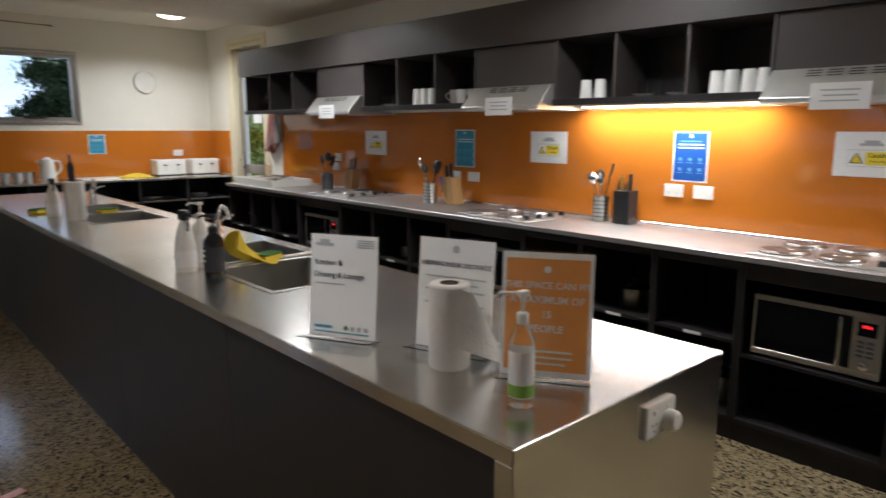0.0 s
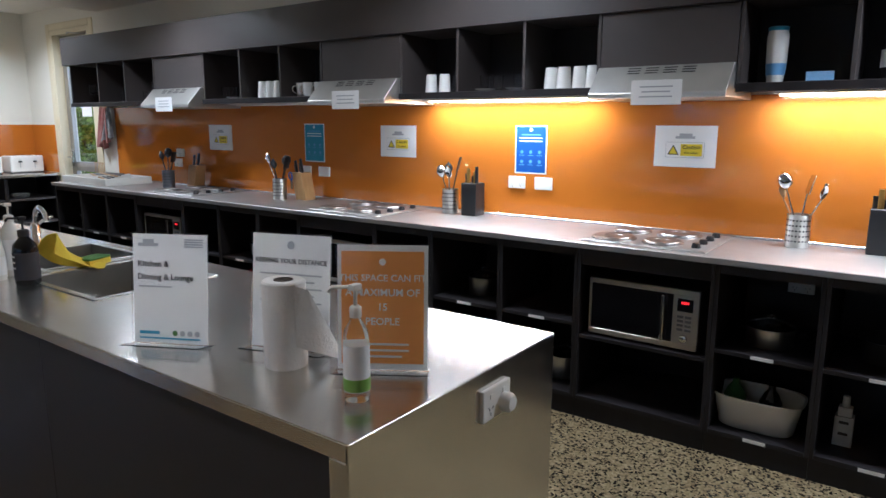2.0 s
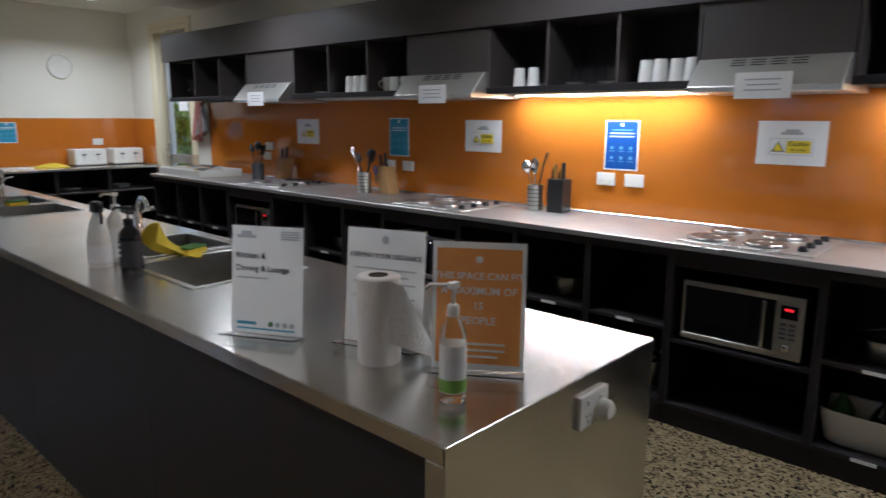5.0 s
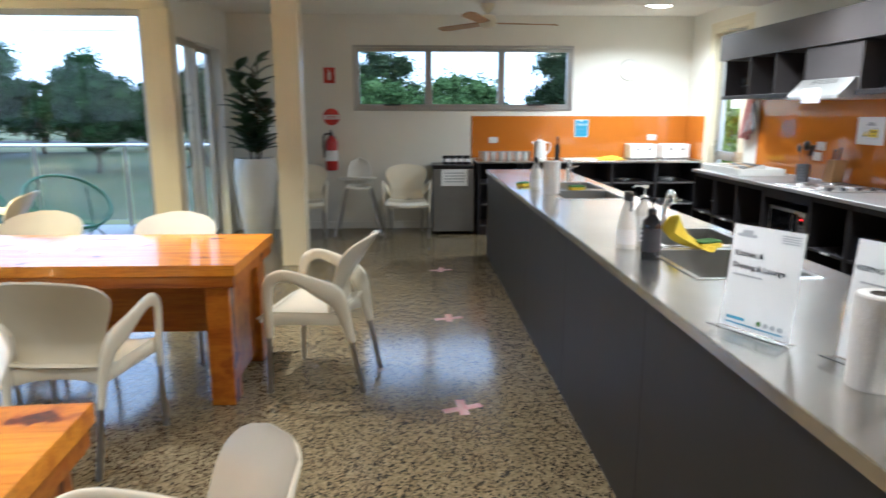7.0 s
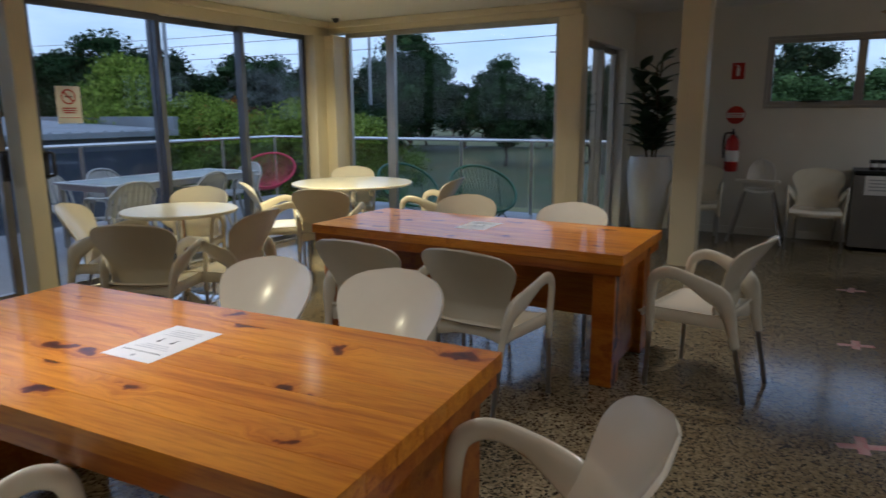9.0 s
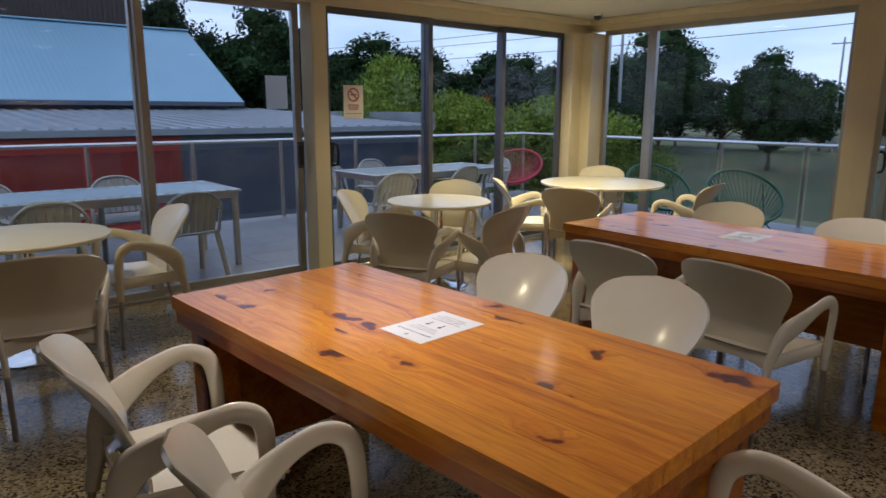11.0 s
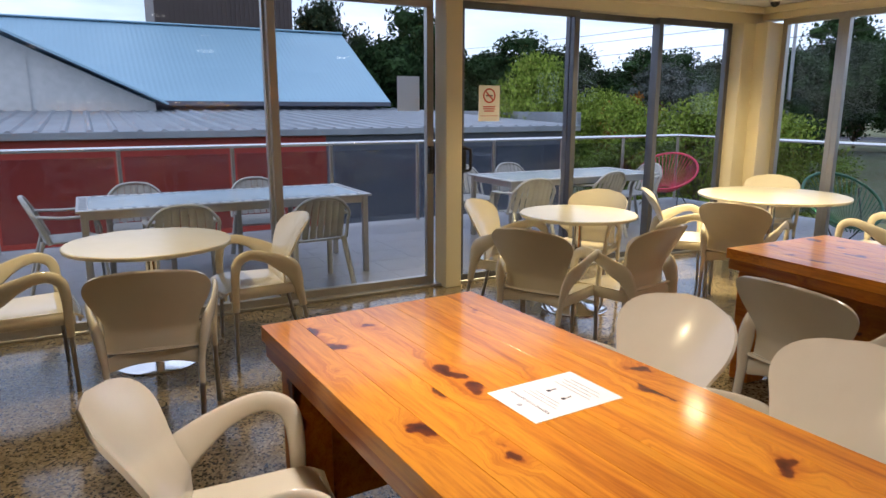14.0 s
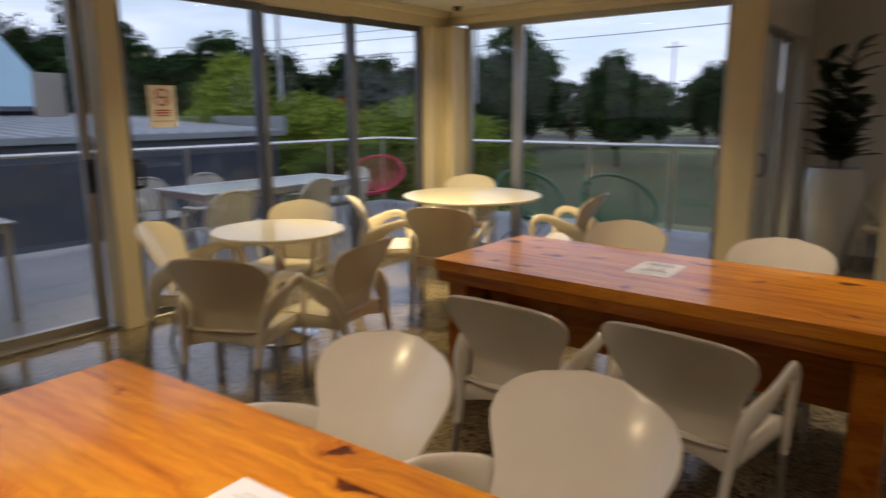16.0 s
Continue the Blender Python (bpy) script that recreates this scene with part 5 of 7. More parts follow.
def caution(y, z, k):
    p = poster(on_kitchen(y, z, XR - 0.0085), 0.315, 0.212, PAPER, "laminated white caution notice on the orange splashback")
    part("emblem", join(flat(-0.05, 0.05, 0.040, 0.052, 0.0017), flat(-0.03, 0.035, 0.052, 0.066, 0.0017)), GREYINK, p)
    part("panel_border", flat(-0.098, 0.098, -0.058, 0.022, 0.0016), GREYINK, p)
    part("panel", flat(-0.096, 0.096, -0.056, 0.020, 0.0023), PAPER, p)
    part("yellow_box", flat(-0.02, 0.088, -0.048, 0.012, 0.0030), YELLOWP, p, "yellow caution box")
    tri = bmesh.new()
    bmesh.ops.create_cone(tri, cap_ends=True, segments=3, radius1=0.034, radius2=0.034, depth=0.0006, matrix=Matrix.Translation((-0.058, -0.026, 0.0033)))
    part("warning_triangle", tri, INK, p)
    tri2 = bmesh.new()
    bmesh.ops.create_cone(tri2, cap_ends=True, segments=3, radius1=0.025, radius2=0.025, depth=0.0006, matrix=Matrix.Translation((-0.058, -0.026, 0.0040)))
    part("triangle_face", tri2, YELLOWP, p)
    letters("word", "Caution", 0.028, INK, pose(0.034, -0.004, 0.0038), p)
    letters("word", "Hot surface", 0.0145, INK, pose(0.034, -0.032, 0.0038), p)


caution(2.264, 1.346, 0), caution(4.19, 1.338, 1), caution(6.16, 1.335, 2)


def handwash(m, mat, w, h, label):
    p = poster(m, w, h, PAPER, label)
    part("print", flat(-w / 2 + 0.008, w / 2 - 0.008, -h / 2 + 0.008, h / 2 - 0.008, 0.0016), mat, p)
    part("emblem", lathe([(0.011, 0.0024), (0.011, 0.0029)], 16, 0, h * 0.41), PAPER, p)
    for k in range(3):
        part("title_line", flat(-w * (0.36 - 0.06 * (k == 0)), w * (0.36 - 0.06 * (k == 0)), h * (0.295 - 0.065 * k), h * (0.318 - 0.065 * k), 0.0024), PAPER if k else LIGHTBLUE, p)
    for r in range(2):
        for k in range(3):
            part("pictogram", join(lathe([(w * 0.05, 0.0024), (w * 0.05, 0.0029)], 14, (k - 1) * w * 0.28, -h * (0.05 + 0.2 * r)),
                                   flat((k - 1) * w * 0.28 - w * 0.08, (k - 1) * w * 0.28 + w * 0.08, -h * (0.125 + 0.2 * r), -h * (0.112 + 0.2 * r), 0.0024)), LIGHTBLUE, p)


handwash(on_kitchen(3.163, 1.307, XR - 0.0085), BLUEP, 0.212, 0.285, "blue hand washing poster on the orange splashback")
handwash(on_kitchen(5.01, 1.312, XR - 0.0085), TEALP, 0.212, 0.285, "teal hand washing poster on the orange splashback")
handwash(on_far(3.41, 1.275, YF - 0.0085), TEALP, 0.18, 0.22, "small teal poster on the far orange splashback")


def stand_sign(bl, br, h, w):
    """An acrylic sign holder on the island, its lower corners given."""
    a, b = Vector((*bl, 0.9)), Vector((*br, 0.9))
    d = (b - a).normalized()
    nrm = Vector((d.y, -d.x, 0))
    mid = (a + b) / 2
    lean = 0.10
    up = Vector((0, 0, 1)) * math.cos(lean) - nrm * math.sin(lean)
    face = d.cross(up)
    m = Matrix(((d.x, up.x, face.x, mid.x), (d.y, up.y, face.y, mid.y), (d.z, up.z, face.z, 0.9035), (0, 0, 0, 1)))
    s = thing("sign_holder", "clear acrylic sign holder with a printed sheet on the island", "sign", m, "counter signs")
    pane("acrylic_front", box(-w / 2 - 0.004, w / 2 + 0.004, 0.0, h, 0.003, 0.005), s, ACRYLIC)
    part("sheet", box(-w / 2, w / 2, 0.004, h - 0.004, -0.001, 0.001), PAPER, s)
    ft = part("foot", box(-w / 2 - 0.004, w / 2 + 0.004, -0.0008, 0.0022, -0.05, 0.06, 0.0008), ACRYLIC, s)
    ft.matrix_local = Matrix.Rotation(-lean, 4, 'X')
    return s


s1 = stand_sign((2.075, 2.82), (2.165, 2.645), 0.285, 0.20)
part("emblem", join(flat(-0.085, -0.03, 0.250, 0.258, 0.0015), flat(-0.072, -0.042, 0.258, 0.268, 0.0015)), GREYINK, s1)
part("fine_print", join(*[flat(0.04, 0.09, 0.249 + 0.006 * k, 0.252 + 0.006 * k, 0.0015) for k in range(4)]), GREYINK, s1)
letters("words", "Kitchen &", 0.021, INK, pose(-0.045, 0.205, 0.002), s1)
letters("words", "Dinning & Lounge", 0.021, INK, pose(-0.012, 0.172, 0.002), s1)
part("text_line", flat(-0.085, 0.005, 0.146, 0.150, 0.0015), GREYINK, s1)
part("footer", join(flat(-0.085, -0.03, 0.026, 0.034, 0.0015), flat(-0.085, 0.08, 0.014, 0.018, 0.0015)), TEALP, s1)
for k in range(4):
    part("icon", lathe([(0.007, 0.0014), (0.007, 0.002)], 14, 0.012 + 0.02 * k, 0.03), GREYINK if k else GREENSC, s1)
s2 = stand_sign((2.235, 2.56), (2.305, 2.355), 0.292, 0.212)
part("emblem", join(lathe([(0.010, 0.0013), (0.010, 0.0019)], 18, 0, 0.262)), GREYINK, s2)
letters("words", "KEEPING YOUR DISTANCE", 0.0165, INK, pose(0, 0.222, 0.002), s2)
for k in range(6):
    part("text_line", flat(-0.085 + 0.02 * (k % 2), 0.085 - 0.02 * (k % 2), 0.188 - 0.017 * k, 0.192 - 0.017 * k, 0.0015), GREYINK, s2)
s3 = stand_sign((2.245, 2.265), (2.355, 2.095), 0.292, 0.205)
part("print", flat(-0.0935, 0.0935, 0.018, 0.274, 0.0012), ORANGEP, s3, "orange printed face")
part("emblem", lathe([(0.008, 0.0020), (0.008, 0.0026)], 18, 0, 0.25), PAPER, s3)
for k, (wd, sz) in enumerate((("THIS SPACE CAN FIT", 0.0215), ("A MAXIMUM OF", 0.0235), ("15", 0.0235), ("PEOPLE", 0.0235))):
    letters("words", wd, sz, PAPER, pose(0, 0.213 - 0.033 * k, 0.0026), s3)
for k in range(3):
    part("text_line", flat(-0.06 + 0.015 * (k == 2), 0.06 - 0.015 * (k == 2), 0.060 - 0.014 * k, 0.065 - 0.014 * k, 0.0020), PAPER, s3)


def towel_roll(x, y, r, h, loose):
    c = thing("paper_towel_roll", "white paper towel roll standing on the island" + (" with a loose sheet" if loose else ""), "paper towel", Matrix.Translation((x, y, 0.9)), "paper towel rolls")
    part("roll", lathe([(r - 0.003, 0.0), (r, 0.004), (r, h - 0.004), (r - 0.004, h), (0.023, h), (0.021, h - 0.02), (0.002, h - 0.021)], 36), TISSUE, c, "", 40)
    # the hollow's shade is put into the core's dark colour
    part("core", lathe([(0.0225, h - 0.0005), (0.0225, h + 0.001), (0.019, h + 0.001), (0.018, h - 0.019)], 20), SOIL, c, "cardboard core, coloured dark for the shade in its hollow", 40)
    if loose:
        d, q = Vector((0.77, -0.64, 0)), Vector((-0.64, -0.77, 0))

        def drape(u, v):
            p = d * (r * 0.45 + u * (0.030 + 0.085 * v)) + q * (r * 0.93 - 0.012 * u + 0.014 * math.sin(2.6 * v + 2.0 * u) * u)
            return (p.x, p.y, h - 0.006 - (h - 0.012) * v * (0.74 + 0.26 * u) - 0.010 * u * (1 - v))
        part("loose_sheet", shell(drape, 14, 16, 0.0012), TISSUE, c, "torn loose sheet", 70)


towel_roll(2.205, 2.395, 0.050, 0.205, True)
towel_roll(2.235, 5.87, 0.060, 0.235, False)


def pump_bottle(name, x, y, r, h, mat, label, topmat, labmat=None, full=True):
    b = thing(name, label, "bottle", Matrix.Translation((x, y, 0.9012)), "pump bottles")
    part("body", lathe([(r * 0.92, 0), (r, 0.006), (r, h * 0.72), (r * 0.9, h * 0.84), (r * 0.45, h * 0.96), (r * 0.40, h)], 26), mat, b, "", 50)
    if labmat:
        part("label", lathe([(r + 0.0006, h * 0.12), (r + 0.0006, h * 0.68)], 26), labmat, b, "printed label", 60)
    part("collar", lathe([(r * 0.46, h), (r * 0.46, h + 0.02), (r * 0.3, h + 0.024)], 20), topmat, b, "", 50)
    part("pump", join(sweep([(0, 0, h + 0.02), (0, 0, h + 0.06)], 0.004, 0.004, 10), box(-0.012, 0.012, -0.008, 0.008, h + 0.055, h + 0.068, 0.003, 2),
                      sweep([(0, 0, h + 0.062), (-0.03, 0.035, h + 0.062), (-0.036, 0.041, h + 0.052)], 0.005, 0.004, 8)), topmat, b, "pump nozzle", 50)
    return b


sa = pump_bottle("sanitiser_bottle", 2.155, 2.122, 0.027, 0.175, CLEARPLASTIC, "clear hand sanitiser pump bottle on the island", WHITEP)
part("label", lathe([(0.0276, 0.022), (0.0276, 0.12)], 26), PAPER, sa, "white label", 60)
part("label_band", lathe([(0.0281, 0.024), (0.0281, 0.05)], 26), material("green_print", (0.22, 0.42, 0.06), 0.5), sa, "green band", 60)
so = pump_bottle("soap_bottle", 2.20, 3.73, 0.04, 0.17, DARKGLASS, "dark amber pump soap bottle with a black label", BLACKP, INK)
part("label_text", join(*[box(-0.0412, -0.0402, -0.012, 0.012, 0.06 + 0.02 * k, 0.066 + 0.02 * k) for k in range(3)]), PAPER, so)
pump_bottle("detergent_bottle", 2.235, 3.93, 0.036, 0.20, WHITEP, "white detergent bottle beside the sink", WHITEP, PAPER)


def spray_bottle(x, y, label):
    b = thing("spray_bottle", label, "bottle", Matrix.Translation((x, y, 0.9)), "spray bottles")
    part("body", lathe([(0.040, 0), (0.043, 0.01), (0.042, 0.10), (0.030, 0.16), (0.016, 0.195), (0.014, 0.205)], 24), WHITEP, b, "", 50)
    part("label", lathe([(0.0433, 0.02), (0.0428, 0.085)], 24), PAPER, b, "pale label", 60)
    part("trigger", join(box(-0.016, 0.016, -0.03, 0.022, 0.205, 0.245, 0.006, 2), box(-0.008, 0.008, -0.052, -0.028, 0.225, 0.242, 0.003), sweep([(0, -0.03, 0.22), (0, -0.045, 0.19), (0, -0.04, 0.165)], 0.006, 0.004, 8)), BLACKP, b, "trigger head", 50)


spray_bottle(2.155, 3.90, "white trigger spray bottle with a pale label beside the sink")
spray_bottle(2.17, 6.13, "white trigger spray bottle with a black head by the far sink")


def sponge(x, y, a):
    s = thing("sponge", "yellow scrubbing sponge with a green scourer side", "sponge", pose(x, y, 0.9036, 0, 0, a), "sponges")
    part("foam", box(-0.055, 0.055, -0.035, 0.035, 0.0, 0.022, 0.005, 2), YELLOWC, s, "", 50)
    part("scourer", box(-0.055, 0.055, -0.035, 0.035, 0.0225, 0.032, 0.003), GREENSC, s, "green scourer")


sponge(2.50, 3.875, 20), sponge(2.47, 6.07, 10), sponge(2.12, 6.35, 40)
solid("dish_cloth", shell(lambda u, v: (2.33 + 0.16 * v + 0.03 * math.sin(4 * u), 3.86 + 0.09 * (u - 0.5) + 0.025 * math.sin(5 * v), 0.905 + 0.15 * (1 - v) ** 2 * (0.5 + 0.5 * math.sin(math.pi * u)) + 0.008 * math.sin(9 * u + 4 * v)), 18, 18, 0.004),
      YELLOWC, "crumpled yellow dish cloth draped by the tap", "cloth", None, "", 70)


def saucepan(x, y, z, r, h, mat, label):
    p = thing("saucepan", label, "saucepan", Matrix.Translation((x, y, z)), "saucepans")
    part("pan", lathe([(r * 0.95, 0), (r, 0.01), (r, h), (r + 0.004, h + 0.002), (r - 0.003, h), (r - 0.003, 0.01), (0.004, 0.008)], 28), mat, p, "", 40)
    part("lid", lathe([(r + 0.002, h + 0.003), (r * 0.6, h + 0.022), (0.02, h + 0.03), (0.018, h + 0.05), (0.003, h + 0.052)], 28), TUMBLER if mat is SINKSTEEL else mat, p, "", 40)
    for s in (-1, 1):
        part("handle", sweep(smooth_path([(0, s * r, h * 0.75), (0.02, s * (r + 0.035), h * 0.8), (-0.02, s * (r + 0.035), h * 0.8), (0, s * r, h * 0.75)]), 0.005, 0.005, 8), BLACKP, p, "", 60)


saucepan(4.38, 1.72, 0.4935, 0.10, 0.085, SINKSTEEL, "steel saucepan with a glass lid on the cabinet shelf")
saucepan(4.45, 1.28, 0.4935, 0.11, 0.09, BLACKP, "black saucepan with a lid on the cabinet shelf")
saucepan(4.40, 3.24, 0.4935, 0.09, 0.10, SINKSTEEL, "steel saucepan with a glass lid on the cabinet shelf")
saucepan(4.40, 2.72, 0.1205, 0.10, 0.12, SINKSTEEL, "deep steel pot on the cabinet floor")
saucepan(4.42, 7.2, 0.4935, 0.11, 0.08, SINKSTEEL, "steel saucepan with a glass lid on the cabinet shelf")
saucepan(4.42, 5.2, 0.4935, 0.11, 0.08, SINKSTEEL, "steel saucepan with a glass lid on the cabinet shelf")
solid("mixing_bowl", lathe([(0.05, 0), (0.055, 0.006), (0.12, 0.06), (0.145, 0.10), (0.148, 0.10), (0.12, 0.054), (0.004, 0.009)], 32), SINKSTEEL, "wide steel mixing bowl on the cabinet shelf", "bowl", Matrix.Translation((4.42, 7.68, 0.4935)), "", 50)


def tub(x, y, z):
    t = thing("plastic_tub", "white oval plastic tub holding green bottles on the cabinet floor", "tub", Matrix.Translation((x, y, z)))
    bm = bmesh.new()
    rings = []
    for sx, sy, zz in ((0.095, 0.15, 0.0), (0.10, 0.155, 0.004), (0.118, 0.182, 0.14), (0.128, 0.192, 0.145), (0.128, 0.192, 0.150), (0.116, 0.18, 0.148), (0.096, 0.15, 0.008)):
        rings.append([bm.verts.new((sx * math.copysign(abs(math.cos(a)) ** 0.55, math.cos(a)), sy * math.copysign(abs(math.sin(a)) ** 0.55, math.sin(a)), zz)) for a in [2 * math.pi * k / 36 for k in range(36)]])
    for a, b in zip(rings, rings[1:]):
        for k in range(36):
            bm.faces.new((a[k], a[(k + 1) % 36], b[(k + 1) % 36], b[k]))
    bm.faces.new(rings[0][::-1]), bm.faces.new(rings[-1])
    part("tub", bm, WHITEP, t, "", 50)
    for dy, mt in ((0.10, GREENSC), (-0.05, DARKGLASS)):
        part("bottle", lathe([(0.045, 0.009), (0.048, 0.12), (0.03, 0.16), (0.015, 0.18), (0.015, 0.20)], 20, 0.0, dy), mt, t, "", 50)


tub(4.345, 1.735, 0.1205)
sg = thing("grey_bottle", "grey squeeze bottle with dark bands on the cabinet floor", "bottle", Matrix.Translation((4.36, 1.40, 0.1205)))
part("body", join(box(-0.03, 0.03, -0.036, 0.036, 0, 0.13, 0.006, 2), box(-0.022, 0.022, -0.026, 0.026, 0.13, 0.17, 0.005, 2)), RESIN, sg, "", 50)
part("cap", lathe([(0.014, 0.17), (0.014, 0.215), (0.01, 0.217)], 16), RESIN, sg, "", 50)
for z in (0.05, 0.10):
    part("band", box(-0.0315, -0.0302, -0.018, 0.018, z, z + 0.012), INK, sg)
gpo("power_outlet", on_kitchen(1.66, 0.70, 4.7445), "grey power outlet inside the open cabinet", 2)

# ---- far end of the room ----
fridge = thing("bar_fridge", "grey steel bar fridge with a white notice on its door", "fridge", Matrix.Translation((1.49, 9.18, 0)))
part("body", box(0.0, 0.50, 0.06, 0.50, 0.03, 0.82, 0.006), BLACKP, fridge)
part("door", box(0.0, 0.50, 0.0, 0.055, 0.04, 0.80, 0.008, 2), FRIDGEM, fridge, "grey steel door")
part("worktop", box(-0.005, 0.505, -0.005, 0.50, 0.82, 0.85, 0.005), BLACKP, fridge)
for x in (0.05, 0.45):
    part("foot", lathe([(0.02, 0), (0.02, 0.03)], 12, x, 0.08), BLACKP, fridge)
    part("foot", lathe([(0.02, 0), (0.02, 0.03)], 12, x, 0.45), BLACKP, fridge)
fn = part("notice", box(0.10, 0.42, -0.002, -0.0005, 0.60, 0.80), PAPER, fridge, "white paper notice")
for k in range(4):
    part("text_line", box(0.14, 0.38, -0.003, -0.002, 0.75 - 0.035 * k, 0.762 - 0.035 * k), GREYINK, fn)
for k in range(4):
    j = thing("storage_jar", "black lidded storage jar on top of the bar fridge", "jar", Matrix.Translation((1.66 + 0.085 * k, 9.36, 0.85)), "storage jars")
    part("jar", lathe([(0.038, 0), (0.04, 0.005), (0.04, 0.085)], 20), BLACKP, j, "", 50)
    part("lid", lathe([(0.042, 0.0855), (0.042, 0.105), (0.03, 0.107)], 20), BLACKP, j, "", 50)
    part("label", lathe([(0.0405, 0.03), (0.0405, 0.07)], 20), PAPER, j, "white label", 60)

kt = thing("kettle", "white plastic electric kettle on the far bench", "kettle", Matrix.Translation((2.83, 9.42, 0.9)))
part("base", lathe([(0.08, 0), (0.08, 0.015), (0.07, 0.02)], 24), WHITEP, kt, "", 40)
part("jug", lathe([(0.075, 0.02), (0.078, 0.05), (0.068, 0.18), (0.06, 0.225), (0.03, 0.24), (0.02, 0.25)], 28), WHITEP, kt, "", 50)
part("handle", sweep(smooth_path([(0.06, 0, 0.21), (0.12, 0, 0.20), (0.125, 0, 0.12), (0.075, 0, 0.06)]), 0.012, 0.009, 10, side=Vector((0, 1, 0))), WHITEP, kt, "", 60)
part("spout", sweep([(-0.055, 0, 0.18), (-0.095, 0, 0.215)], 0.02, 0.012, 10, side=Vector((0, 1, 0))), WHITEP, kt, "", 60)
for x in (4.13, 4.55):
    t = thing("toaster", "white four-slice toaster on the far bench", "toaster", Matrix.Translation((x, 9.50, 0.9)), "toasters")
    part("body", box(-0.17, 0.17, -0.12, 0.12, 0.012, 0.19, 0.022, 3), WHITEP, t, "", 50)
    part("base", box(-0.16, 0.16, -0.11, 0.11, 0, 0.0125), BLACKP, t)
    for k in (-1, 1):
        part("slot", box(k * 0.075 - 0.055, k * 0.075 + 0.055, -0.075, -0.045, 0.1895, 0.191), BLACKP, t)
        part("slot", box(k * 0.075 - 0.055, k * 0.075 + 0.055, 0.045, 0.075, 0.1895, 0.191), BLACKP, t)
        part("lever", box(k * 0.075 - 0.018, k * 0.075 + 0.018, -0.14, -0.119, 0.12, 0.135, 0.003), BLACKP, t)
        part("dial", join(box(k * 0.075 - 0.004, k * 0.075 + 0.004, -0.1215, -0.1195, 0.06, 0.15)), RESIN, t)
for k in range(6):
    mug(2.15 + 0.10 * k, 9.42 + 0.03 * (k % 2), 0.9, True, 200 + 40 * k, 0.042, 0.095, "grey_mug", "grey mug in a row on the far bench", RESIN)
solid("mug_rail", join(box(2.08, 2.72, 9.50, 9.51, 0.985, 1.0, 0.002), box(2.08, 2.09, 9.40, 9.51, 0.9, 1.0, 0.002), box(2.71, 2.72, 9.40, 9.51, 0.9, 1.0, 0.002)), TUBE, "thin metal rail behind a row of mugs", "rail")
ob_ = thing("oil_bottle", "dark green oil bottle on the far bench", "bottle", Matrix.Translation((3.06, 9.47, 0.9)))
part("body", lathe([(0.035, 0), (0.037, 0.15), (0.014, 0.20), (0.013, 0.255)], 18), DARKGLASS, ob_, "", 50)
part("cap", lathe([(0.0145, 0.255), (0.0145, 0.28), (0.01, 0.282)], 14), BLACKP, ob_, "", 50)
solid("yellow_cloth", shell(lambda u, v: (3.55 + 0.34 * u, 9.32 + 0.22 * v, 0.903 + 0.022 * (1 + math.sin(7 * u + 3 * v)) * math.sin(math.pi * u) * math.sin(math.pi * v) + 0.03 * math.sin(math.pi * u) ** 2 * v), 18, 12, 0.004), YELLOWC, "folded yellow cloth on the far bench", "cloth", None, "", 70)
solid("chopping_board", box(3.12, 3.52, 9.28, 9.52, 0.9, 0.912, 0.004), WHITEP, "thin white chopping board lying on the far bench", "chopping board")
for k in range(9):
    x = 2.25 + 0.27 * k
    solid("plate_stack", join(*[lathe([(0.05, 0.008 * j), (0.09, 0.012 + 0.008 * j), (0.095, 0.015 + 0.008 * j), (0.02, 0.009 + 0.008 * j)], 24) for j in range(3 + k % 3)]), CERAMIC,
          "stack of white plates on the open cabinet shelf", "plates", Matrix.Translation((x if abs(((x - 2.05) % 0.541) - 0.0) > 0.11 and abs(((x - 2.05) % 0.541) - 0.541) > 0.11 else x + 0.14, 9.30, 0.3785 if k % 2 else 0.6385)), "plate stacks", 50)

# fire signs, extinguisher, clock
fs = poster(on_far(0.225, 1.925, YF - 0.001), 0.155, 0.205, PAPER, "red fire extinguisher location sign on the wall", "sign")
part("print", flat(-0.070, 0.070, -0.095, 0.095, 0.0016), REDP, fs)
part("pictogram", join(flat(-0.018, 0.018, -0.055, 0.035, 0.0023), flat(-0.010, 0.010, 0.037, 0.06, 0.0023), flat(-0.035, 0.0, 0.062, 0.068, 0.0023)), PAPER, fs)
f2 = thing("extinguisher_tag", "round red and white extinguisher tag sign on the wall", "sign", on_far(0.235, 1.42, YF - 0.001))
part("disc", lathe([(0.105, 0), (0.105, 0.002)], 28), REDP, f2)
part("band", flat(-0.095, 0.095, -0.03, 0.025, 0.0022), PAPER, f2)
for k in range(2):
    part("text_line", flat(-0.07, 0.07, 0.003 - 0.02 * k, 0.012 - 0.02 * k, 0.0030), REDP, f2)
ex = thing("fire_extinguisher", "red fire extinguisher hanging on the wall", "fire extinguisher", Matrix.Translation((0.235, 9.61, 0.76)))
part("cylinder", lathe([(0.06, 0), (0.075, 0.015), (0.076, 0.34), (0.06, 0.385), (0.03, 0.41), (0.025, 0.43)], 28), REDP, ex, "", 50)
part("label", lathe([(0.0768, 0.12), (0.0768, 0.25)], 28), PAPER, ex, "white instruction label", 60)
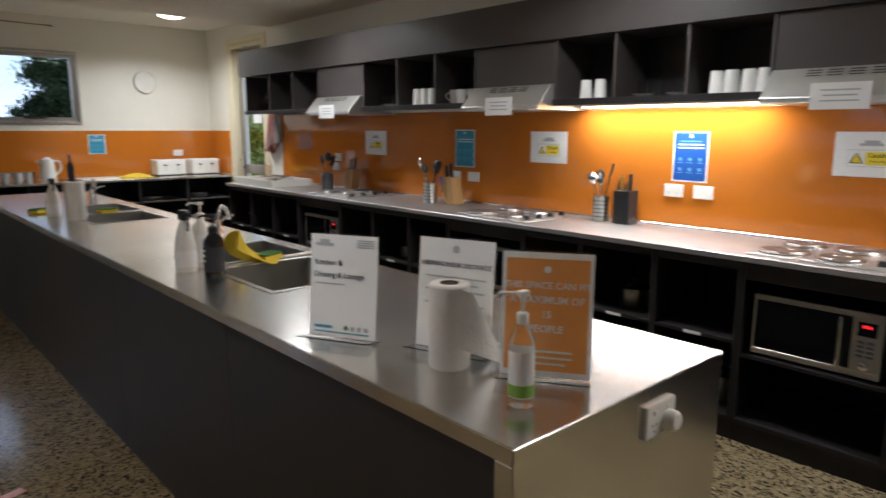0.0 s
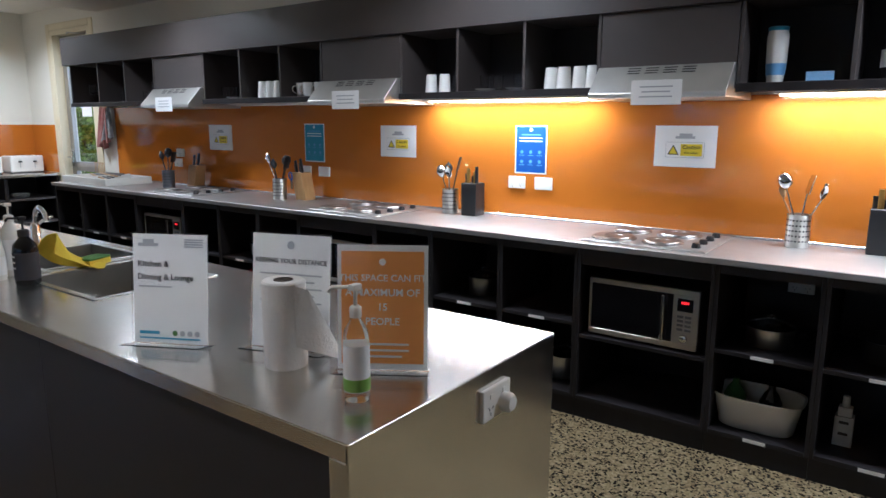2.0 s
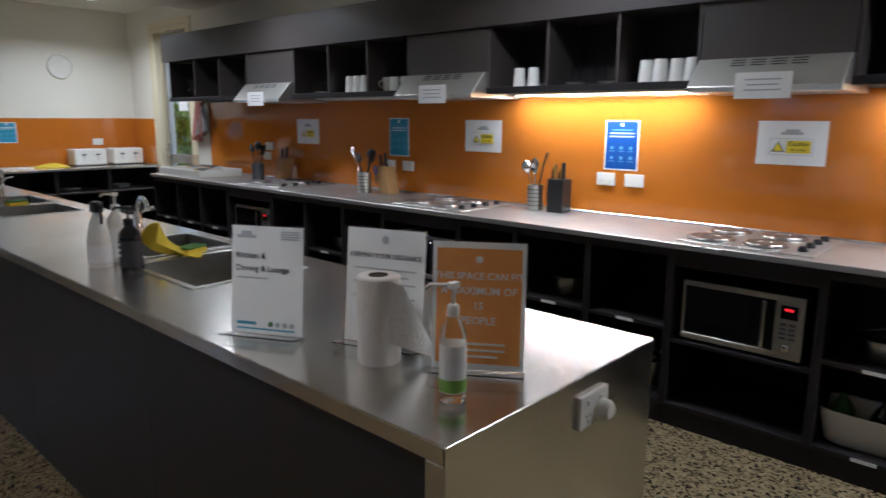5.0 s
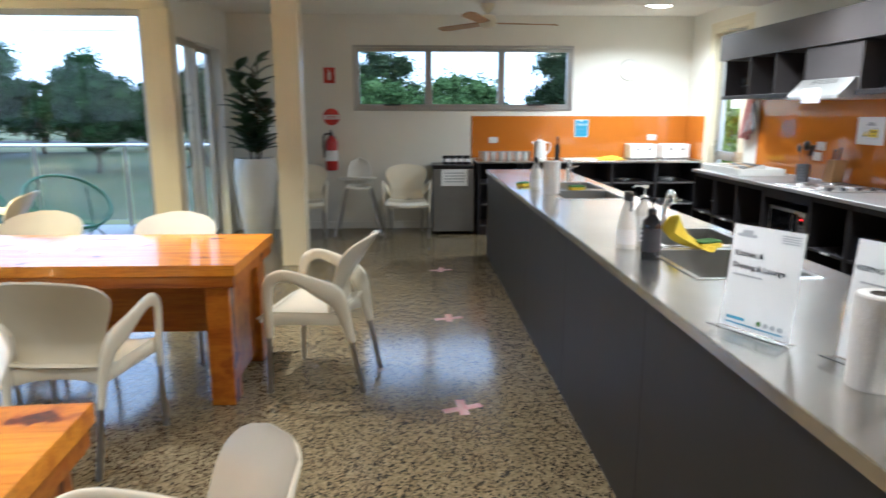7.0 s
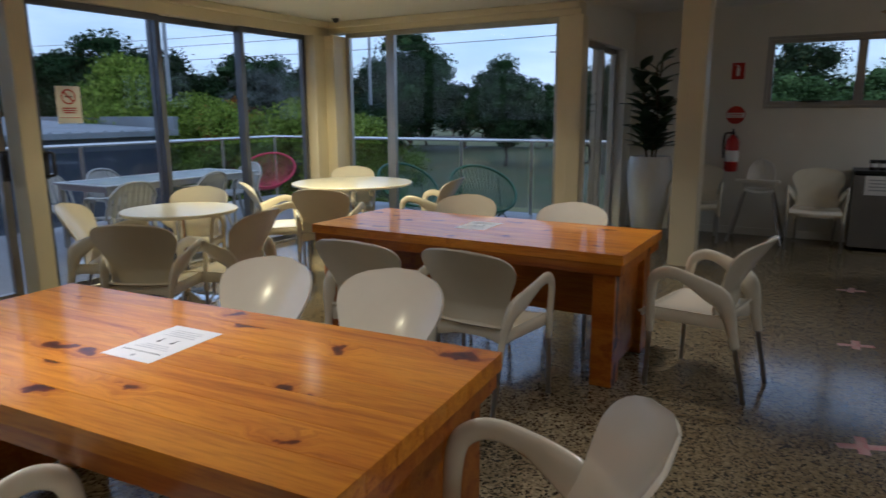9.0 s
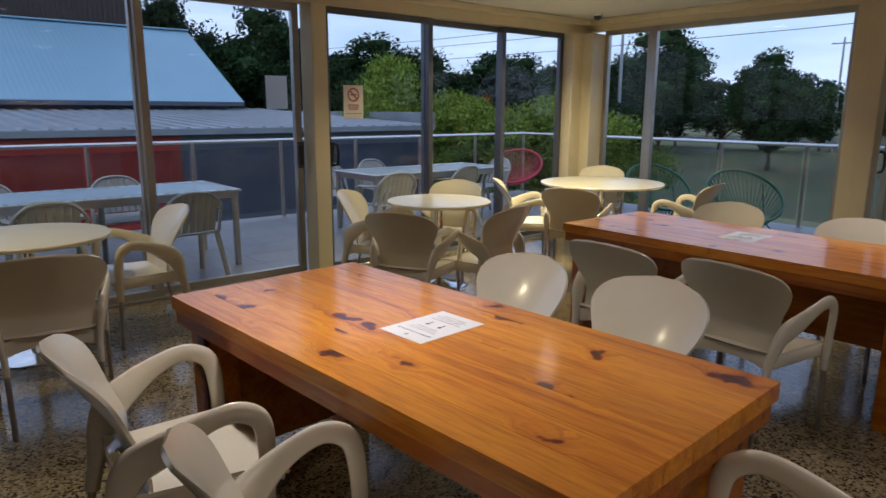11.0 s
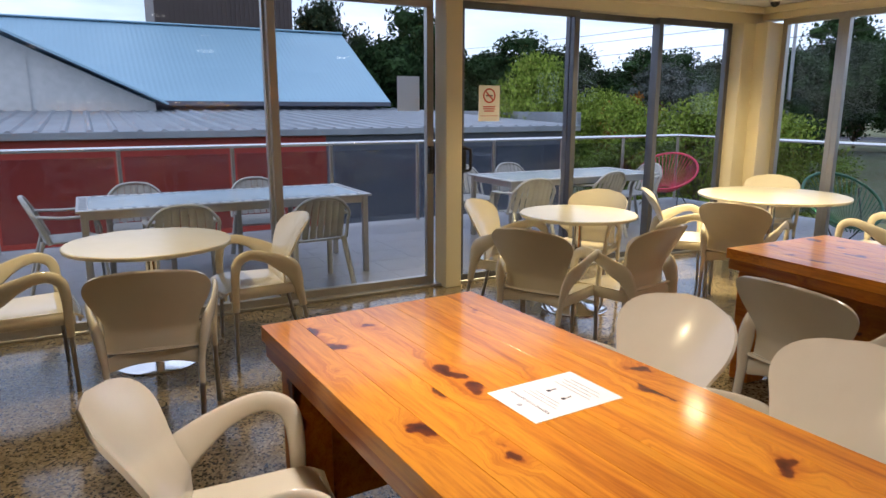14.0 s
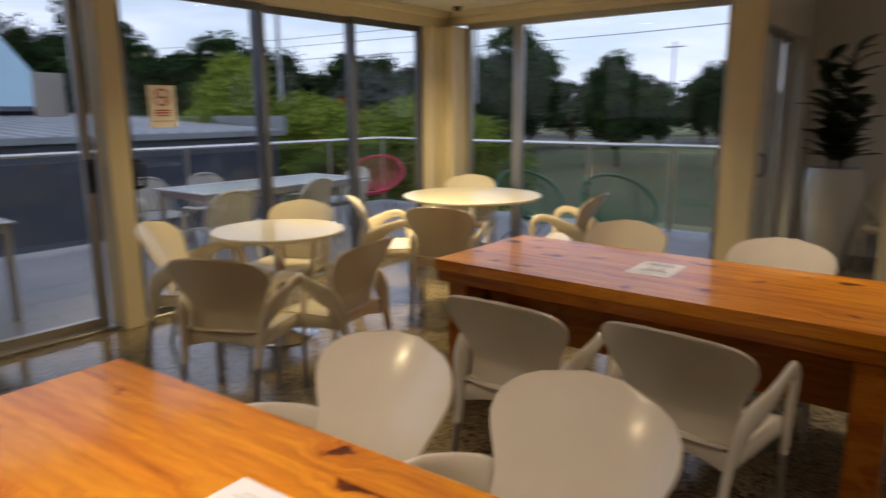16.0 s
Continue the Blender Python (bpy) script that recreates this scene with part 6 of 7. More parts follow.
part("valve", join(lathe([(0.02, 0.43), (0.02, 0.46), (0.01, 0.465)], 14), box(-0.012, 0.012, -0.09, 0.03, 0.462, 0.474, 0.003), box(-0.010, 0.010, -0.085, 0.02, 0.49, 0.50, 0.003), box(-0.008, 0.008, 0.0, 0.025, 0.465, 0.498, 0.002)), BLACKP, ex, "", 50)
part("hose", sweep(smooth_path([(-0.02, 0, 0.455), (-0.085, 0, 0.44), (-0.10, 0, 0.33), (-0.09, -0.01, 0.16)]), 0.011, 0.011, 10), BLACKP, ex, "", 60)
part("bracket", box(-0.05, 0.05, 0.07, 0.088, 0.20, 0.42, 0.003), TUBE, ex)
ck = thing("wall_clock", "round white wall clock with a pale rim", "clock", on_far(4.0, 2.0, YF - 0.001))
part("rim", lathe([(0.13, 0), (0.135, 0.012), (0.13, 0.03), (0.118, 0.03), (0.117, 0.018)], 40), WHITEP, ck, "", 50)
part("face", lathe([(0.118, 0.012), (0.118, 0.014)], 40), PAPER, ck)
for k in range(12):
    a = radians(30 * k)
    mk = part("hour_mark", box(-0.002, 0.002, 0.092, 0.108, 0.0142, 0.0152), INK, ck)
    mk.matrix_local = Matrix.Rotation(a, 4, 'Z')
for a, l_ in ((-95, 0.062), (-15, 0.088)):
    hd = part("pointer", box(-0.003, 0.003, -0.012, l_, 0.0155, 0.0165), INK, ck)
    hd.matrix_local = Matrix.Rotation(radians(a), 4, 'Z')

# plant
pot = thing("potted_plant", "tall white glazed planter with a dark fiddle-leaf plant", "plant", Matrix.Translation((-0.58, 9.02, 0)))
part("planter", lathe([(0.15, 0), (0.165, 0.01), (0.225, 0.45), (0.255, 0.72), (0.245, 0.88), (0.222, 0.955), (0.205, 0.955), (0.20, 0.92), (0.01, 0.90)], 36), POTM, pot, "white glazed planter", 60)
part("soil", lathe([(0.199, 0.90), (0.17, 0.925), (0.01, 0.93)], 24), SOIL, pot)
rng = random.Random(5)
for k in range(5):
    a = 2 * math.pi * k / 5
    top = Vector((0.16 * math.cos(a), 0.14 * math.sin(a), 1.55 + 0.5 * rng.random() * (k % 2) + 0.1 * k))
    stem = smooth_path([(0.05 * math.cos(a), 0.05 * math.sin(a), 0.91), (0.10 * math.cos(a + 0.5), 0.10 * math.sin(a + 0.5), 1.25), tuple(top)], 6)
    part("stem", sweep(stem, 0.011, 0.011, 8), BARK, pot, "", 60)
    for j in range(26):
        p = stem[2 + (j * (len(stem) - 3)) // 25]
        b = rng.random() * 6.28
        L = 0.19 + 0.12 * rng.random()
        lf = part("leaf", shell(lambda u, v: ((u - 0.5) * 0.17 * math.sin(math.pi * min(1, 0.06 + 0.94 * v)) * (0.6 + 0.5 * v), L * v, 0.05 * v - 0.09 * v * v + 0.02 * abs(u - 0.5)), 4, 6, 0.0015), LEAF, pot, "", 60)
        lf.matrix_local = Matrix.Translation(p) @ Matrix.Rotation(b, 4, 'Z') @ Matrix.Rotation(0.35 + 0.5 * rng.random(), 4, 'X')

# high chair
hc = thing("high_chair", "white plastic high chair with a tray on grey tube legs", "high chair", pose(0.58, 9.36, 0, 0, 0, 180))
part("seat", shell(lambda u, v: ((u - 0.5) * 0.30, -0.13 + 0.26 * v, 0.55 + 0.03 * (2 * u - 1) ** 2), 8, 6, 0.014), WHITEP, hc, "", 60)
part("backrest", shell(lambda u, v: ((2 * u - 1) * 0.15 * (max(0, 1 - (max(0, v - 0.45) / 0.55) ** 2.4)) ** 0.5, -0.13 - 0.07 * v + 0.05 * (2 * u - 1) ** 2, 0.55 + 0.38 * v), 10, 10, 0.014), WHITEP, hc, "", 60)
part("tray", join(box(-0.22, 0.22, 0.06, 0.30, 0.69, 0.705, 0.006, 2), box(-0.22, 0.22, 0.29, 0.30, 0.705, 0.725, 0.004), box(-0.16, 0.16, 0.06, 0.10, 0.62, 0.69, 0.006)), WHITEP, hc, "", 50)
for sx in (-1, 1):
    for sy in (-1, 1):
        part("leg", sweep([(sx * 0.15, sy * 0.11, 0.55), (sx * 0.28, sy * 0.25, 0.0)], 0.014, 0.014, 10), TUBE, hc, "grey tube leg", 60)
for x, y, a in ((1.475, 4.256, 20), (1.491, 5.771, 15), (1.50, 7.30, 10)):
    t = thing("floor_marker", "worn pink tape cross stuck on the concrete floor", "floor tape", pose(x, y, 0, 0, 0, a), "floor tape crosses")
    part("strip", box(-0.105, 0.105, -0.024, 0.024, 0.0, 0.0008), PINKTAPE, t)
    st = part("strip", box(-0.08, 0.10, -0.024, 0.024, 0.001, 0.0018), PINKTAPE, t)
    st.matrix_local = pose(0, 0, 0, 0, 0, 75)
ns = thing("no_smoking_sign", "white no smoking sign stuck on the glass door", "sign", Matrix(((0, 0, 1, XL - 0.02), (1, 0, 0, 4.31), (0, 1, 0, 1.545), (0, 0, 0, 1))))
part("sheet", box(-0.105, 0.105, -0.15, 0.15, 0, 0.0015), PAPER, ns)
ringm = bmesh.new()
for r0, r1 in ((0.05, 0.062),):
    inner = [ringm.verts.new((r0 * math.cos(2 * math.pi * k / 28), 0.065 + r0 * math.sin(2 * math.pi * k / 28), 0.002)) for k in range(28)]
    outer = [ringm.verts.new((r1 * math.cos(2 * math.pi * k / 28), 0.065 + r1 * math.sin(2 * math.pi * k / 28), 0.002)) for k in range(28)]
    for k in range(28):
        ringm.faces.new((inner[k], outer[k], outer[(k + 1) % 28], inner[(k + 1) % 28]))
part("ring", ringm, REDP, ns, "red ring")
bar = part("slash", box(-0.052, 0.052, -0.006, 0.006, 0.0022, 0.0027), REDP, ns)
bar.matrix_local = pose(0, 0.065, 0, 0, 0, -45)
part("cigarette", flat(-0.035, 0.035, 0.060, 0.070, 0.0016), INK, ns)
for k in range(3):
    part("text_line", flat(-0.06 + 0.012 * (k == 2), 0.06 - 0.012 * (k == 2), -0.032 - 0.018 * k, -0.022 - 0.018 * k, 0.0016), REDP, ns)
part("rule", flat(-0.09, 0.09, -0.105, -0.101, 0.0016), REDP, ns)
dn = thing("door_notice", "blank white paper notice stuck on the sliding door glass", "paper", Matrix(((0, 0, 1, XL - 0.13), (1, 0, 0, 3.60), (0, 1, 0, 1.62), (0, 0, 0, 1))))
part("sheet", box(-0.10, 0.10, -0.14, 0.14, 0, 0.0015), THINPAPER, dn)

# ---- the deck ----
structure("deck_slab", join(box(-7.75, XL - 0.1, -2.6, 10.35, -0.3, -0.03), box(XL - 0.1, XB - 0.2, YC + 0.1, 10.35, -0.3, -0.03)), GREYWALL, "grey concrete deck slab")
balustrade = tagged(new("balustrade"), label="steel and smoked glass balustrade round the deck", kind="structure")
RY = [5.25 + 1.24 * k for k in range(-6, 4)] + [10.2]
RX = [-7.6, -6.2, -4.94, -3.72, -2.55, -1.25]


def rail_post(x, y):
    part("post", join(sweep([(x, y, -0.03), (x, y, 1.03)], 0.024, 0.024, 14), lathe([(0.05, -0.03), (0.05, -0.022)], 16, x, y)), TUBE, balustrade, "", 60)


for y in RY:
    rail_post(-7.6, y)
for x in RX[1:]:
    rail_post(x, 10.2)
part("top_rail", sweep([(-7.6, RY[0], 1.05), (-7.6, 10.2, 1.05)], 0.025, 0.025, 16), CHROME, balustrade, "polished steel rail", 60)
part("top_rail", sweep([(-7.6, 10.2, 1.05), (-1.15, 10.2, 1.05)], 0.025, 0.025, 16, side=Vector((0, 0, 1))), CHROME, balustrade, "polished steel rail", 60)
for a, b in zip(RY, RY[1:]):
    pane("glass_panel", box(-7.604, -7.596, a + 0.05, b - 0.05, 0.06, 0.96), balustrade, SMOKED)
for a, b in zip(RX, RX[1:]):
    pane("glass_panel", box(a + 0.05, b - 0.05, 10.196, 10.204, 0.06, 0.96), balustrade, SMOKED)


def outdoor_table(x0, x1, y0, y1):
    t = thing("patio_table", "grey metal patio table with a frosted glass top and slotted edge", "table", None, "patio tables")
    part("top_frame", join(box(x0, x1, y0, y0 + 0.09, 0.70, 0.72, 0.003), box(x0, x1, y1 - 0.09, y1, 0.70, 0.72, 0.003), box(x0, x0 + 0.09, y0 + 0.09, y1 - 0.09, 0.70, 0.72, 0.003), box(x1 - 0.09, x1, y0 + 0.09, y1 - 0.09, 0.70, 0.72, 0.003)), ALU, t)
    part("glass_top", box(x0 + 0.09, x1 - 0.09, y0 + 0.09, y1 - 0.09, 0.708, 0.7195), FROST, t, "pale frosted glass")
    for y in (y0 + 0.05, y1 - 0.05):
        for k in range(9):
            part("slot", box(x0 + 0.12 + (x1 - x0 - 0.26) * k / 8, x0 + 0.15 + (x1 - x0 - 0.26) * k / 8, y - 0.028, y + 0.028, 0.7202, 0.7212), BLACKP, t)
    for x in (x0 + 0.05, x1 - 0.05):
        for k in range(24):
            yy = y0 + 0.12 + (y1 - y0 - 0.26) * k / 23
            part("slot", box(x - 0.028, x + 0.028, yy, yy + 0.03, 0.7202, 0.7212), BLACKP, t)
    for x in (x0 + 0.03, x1 - 0.08):
        for y in (y0 + 0.03, y1 - 0.08):
            part("leg", box(x, x + 0.05, y, y + 0.05, -0.026, 0.70, 0.004), ALU, t)
    part("apron", join(box(x0 + 0.05, x1 - 0.05, y0 + 0.04, y0 + 0.06, 0.64, 0.70), box(x0 + 0.05, x1 - 0.05, y1 - 0.06, y1 - 0.04, 0.64, 0.70), box(x0 + 0.04, x0 + 0.06, y0 + 0.06, y1 - 0.06, 0.64, 0.70), box(x1 - 0.06, x1 - 0.04, y0 + 0.06, y1 - 0.06, 0.64, 0.70)), ALU, t)


FROST = varied("frosted_table_glass", (0.46, 0.52, 0.55), (0.40, 0.46, 0.49), 0.15, scale=3, bump=0.02, fine=60)
outdoor_table(-6.05, -5.05, 1.1, 3.55)
outdoor_table(-6.30, -5.35, 5.3, 7.5)


def patio_chair():
    c = thing("patio_chair", "grey moulded resin patio armchair with a slatted back", "chair", None, "patio chairs")

    def pt(s, v):
        return Vector((s * 0.265 * (1 - 0.06 * v), -0.19 - 0.13 * v + 0.045 * s * s, 0.40 + 0.37 * v - 0.09 * abs(s) ** 3 * v * v))
    arch = smooth_path([pt(-1, 0), pt(-1, 0.5), pt(-1, 0.82), pt(-0.6, 1.0), pt(0, 1.02), pt(0.6, 1.0), pt(1, 0.82), pt(1, 0.5), pt(1, 0)], 5)
    part("back_frame", sweep(arch, 0.020, 0.014, 10, side=Vector((0, 1, 0))), PATIOM, c, "", 60)
    for k in range(7):
        s = -0.72 + 0.24 * k
        part("slat", sweep([pt(s, 0.05), pt(s, 0.5), pt(s * 0.98, 0.97)], 0.0285, 0.005, 8), PATIOM, c, "", 60)
    part("seat", shell(lambda u, v: ((2 * u - 1) * (0.21 + 0.03 * v), -0.20 + 0.44 * v, 0.40 - 0.012 * math.sin(math.pi * u) * math.sin(math.pi * v) - 0.03 * max(0, v - 0.8) / 0.2), 8, 8, 0.014), PATIOM, c, "", 60)
    for s in (-1, 1):
        arm = smooth_path([(s * 0.225, -0.235, 0.63), (s * 0.265, -0.05, 0.615), (s * 0.27, 0.12, 0.61), (s * 0.262, 0.21, 0.57), (s * 0.255, 0.235, 0.42), (s * 0.262, 0.26, 0.0)], 5)
        part("armrest", sweep([p - Vector((0, 0, 0.024 * (i == len(arm) - 1))) for i, p in enumerate(arm)], 0.026, 0.013, 10), PATIOM, c, "", 60)
        part("leg", sweep([(s * 0.215, -0.20, 0.42), (s * 0.255, -0.33, -0.024)], 0.026, 0.018, 10), PATIOM, c, "", 60)
    return c


PATIO = [(-6.15, 1.6, -90), (-6.13, 2.75, -92), (-4.92, 1.85, 88), (-4.86, 2.9, 93), (-5.75, 1.02, 4), (-6.55, 6.27, -86), (-6.6, 5.5, -95), (-5.27, 5.40, 86), (-5.5, 6.6, 98), (-5.95, 7.65, 176)]
pc = patio_chair()
for k, (x, y, a) in enumerate(PATIO):
    m = pose(x, y, 0, 0, 0, a)
    if k:
        copy_thing(pc, m)
    else:
        pc.matrix_world = m


def hoop_chair(x, y, a, mat, label):
    c = thing("cord_chair", label, "chair", pose(x, y, 0, 0, 0, a), "corded egg chairs")
    n = 44

    def rim(q, k=1.0):
        return Vector((0.47 * k * math.cos(q), (0.30 * math.sin(q) - 0.12) * k - 0.02, 0.51 - 0.27 * math.sin(q) * k))
    part("hoop", sweep([rim(2 * math.pi * k / n) for k in range(n + 1)], 0.017, 0.017, 8, side=Vector((0, 0.6, 0.8))), mat, c, "", 60)
    low = Vector((0, -0.02, 0.24))
    seat = [low + Vector((0.11 * math.cos(2 * math.pi * k / n), 0.10 * math.sin(2 * math.pi * k / n), 0.02 * -math.sin(2 * math.pi * k / n))) for k in range(n)]
    part("cord_web", join(*[sweep([rim(2 * math.pi * k / n), rim(2 * math.pi * k / n) * 0.45 + seat[k] * 0.55 - Vector((0, 0, 0.05)), seat[k]], 0.0055, 0.0055, 5) for k in range(n)], sweep(seat + [seat[0]], 0.006, 0.006, 6, side=Vector((0, 0, 1)))), mat, c, "woven plastic cord", 60)
    for sx in (-1, 1):
        part("leg", sweep([(sx * 0.36, -0.32, 0.61), (sx * 0.22, -0.05, 0.20), (sx * 0.30, 0.22, -0.028)], 0.009, 0.009, 8), BLACKP, c, "", 60)
        part("leg", sweep([(sx * 0.22, -0.05, 0.20), (sx * 0.28, -0.32, -0.028)], 0.009, 0.009, 8), BLACKP, c, "", 60)


hoop_chair(-7.12, 9.44, 205, CORDR, "pink corded egg chair on black wire legs on the deck")
hoop_chair(-3.58, 8.62, -106, CORDG, "green corded egg chair on black wire legs on the deck")
hoop_chair(-2.45, 8.60, -118, CORDG, "green corded egg chair on black wire legs on the deck")

spiky = thing("spiky_plant", "small dark spiky plant in a black pot on the deck", "plant", Matrix.Translation((-1.62, 9.25, -0.028)))
part("pot", lathe([(0.10, 0.0), (0.13, 0.16), (0.14, 0.20), (0.12, 0.20), (0.11, 0.17), (0.01, 0.165)], 24), BLACKP, spiky, "black plastic pot", 40)
prng = random.Random(8)
for k in range(34):
    q, reach, rise = prng.uniform(0, 6.28), prng.uniform(0.10, 0.28), prng.uniform(0.12, 0.34)
    lf = part("leaf", sweep(smooth_path([(0.02, 0, 0.16), (0.45 * reach, 0, 0.17 + rise * 0.8), (reach, 0, 0.17 + rise * 0.75)], 4), [0.008, 0.010, 0.011, 0.011, 0.010, 0.008, 0.006, 0.004, 0.001], 0.0015, 4, side=Vector((0, 1, 0))), LEAF, spiky, "", 60)
    lf.matrix_local = Matrix.Rotation(q, 4, 'Z')

# ---- outside ----
structure("ground", box(-400, 300, -300, 400, -2.8, -2.5), GRASS, "dry lawn reaching to the tree line")
structure("road", box(-260, 160, 86, 97, -2.499, -2.46), ASPHALT, "asphalt road beyond the lawn")
structure("kerb", join(box(-260, 160, 85.6, 86, -2.499, -2.40), box(-260, 160, 97, 97.4, -2.499, -2.40)), TILE, "pale concrete kerb")


def ribbed(x0, x1, y0, y1, z0, z1, pitch, depth, sharp):
    """A roof sheet rising from (x0, z0) to (x1, z1), its ribs running up the slope."""
    bm = bmesh.new()
    n = int((y1 - y0) / pitch)
    low, high = [], []
    for k in range(n + 1):
        for f, d in (((0.0, 0.0), (0.12, 1.0), (0.24, 1.0), (0.36, 0.0)) if sharp else ((0.0, 0.0), (0.25, 0.5), (0.5, 1.0), (0.75, 0.5))):
            y = min(y1, y0 + (k + f) * pitch)
            low.append(bm.verts.new((x0, y, z0 + d * depth)))
            high.append(bm.verts.new((x1, y, z1 + d * depth)))
    for k in range(len(low) - 1):
        bm.faces.new((low[k], low[k + 1], high[k + 1], high[k]))
    bmesh.ops.remove_doubles(bm, verts=bm.verts[:], dist=0.0002)
    ext = bmesh.ops.extrude_face_region(bm, geom=bm.faces[:])
    bmesh.ops.translate(bm, vec=(0, 0, -0.03), verts=[v for v in ext["geom"] if isinstance(v, bmesh.types.BMVert)])
    return bm


shed = thing("neighbour_low_building", "low building with red and slate walls, grey metal roof", "building")
part("wall", box(-23.5, -13.15, -16, 5.75, -2.5, 0.92), REDWALL, shed, "dull red wall")
part("wall", box(-23.5, -13.15, 5.751, 12.3, -2.5, 0.95), GREYWALL, shed, "slate grey wall")
part("roof", ribbed(-13.05, -23.5, -16, 12.45, 1.06, 1.46, 0.42, 0.04, True), GREYROOF, shed, "ribbed grey metal roof")
part("gutter", join(box(-13.16, -13.0, -16, 12.5, 0.93, 1.07, 0.01), box(-23.5, -13.1, 12.45, 12.58, 0.93, 1.40, 0.01)), GREYROOF, shed)
house = thing("neighbour_gabled_building", "large neighbouring building with a pale corrugated roof and brown tower", "building")
part("wall", box(-32.0, -22.3, -20, 10.6, -2.5, 1.75), GREYWALL, house)
part("roof", ribbed(-21.9, -27.0, -20, 11.05, 1.70, 4.50, 0.16, 0.007, False), SHEETROOF, house, "pale corrugated metal roof")
part("roof", ribbed(-32.2, -27.0, -20, 11.05, 1.70, 4.50, 0.32, 0.022, False), SHEETROOF, house, "pale corrugated metal roof")
part("ridge_cap", box(-27.15, -26.85, -20, 11.08, 4.50, 4.56, 0.02), SHEETROOF, house)
part("fascia", join(box(-21.95, -21.86, 3.2, 11.05, 1.55, 1.70, 0.01)), GREYWALL, house)
gw = bmesh.new()
pts = [(-11.4, 1.0), (3.2, 1.0), (3.2, 1.62), (-4.1, 5.1), (-11.4, 1.62)]
fa = [gw.verts.new((-21.7, y, z)) for y, z in pts]
fb = [gw.verts.new((-22.4, y, z)) for y, z in pts]
gw.faces.new(fa), gw.faces.new(fb[::-1])
for k in range(5):
    gw.faces.new((fa[k], fb[k], fb[(k + 1) % 5], fa[(k + 1) % 5]))
part("gable_wall", gw, RESIN, house, "pale grey sheeted gable wall")
for k in range(7):
    part("gable_batten", box(-21.7, -21.66, -9.6 + 1.9 * k, -9.55 + 1.9 * k, 1.0, 1.6 + 3.3 * (1 - abs(-9.6 + 1.9 * k + 4.1) / 7.4)), RESIN, house)
for s in (-1, 1):
    sl = math.atan2(5.25 - 1.70, 7.4)
    rf = box(0, math.hypot(7.6, 3.65), -0.35, 3.5, 0, 0.06)
    r1 = part("gable_roof", rf, SHEETROOF, house, "pale corrugated metal roof")
    r1.matrix_local = Matrix.Translation((-21.45, -4.1, 5.22)) @ Matrix.Rotation(radians(90) if s > 0 else radians(-90), 4, 'Z') @ Matrix.Diagonal((1, s, 1, 1)) @ Matrix.Rotation(sl, 4, 'Y')
    bg = part("barge_board", box(0, math.hypot(7.6, 3.65), -0.40, -0.34, -0.22, 0.07), SHEETROOF, house)
    bg.matrix_local = r1.matrix_local
part("tower", box(-31.0, -27.3, 3.9, 9.1, 1.8, 9.2), BROWNCLAD, house, "brown ribbed metal tower")
for k in range(30):
    part("tower_rib", box(-27.3, -27.25, 3.92 + 0.173 * k, 3.97 + 0.173 * k, 4.3, 9.2), BROWNCLAD, house)


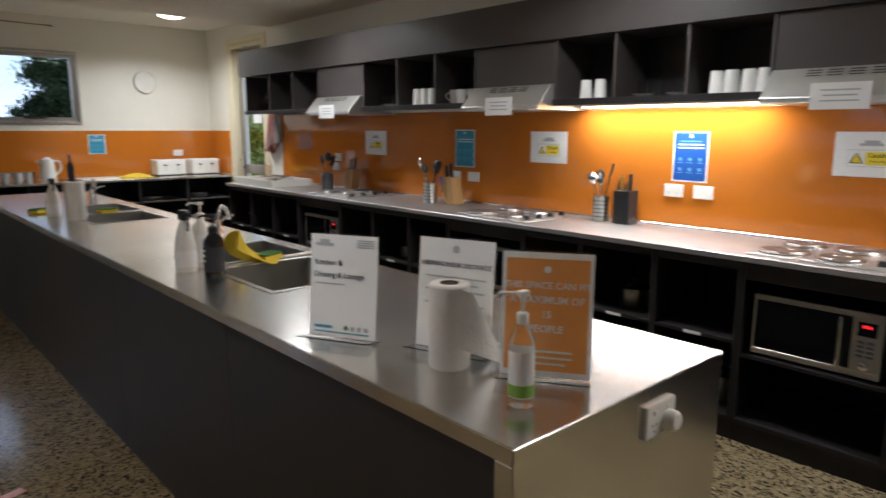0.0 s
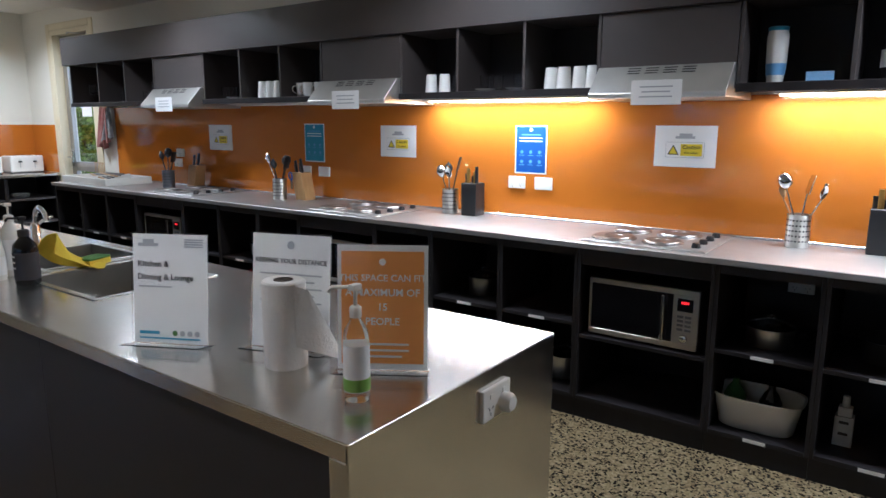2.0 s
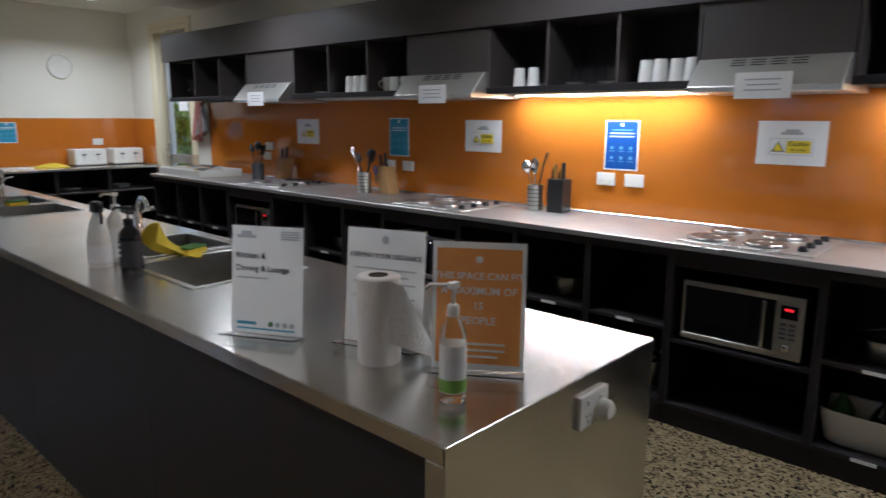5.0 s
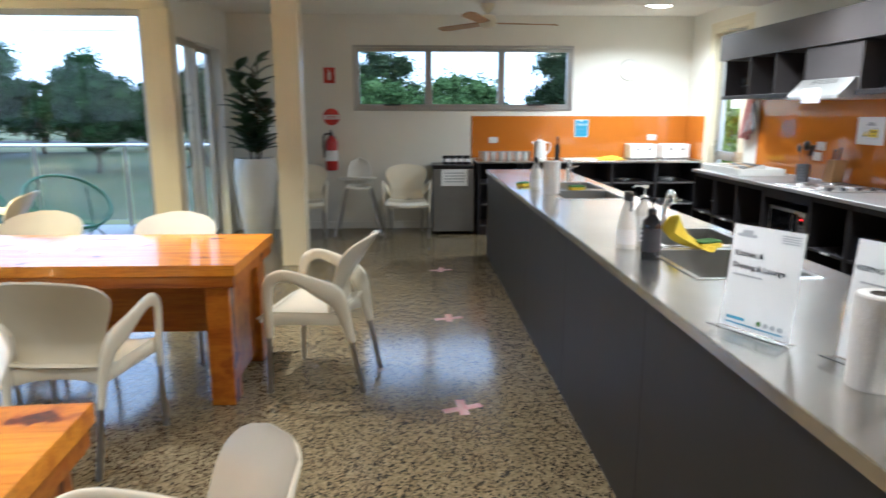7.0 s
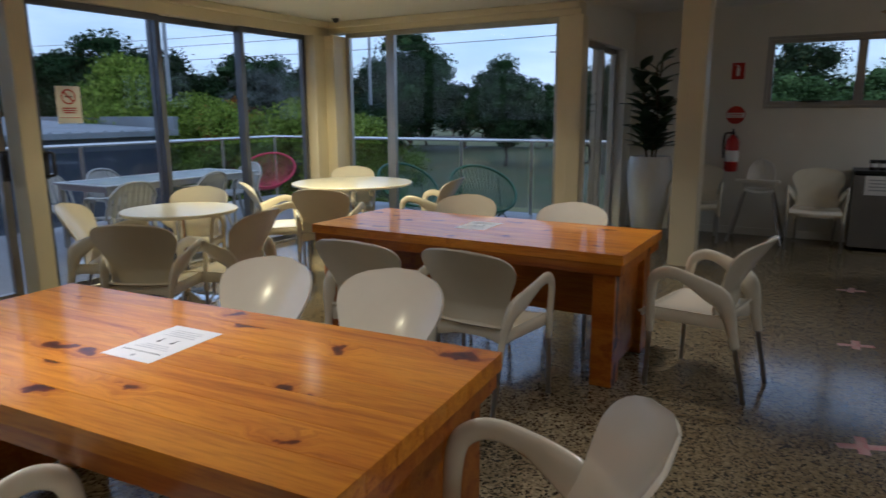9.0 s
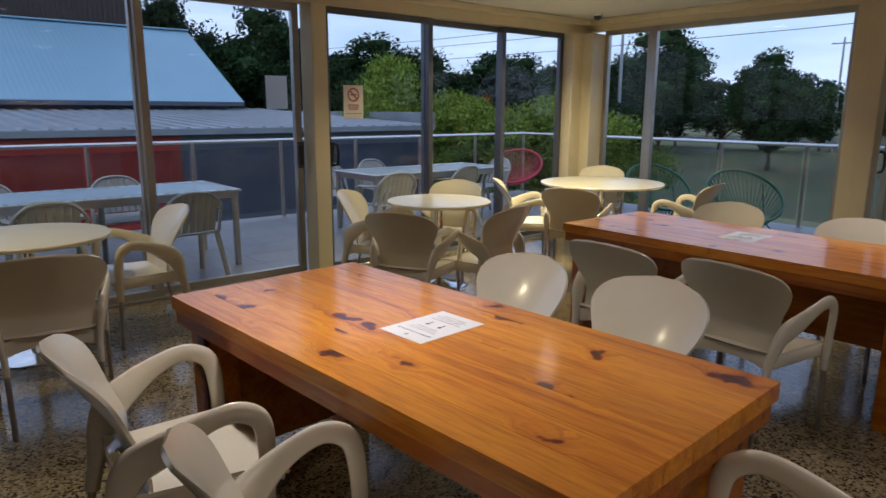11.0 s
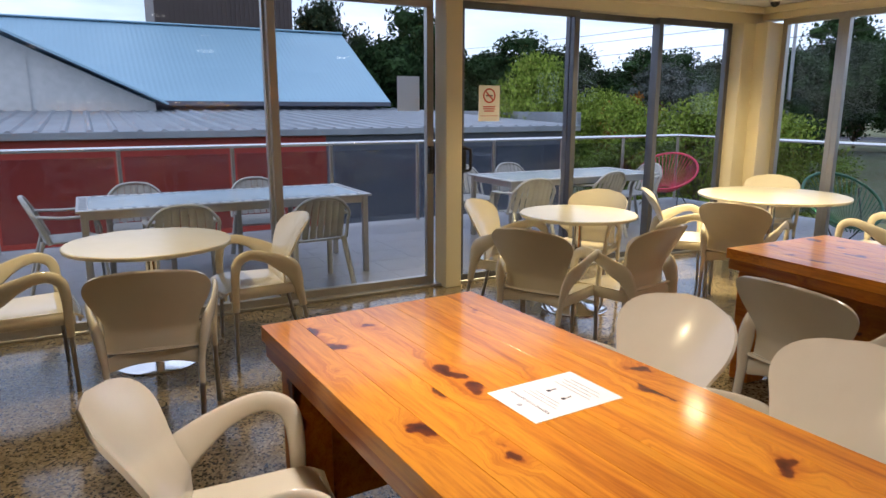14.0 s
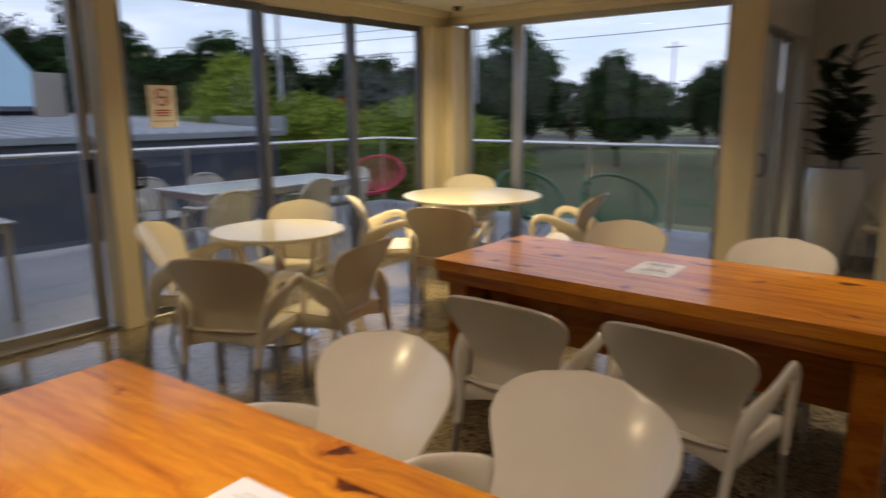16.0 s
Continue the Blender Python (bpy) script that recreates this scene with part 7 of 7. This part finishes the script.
# trees: unit height, scaled when placed
def tree(name, label, leafmat, seed, r, z0, z1, clumps, leaves, leaf, taper=0.0, core=0.85, lump=0.22):
    """A trunk with limbs and a crown of leafy clumps: a ragged inner mass each, with loose leaves round it."""
    g = np.random.default_rng(seed)
    t = thing(name, label, "tree", None, "trees round the place")
    trunk = smooth_path([(0, 0, 0), (0.01, 0.005, z0 * 0.6), (-0.01, 0.01, z0 + 0.1), (0.01, 0, z0 + (z1 - z0) * 0.6)], 4)
    nt = len(trunk)
    bm = [sweep(trunk, [0.022 * (1 - 0.8 * k / nt) for k in range(nt)], [0.022 * (1 - 0.8 * k / nt) for k in range(nt)], 8)]
    rc = r * lump
    mid, half = (z0 + z1) / 2, (z1 - z0) / 2 - rc * 0.7
    centres, radii = [], []
    for k in range(clumps):
        v = g.normal(size=3)
        v /= np.linalg.norm(v)
        rad = g.uniform(0.1, 1.0) ** 0.45
        f = 1.0 - taper * max(0.0, v[2] * rad)
        wob = 1 + 0.16 * math.sin(3 * math.atan2(v[1], v[0]) + seed) + 0.12 * math.sin(5 * v[2] + 2 * seed)
        centres.append((v[0] * rad * (r - rc) * f * wob, v[1] * rad * (r - rc) * f * wob, mid + v[2] * rad * half))
        radii.append(rc * g.uniform(0.65, 1.2))
    for c in centres[:14]:
        base = trunk[nt // 2]
        bm.append(sweep([tuple(base), ((base.x + c[0]) / 2, (base.y + c[1]) / 2, (base.z * 0.4 + c[2] * 0.6)), c], [0.008, 0.006, 0.003], [0.008, 0.006, 0.003], 6))
    part("trunk", join(*bm), BARK, t, "", 60)
    verts, faces = [], []
    if core:
        ico = bmesh.new()
        bmesh.ops.create_icosphere(ico, subdivisions=2, radius=1.0)
        ico.verts.ensure_lookup_table()
        unit = np.array([tuple(v.co) for v in ico.verts])
        tri = [tuple(v.index for v in f.verts) for f in ico.faces]
        ico.free()
        for c, rr in zip(centres, radii):
            k0 = len(verts)
            q = unit * (rr * core * g.uniform(0.62, 1.12, size=(len(unit), 1))) * np.array([1, 1, 0.8])
            verts += (q + np.array(c)).tolist()
            faces += [tuple(k0 + i for i in f) for f in tri]
    cs = np.repeat(np.array(centres), leaves, axis=0)
    rs = np.repeat(np.array(radii), leaves)[:, None]
    n = len(cs)
    d = g.normal(size=(n, 3))
    d /= np.linalg.norm(d, axis=1)[:, None]
    p = cs + d * rs * np.array([1, 1, 0.8]) * (g.uniform(0.72, 1.14, size=(n, 1)) if core > 0.6 else g.uniform(0.2, 1.25, size=(n, 1)))
    a = d * 0.5 + g.normal(size=(n, 3)) * 0.6
    a /= np.linalg.norm(a, axis=1)[:, None]
    b = np.cross(a, g.normal(size=(n, 3)))
    b /= np.linalg.norm(b, axis=1)[:, None]
    w = leaf * g.uniform(0.6, 1.4, size=(n, 1))
    quad = np.concatenate([p - a * w, p + b * w * 0.5, p + a * w, p - b * w * 0.5], axis=1).reshape(-1, 3)
    k0 = len(verts)
    verts += quad.tolist()
    faces += [(k0 + 4 * k, k0 + 4 * k + 1, k0 + 4 * k + 2, k0 + 4 * k + 3) for k in range(n)]
    me = bpy.data.meshes.new("crown")
    me.from_pydata(verts, [], faces)
    me.materials.append(leafmat)
    cr = new("crown", me)
    cr.parent = t
    return t


KINDS = {
    "round": tree("round_tree", "dark green round-crowned tree on the lawn", DARKLEAF, 1, 0.50, 0.14, 0.98, 95, 330, 0.0125, 0.15, 0.62, 0.2),
    "cypress": tree("spreading_cypress", "very dark spreading conifer beyond the lawn", DARKLEAF, 2, 0.52, 0.06, 1.0, 100, 300, 0.012, 0.7, 0.6, 0.2),
    "gum": tree("gum_tree", "grey-green eucalyptus with an open ragged crown", GUMLEAF, 3, 0.38, 0.25, 1.0, 52, 300, 0.012, 0.1, 0.5, 0.25),
    "lime": tree("robinia_tree", "bright lime green feathery tree beside the deck", LIMELEAF, 4, 0.46, 0.16, 1.0, 66, 400, 0.010, 0.35, 0.0, 0.22),
    "rust": tree("rust_leaved_tree", "rust coloured leafy tree among the greens", RUSTLEAF, 5, 0.40, 0.2, 1.0, 60, 260, 0.013, 0.3, 0.4),
    "flower": tree("white_flowering_tree", "dark tree covered in white blossom", FLOWERLEAF, 6, 0.45, 0.12, 1.0, 80, 240, 0.012, 0.2, 0.6),
    "mid": tree("leafy_green_tree", "soft mid-green broad tree behind the building", MIDLEAF, 9, 0.50, 0.12, 1.0, 80, 200, 0.014, 0.2, 0.55),
    "far": tree("distant_tree", "dark distant tree in the line behind the road", DARKLEAF, 7, 0.48, 0.06, 1.0, 60, 90, 0.020, 0.3, 0.7, 0.24),
    "fargum": tree("distant_gum", "grey-green distant eucalyptus in the tree line", GUMLEAF, 8, 0.42, 0.10, 1.0, 50, 90, 0.020, 0.1, 0.6, 0.26),
}
TREES = [("round", -19.6, 47.0, 8.5, 1.0), ("cypress", -35.6, 59.0, 13.2, 1.1), ("gum", -27.0, 42.0, 6.0, 1.2), ("cypress", -24.5, 38.0, 4.6, 0.8),
         ("gum", -14.0, 52.0, 8.5, 1.0), ("gum", -11.0, 43.0, 7.5, 0.9), ("round", -30.0, 15.2, 9.6, 0.95), ("round", -34.5, 19.5, 9.4, 1.0), ("gum", -32.0, 12.0, 10.5, 0.7),
         ("lime", -16.4, 13.6, 6.2, 0.75), ("lime", -12.6, 13.8, 4.7, 0.9), ("lime", -11.3, 14.8, 4.8, 0.9), ("rust", -13.8, 15.0, 5.0, 0.6), ("lime", -14.8, 15.0, 5.0, 0.8), ("lime", -10.6, 17.0, 4.3, 1.0),
         ("flower", -29.0, 31.5, 7.4, 0.9), ("gum", -33.0, 27.0, 7.4, 1.1), ("round", -26.0, 34.5, 7.0, 0.9), ("gum", -38.0, 40.0, 9.0, 1.1),
         ("mid", -0.8, 33.0, 6.2, 1.2), ("mid", 3.6, 30.0, 6.3, 1.0), ("rust", 9.5, 36.0, 6.6, 1.0), ("gum", 9.0, 33.0, 8.2, 0.9), ("mid", 1.6, 36.0, 5.6, 1.4), ("gum", 9.6, 36.0, 8.4, 0.6), ("gum", -0.4, 40.0, 8.6, 0.9),
         ("lime", 8.6, 17.0, 4.8, 1.0), ("round", 12.0, 22.0, 5.2, 1.0), ("gum", -45.0, -4.0, 9.0, 1.0), ("gum", -48.0, 2.0, 8.0, 1.0)]
tr = random.Random(11)
for k in range(11):
    a, d = radians(39 + 3.3 * k), tr.uniform(46, 56)
    TREES.append((("gum", "round", "cypress", "gum")[k % 4], 1.0 - d * math.sin(a), 1.0 + d * math.cos(a), tr.uniform(7.6, 9.4), tr.uniform(1.1, 1.35)))
for k in range(9):
    a, d = radians(14 + 3.4 * k), tr.uniform(72, 82)
    TREES.append((("far", "fargum", "far")[k % 3], 1.0 - d * math.sin(a), 1.0 + d * math.cos(a), tr.uniform(6.2, 8.6), tr.uniform(1.1, 1.6)))
for k in range(34):
    a = radians(8 + 3.9 * k + tr.uniform(-1.2, 1.2))
    d = tr.uniform(98, 118)
    TREES.append((("fargum", "far", "far", "fargum")[k % 4], 1.0 - d * math.sin(a * 0.78 - 0.5), 1.0 + d * math.cos(a * 0.78 - 0.5), tr.uniform(8.0, 10.6), tr.uniform(1.1, 1.5)))
placed, firsts = set(), []
for kind, x, y, h, wide in TREES:
    m = Matrix.Translation((x, y, -2.5)) @ Matrix.Rotation(tr.uniform(0, 6.28), 4, 'Z') @ Matrix.Diagonal((h * wide * 0.95, h * wide * 0.95, h * 0.95, 1))
    if kind in placed:
        copy_thing(KINDS[kind], m)
    else:
        placed.add(kind)
        firsts.append((kind, m))
for kind, m in firsts:
    KINDS[kind].matrix_world = m


def utility_pole(x, y, top, arm):
    p = thing("utility_pole", "grey street pole with a cross arm beyond the lawn", "pole", Matrix.Translation((x, y, -2.5)), "street poles")
    part("pole", sweep([(0, 0, 0), (0, 0, top)], [0.14, 0.09], [0.14, 0.09], 10), POLEM, p, "", 60)
    if arm:
        part("cross_arm", box(-1.1, 1.1, -0.05, 0.05, top - 0.6, top - 0.48), POLEM, p)
        for k in (-1, 0, 1):
            part("insulator", lathe([(0.05, top - 0.48), (0.06, top - 0.4), (0.03, top - 0.3)], 10, k * 0.95, 0), WHITEP, p)
    else:
        part("lamp_arm", sweep(smooth_path([(0, 0, top - 0.1), (0.5, 0, top + 0.4), (1.6, 0, top + 0.5)]), 0.05, 0.05, 8), POLEM, p, "", 60)


utility_pole(-26.8, 40.0, 9.6, False), utility_pole(-25.5, 74.0, 11.0, True), utility_pole(-60.0, 22.0, 10.5, True), utility_pole(-27.0, 23.5, 9.8, False)
for z, dy in ((6.6, 0), (5.5, -0.5), (7.4, 1.2)):
    pa = [(-150 + 15 * k, 34 + dy + 0.30 * k * 2, z + 0.6 * ((k % 5) / 2.5 - 1) ** 2) for k in range(16)]
    solid("overhead_cable", sweep(pa, 0.020, 0.020, 6), CABLE, "thin black overhead cable crossing the sky", "cable", None, "overhead cables")

# deck tiles
tile_w = 0.45
tile_mesh = mesh_of("deck_tile", box(0.002, tile_w - 0.002, 0.002, tile_w - 0.002, -0.03, 0.0 - 0.028, 0.0008), TILE)
tile_floor = structure("deck_floor", join(box(-7.70, XL - 0.1, -2.6, 10.3, -0.0299, -0.0292), box(XL - 0.1, XB - 0.2, YC + 0.1, 10.3, -0.0299, -0.0292)), GREYROOF, "grey grout bed under the deck tiles")
for i in range(15):
    for j in range(29):
        x, y = -7.70 + i * tile_w, -2.6 + j * tile_w
        if (x + tile_w <= XL - 0.09 or (y >= YC + 0.1 and x + tile_w <= XB - 0.19)) and y + tile_w < 10.32:
            t = new("tile", tile_mesh)
            t.location = (x, y, 0)
            t.parent = tile_floor
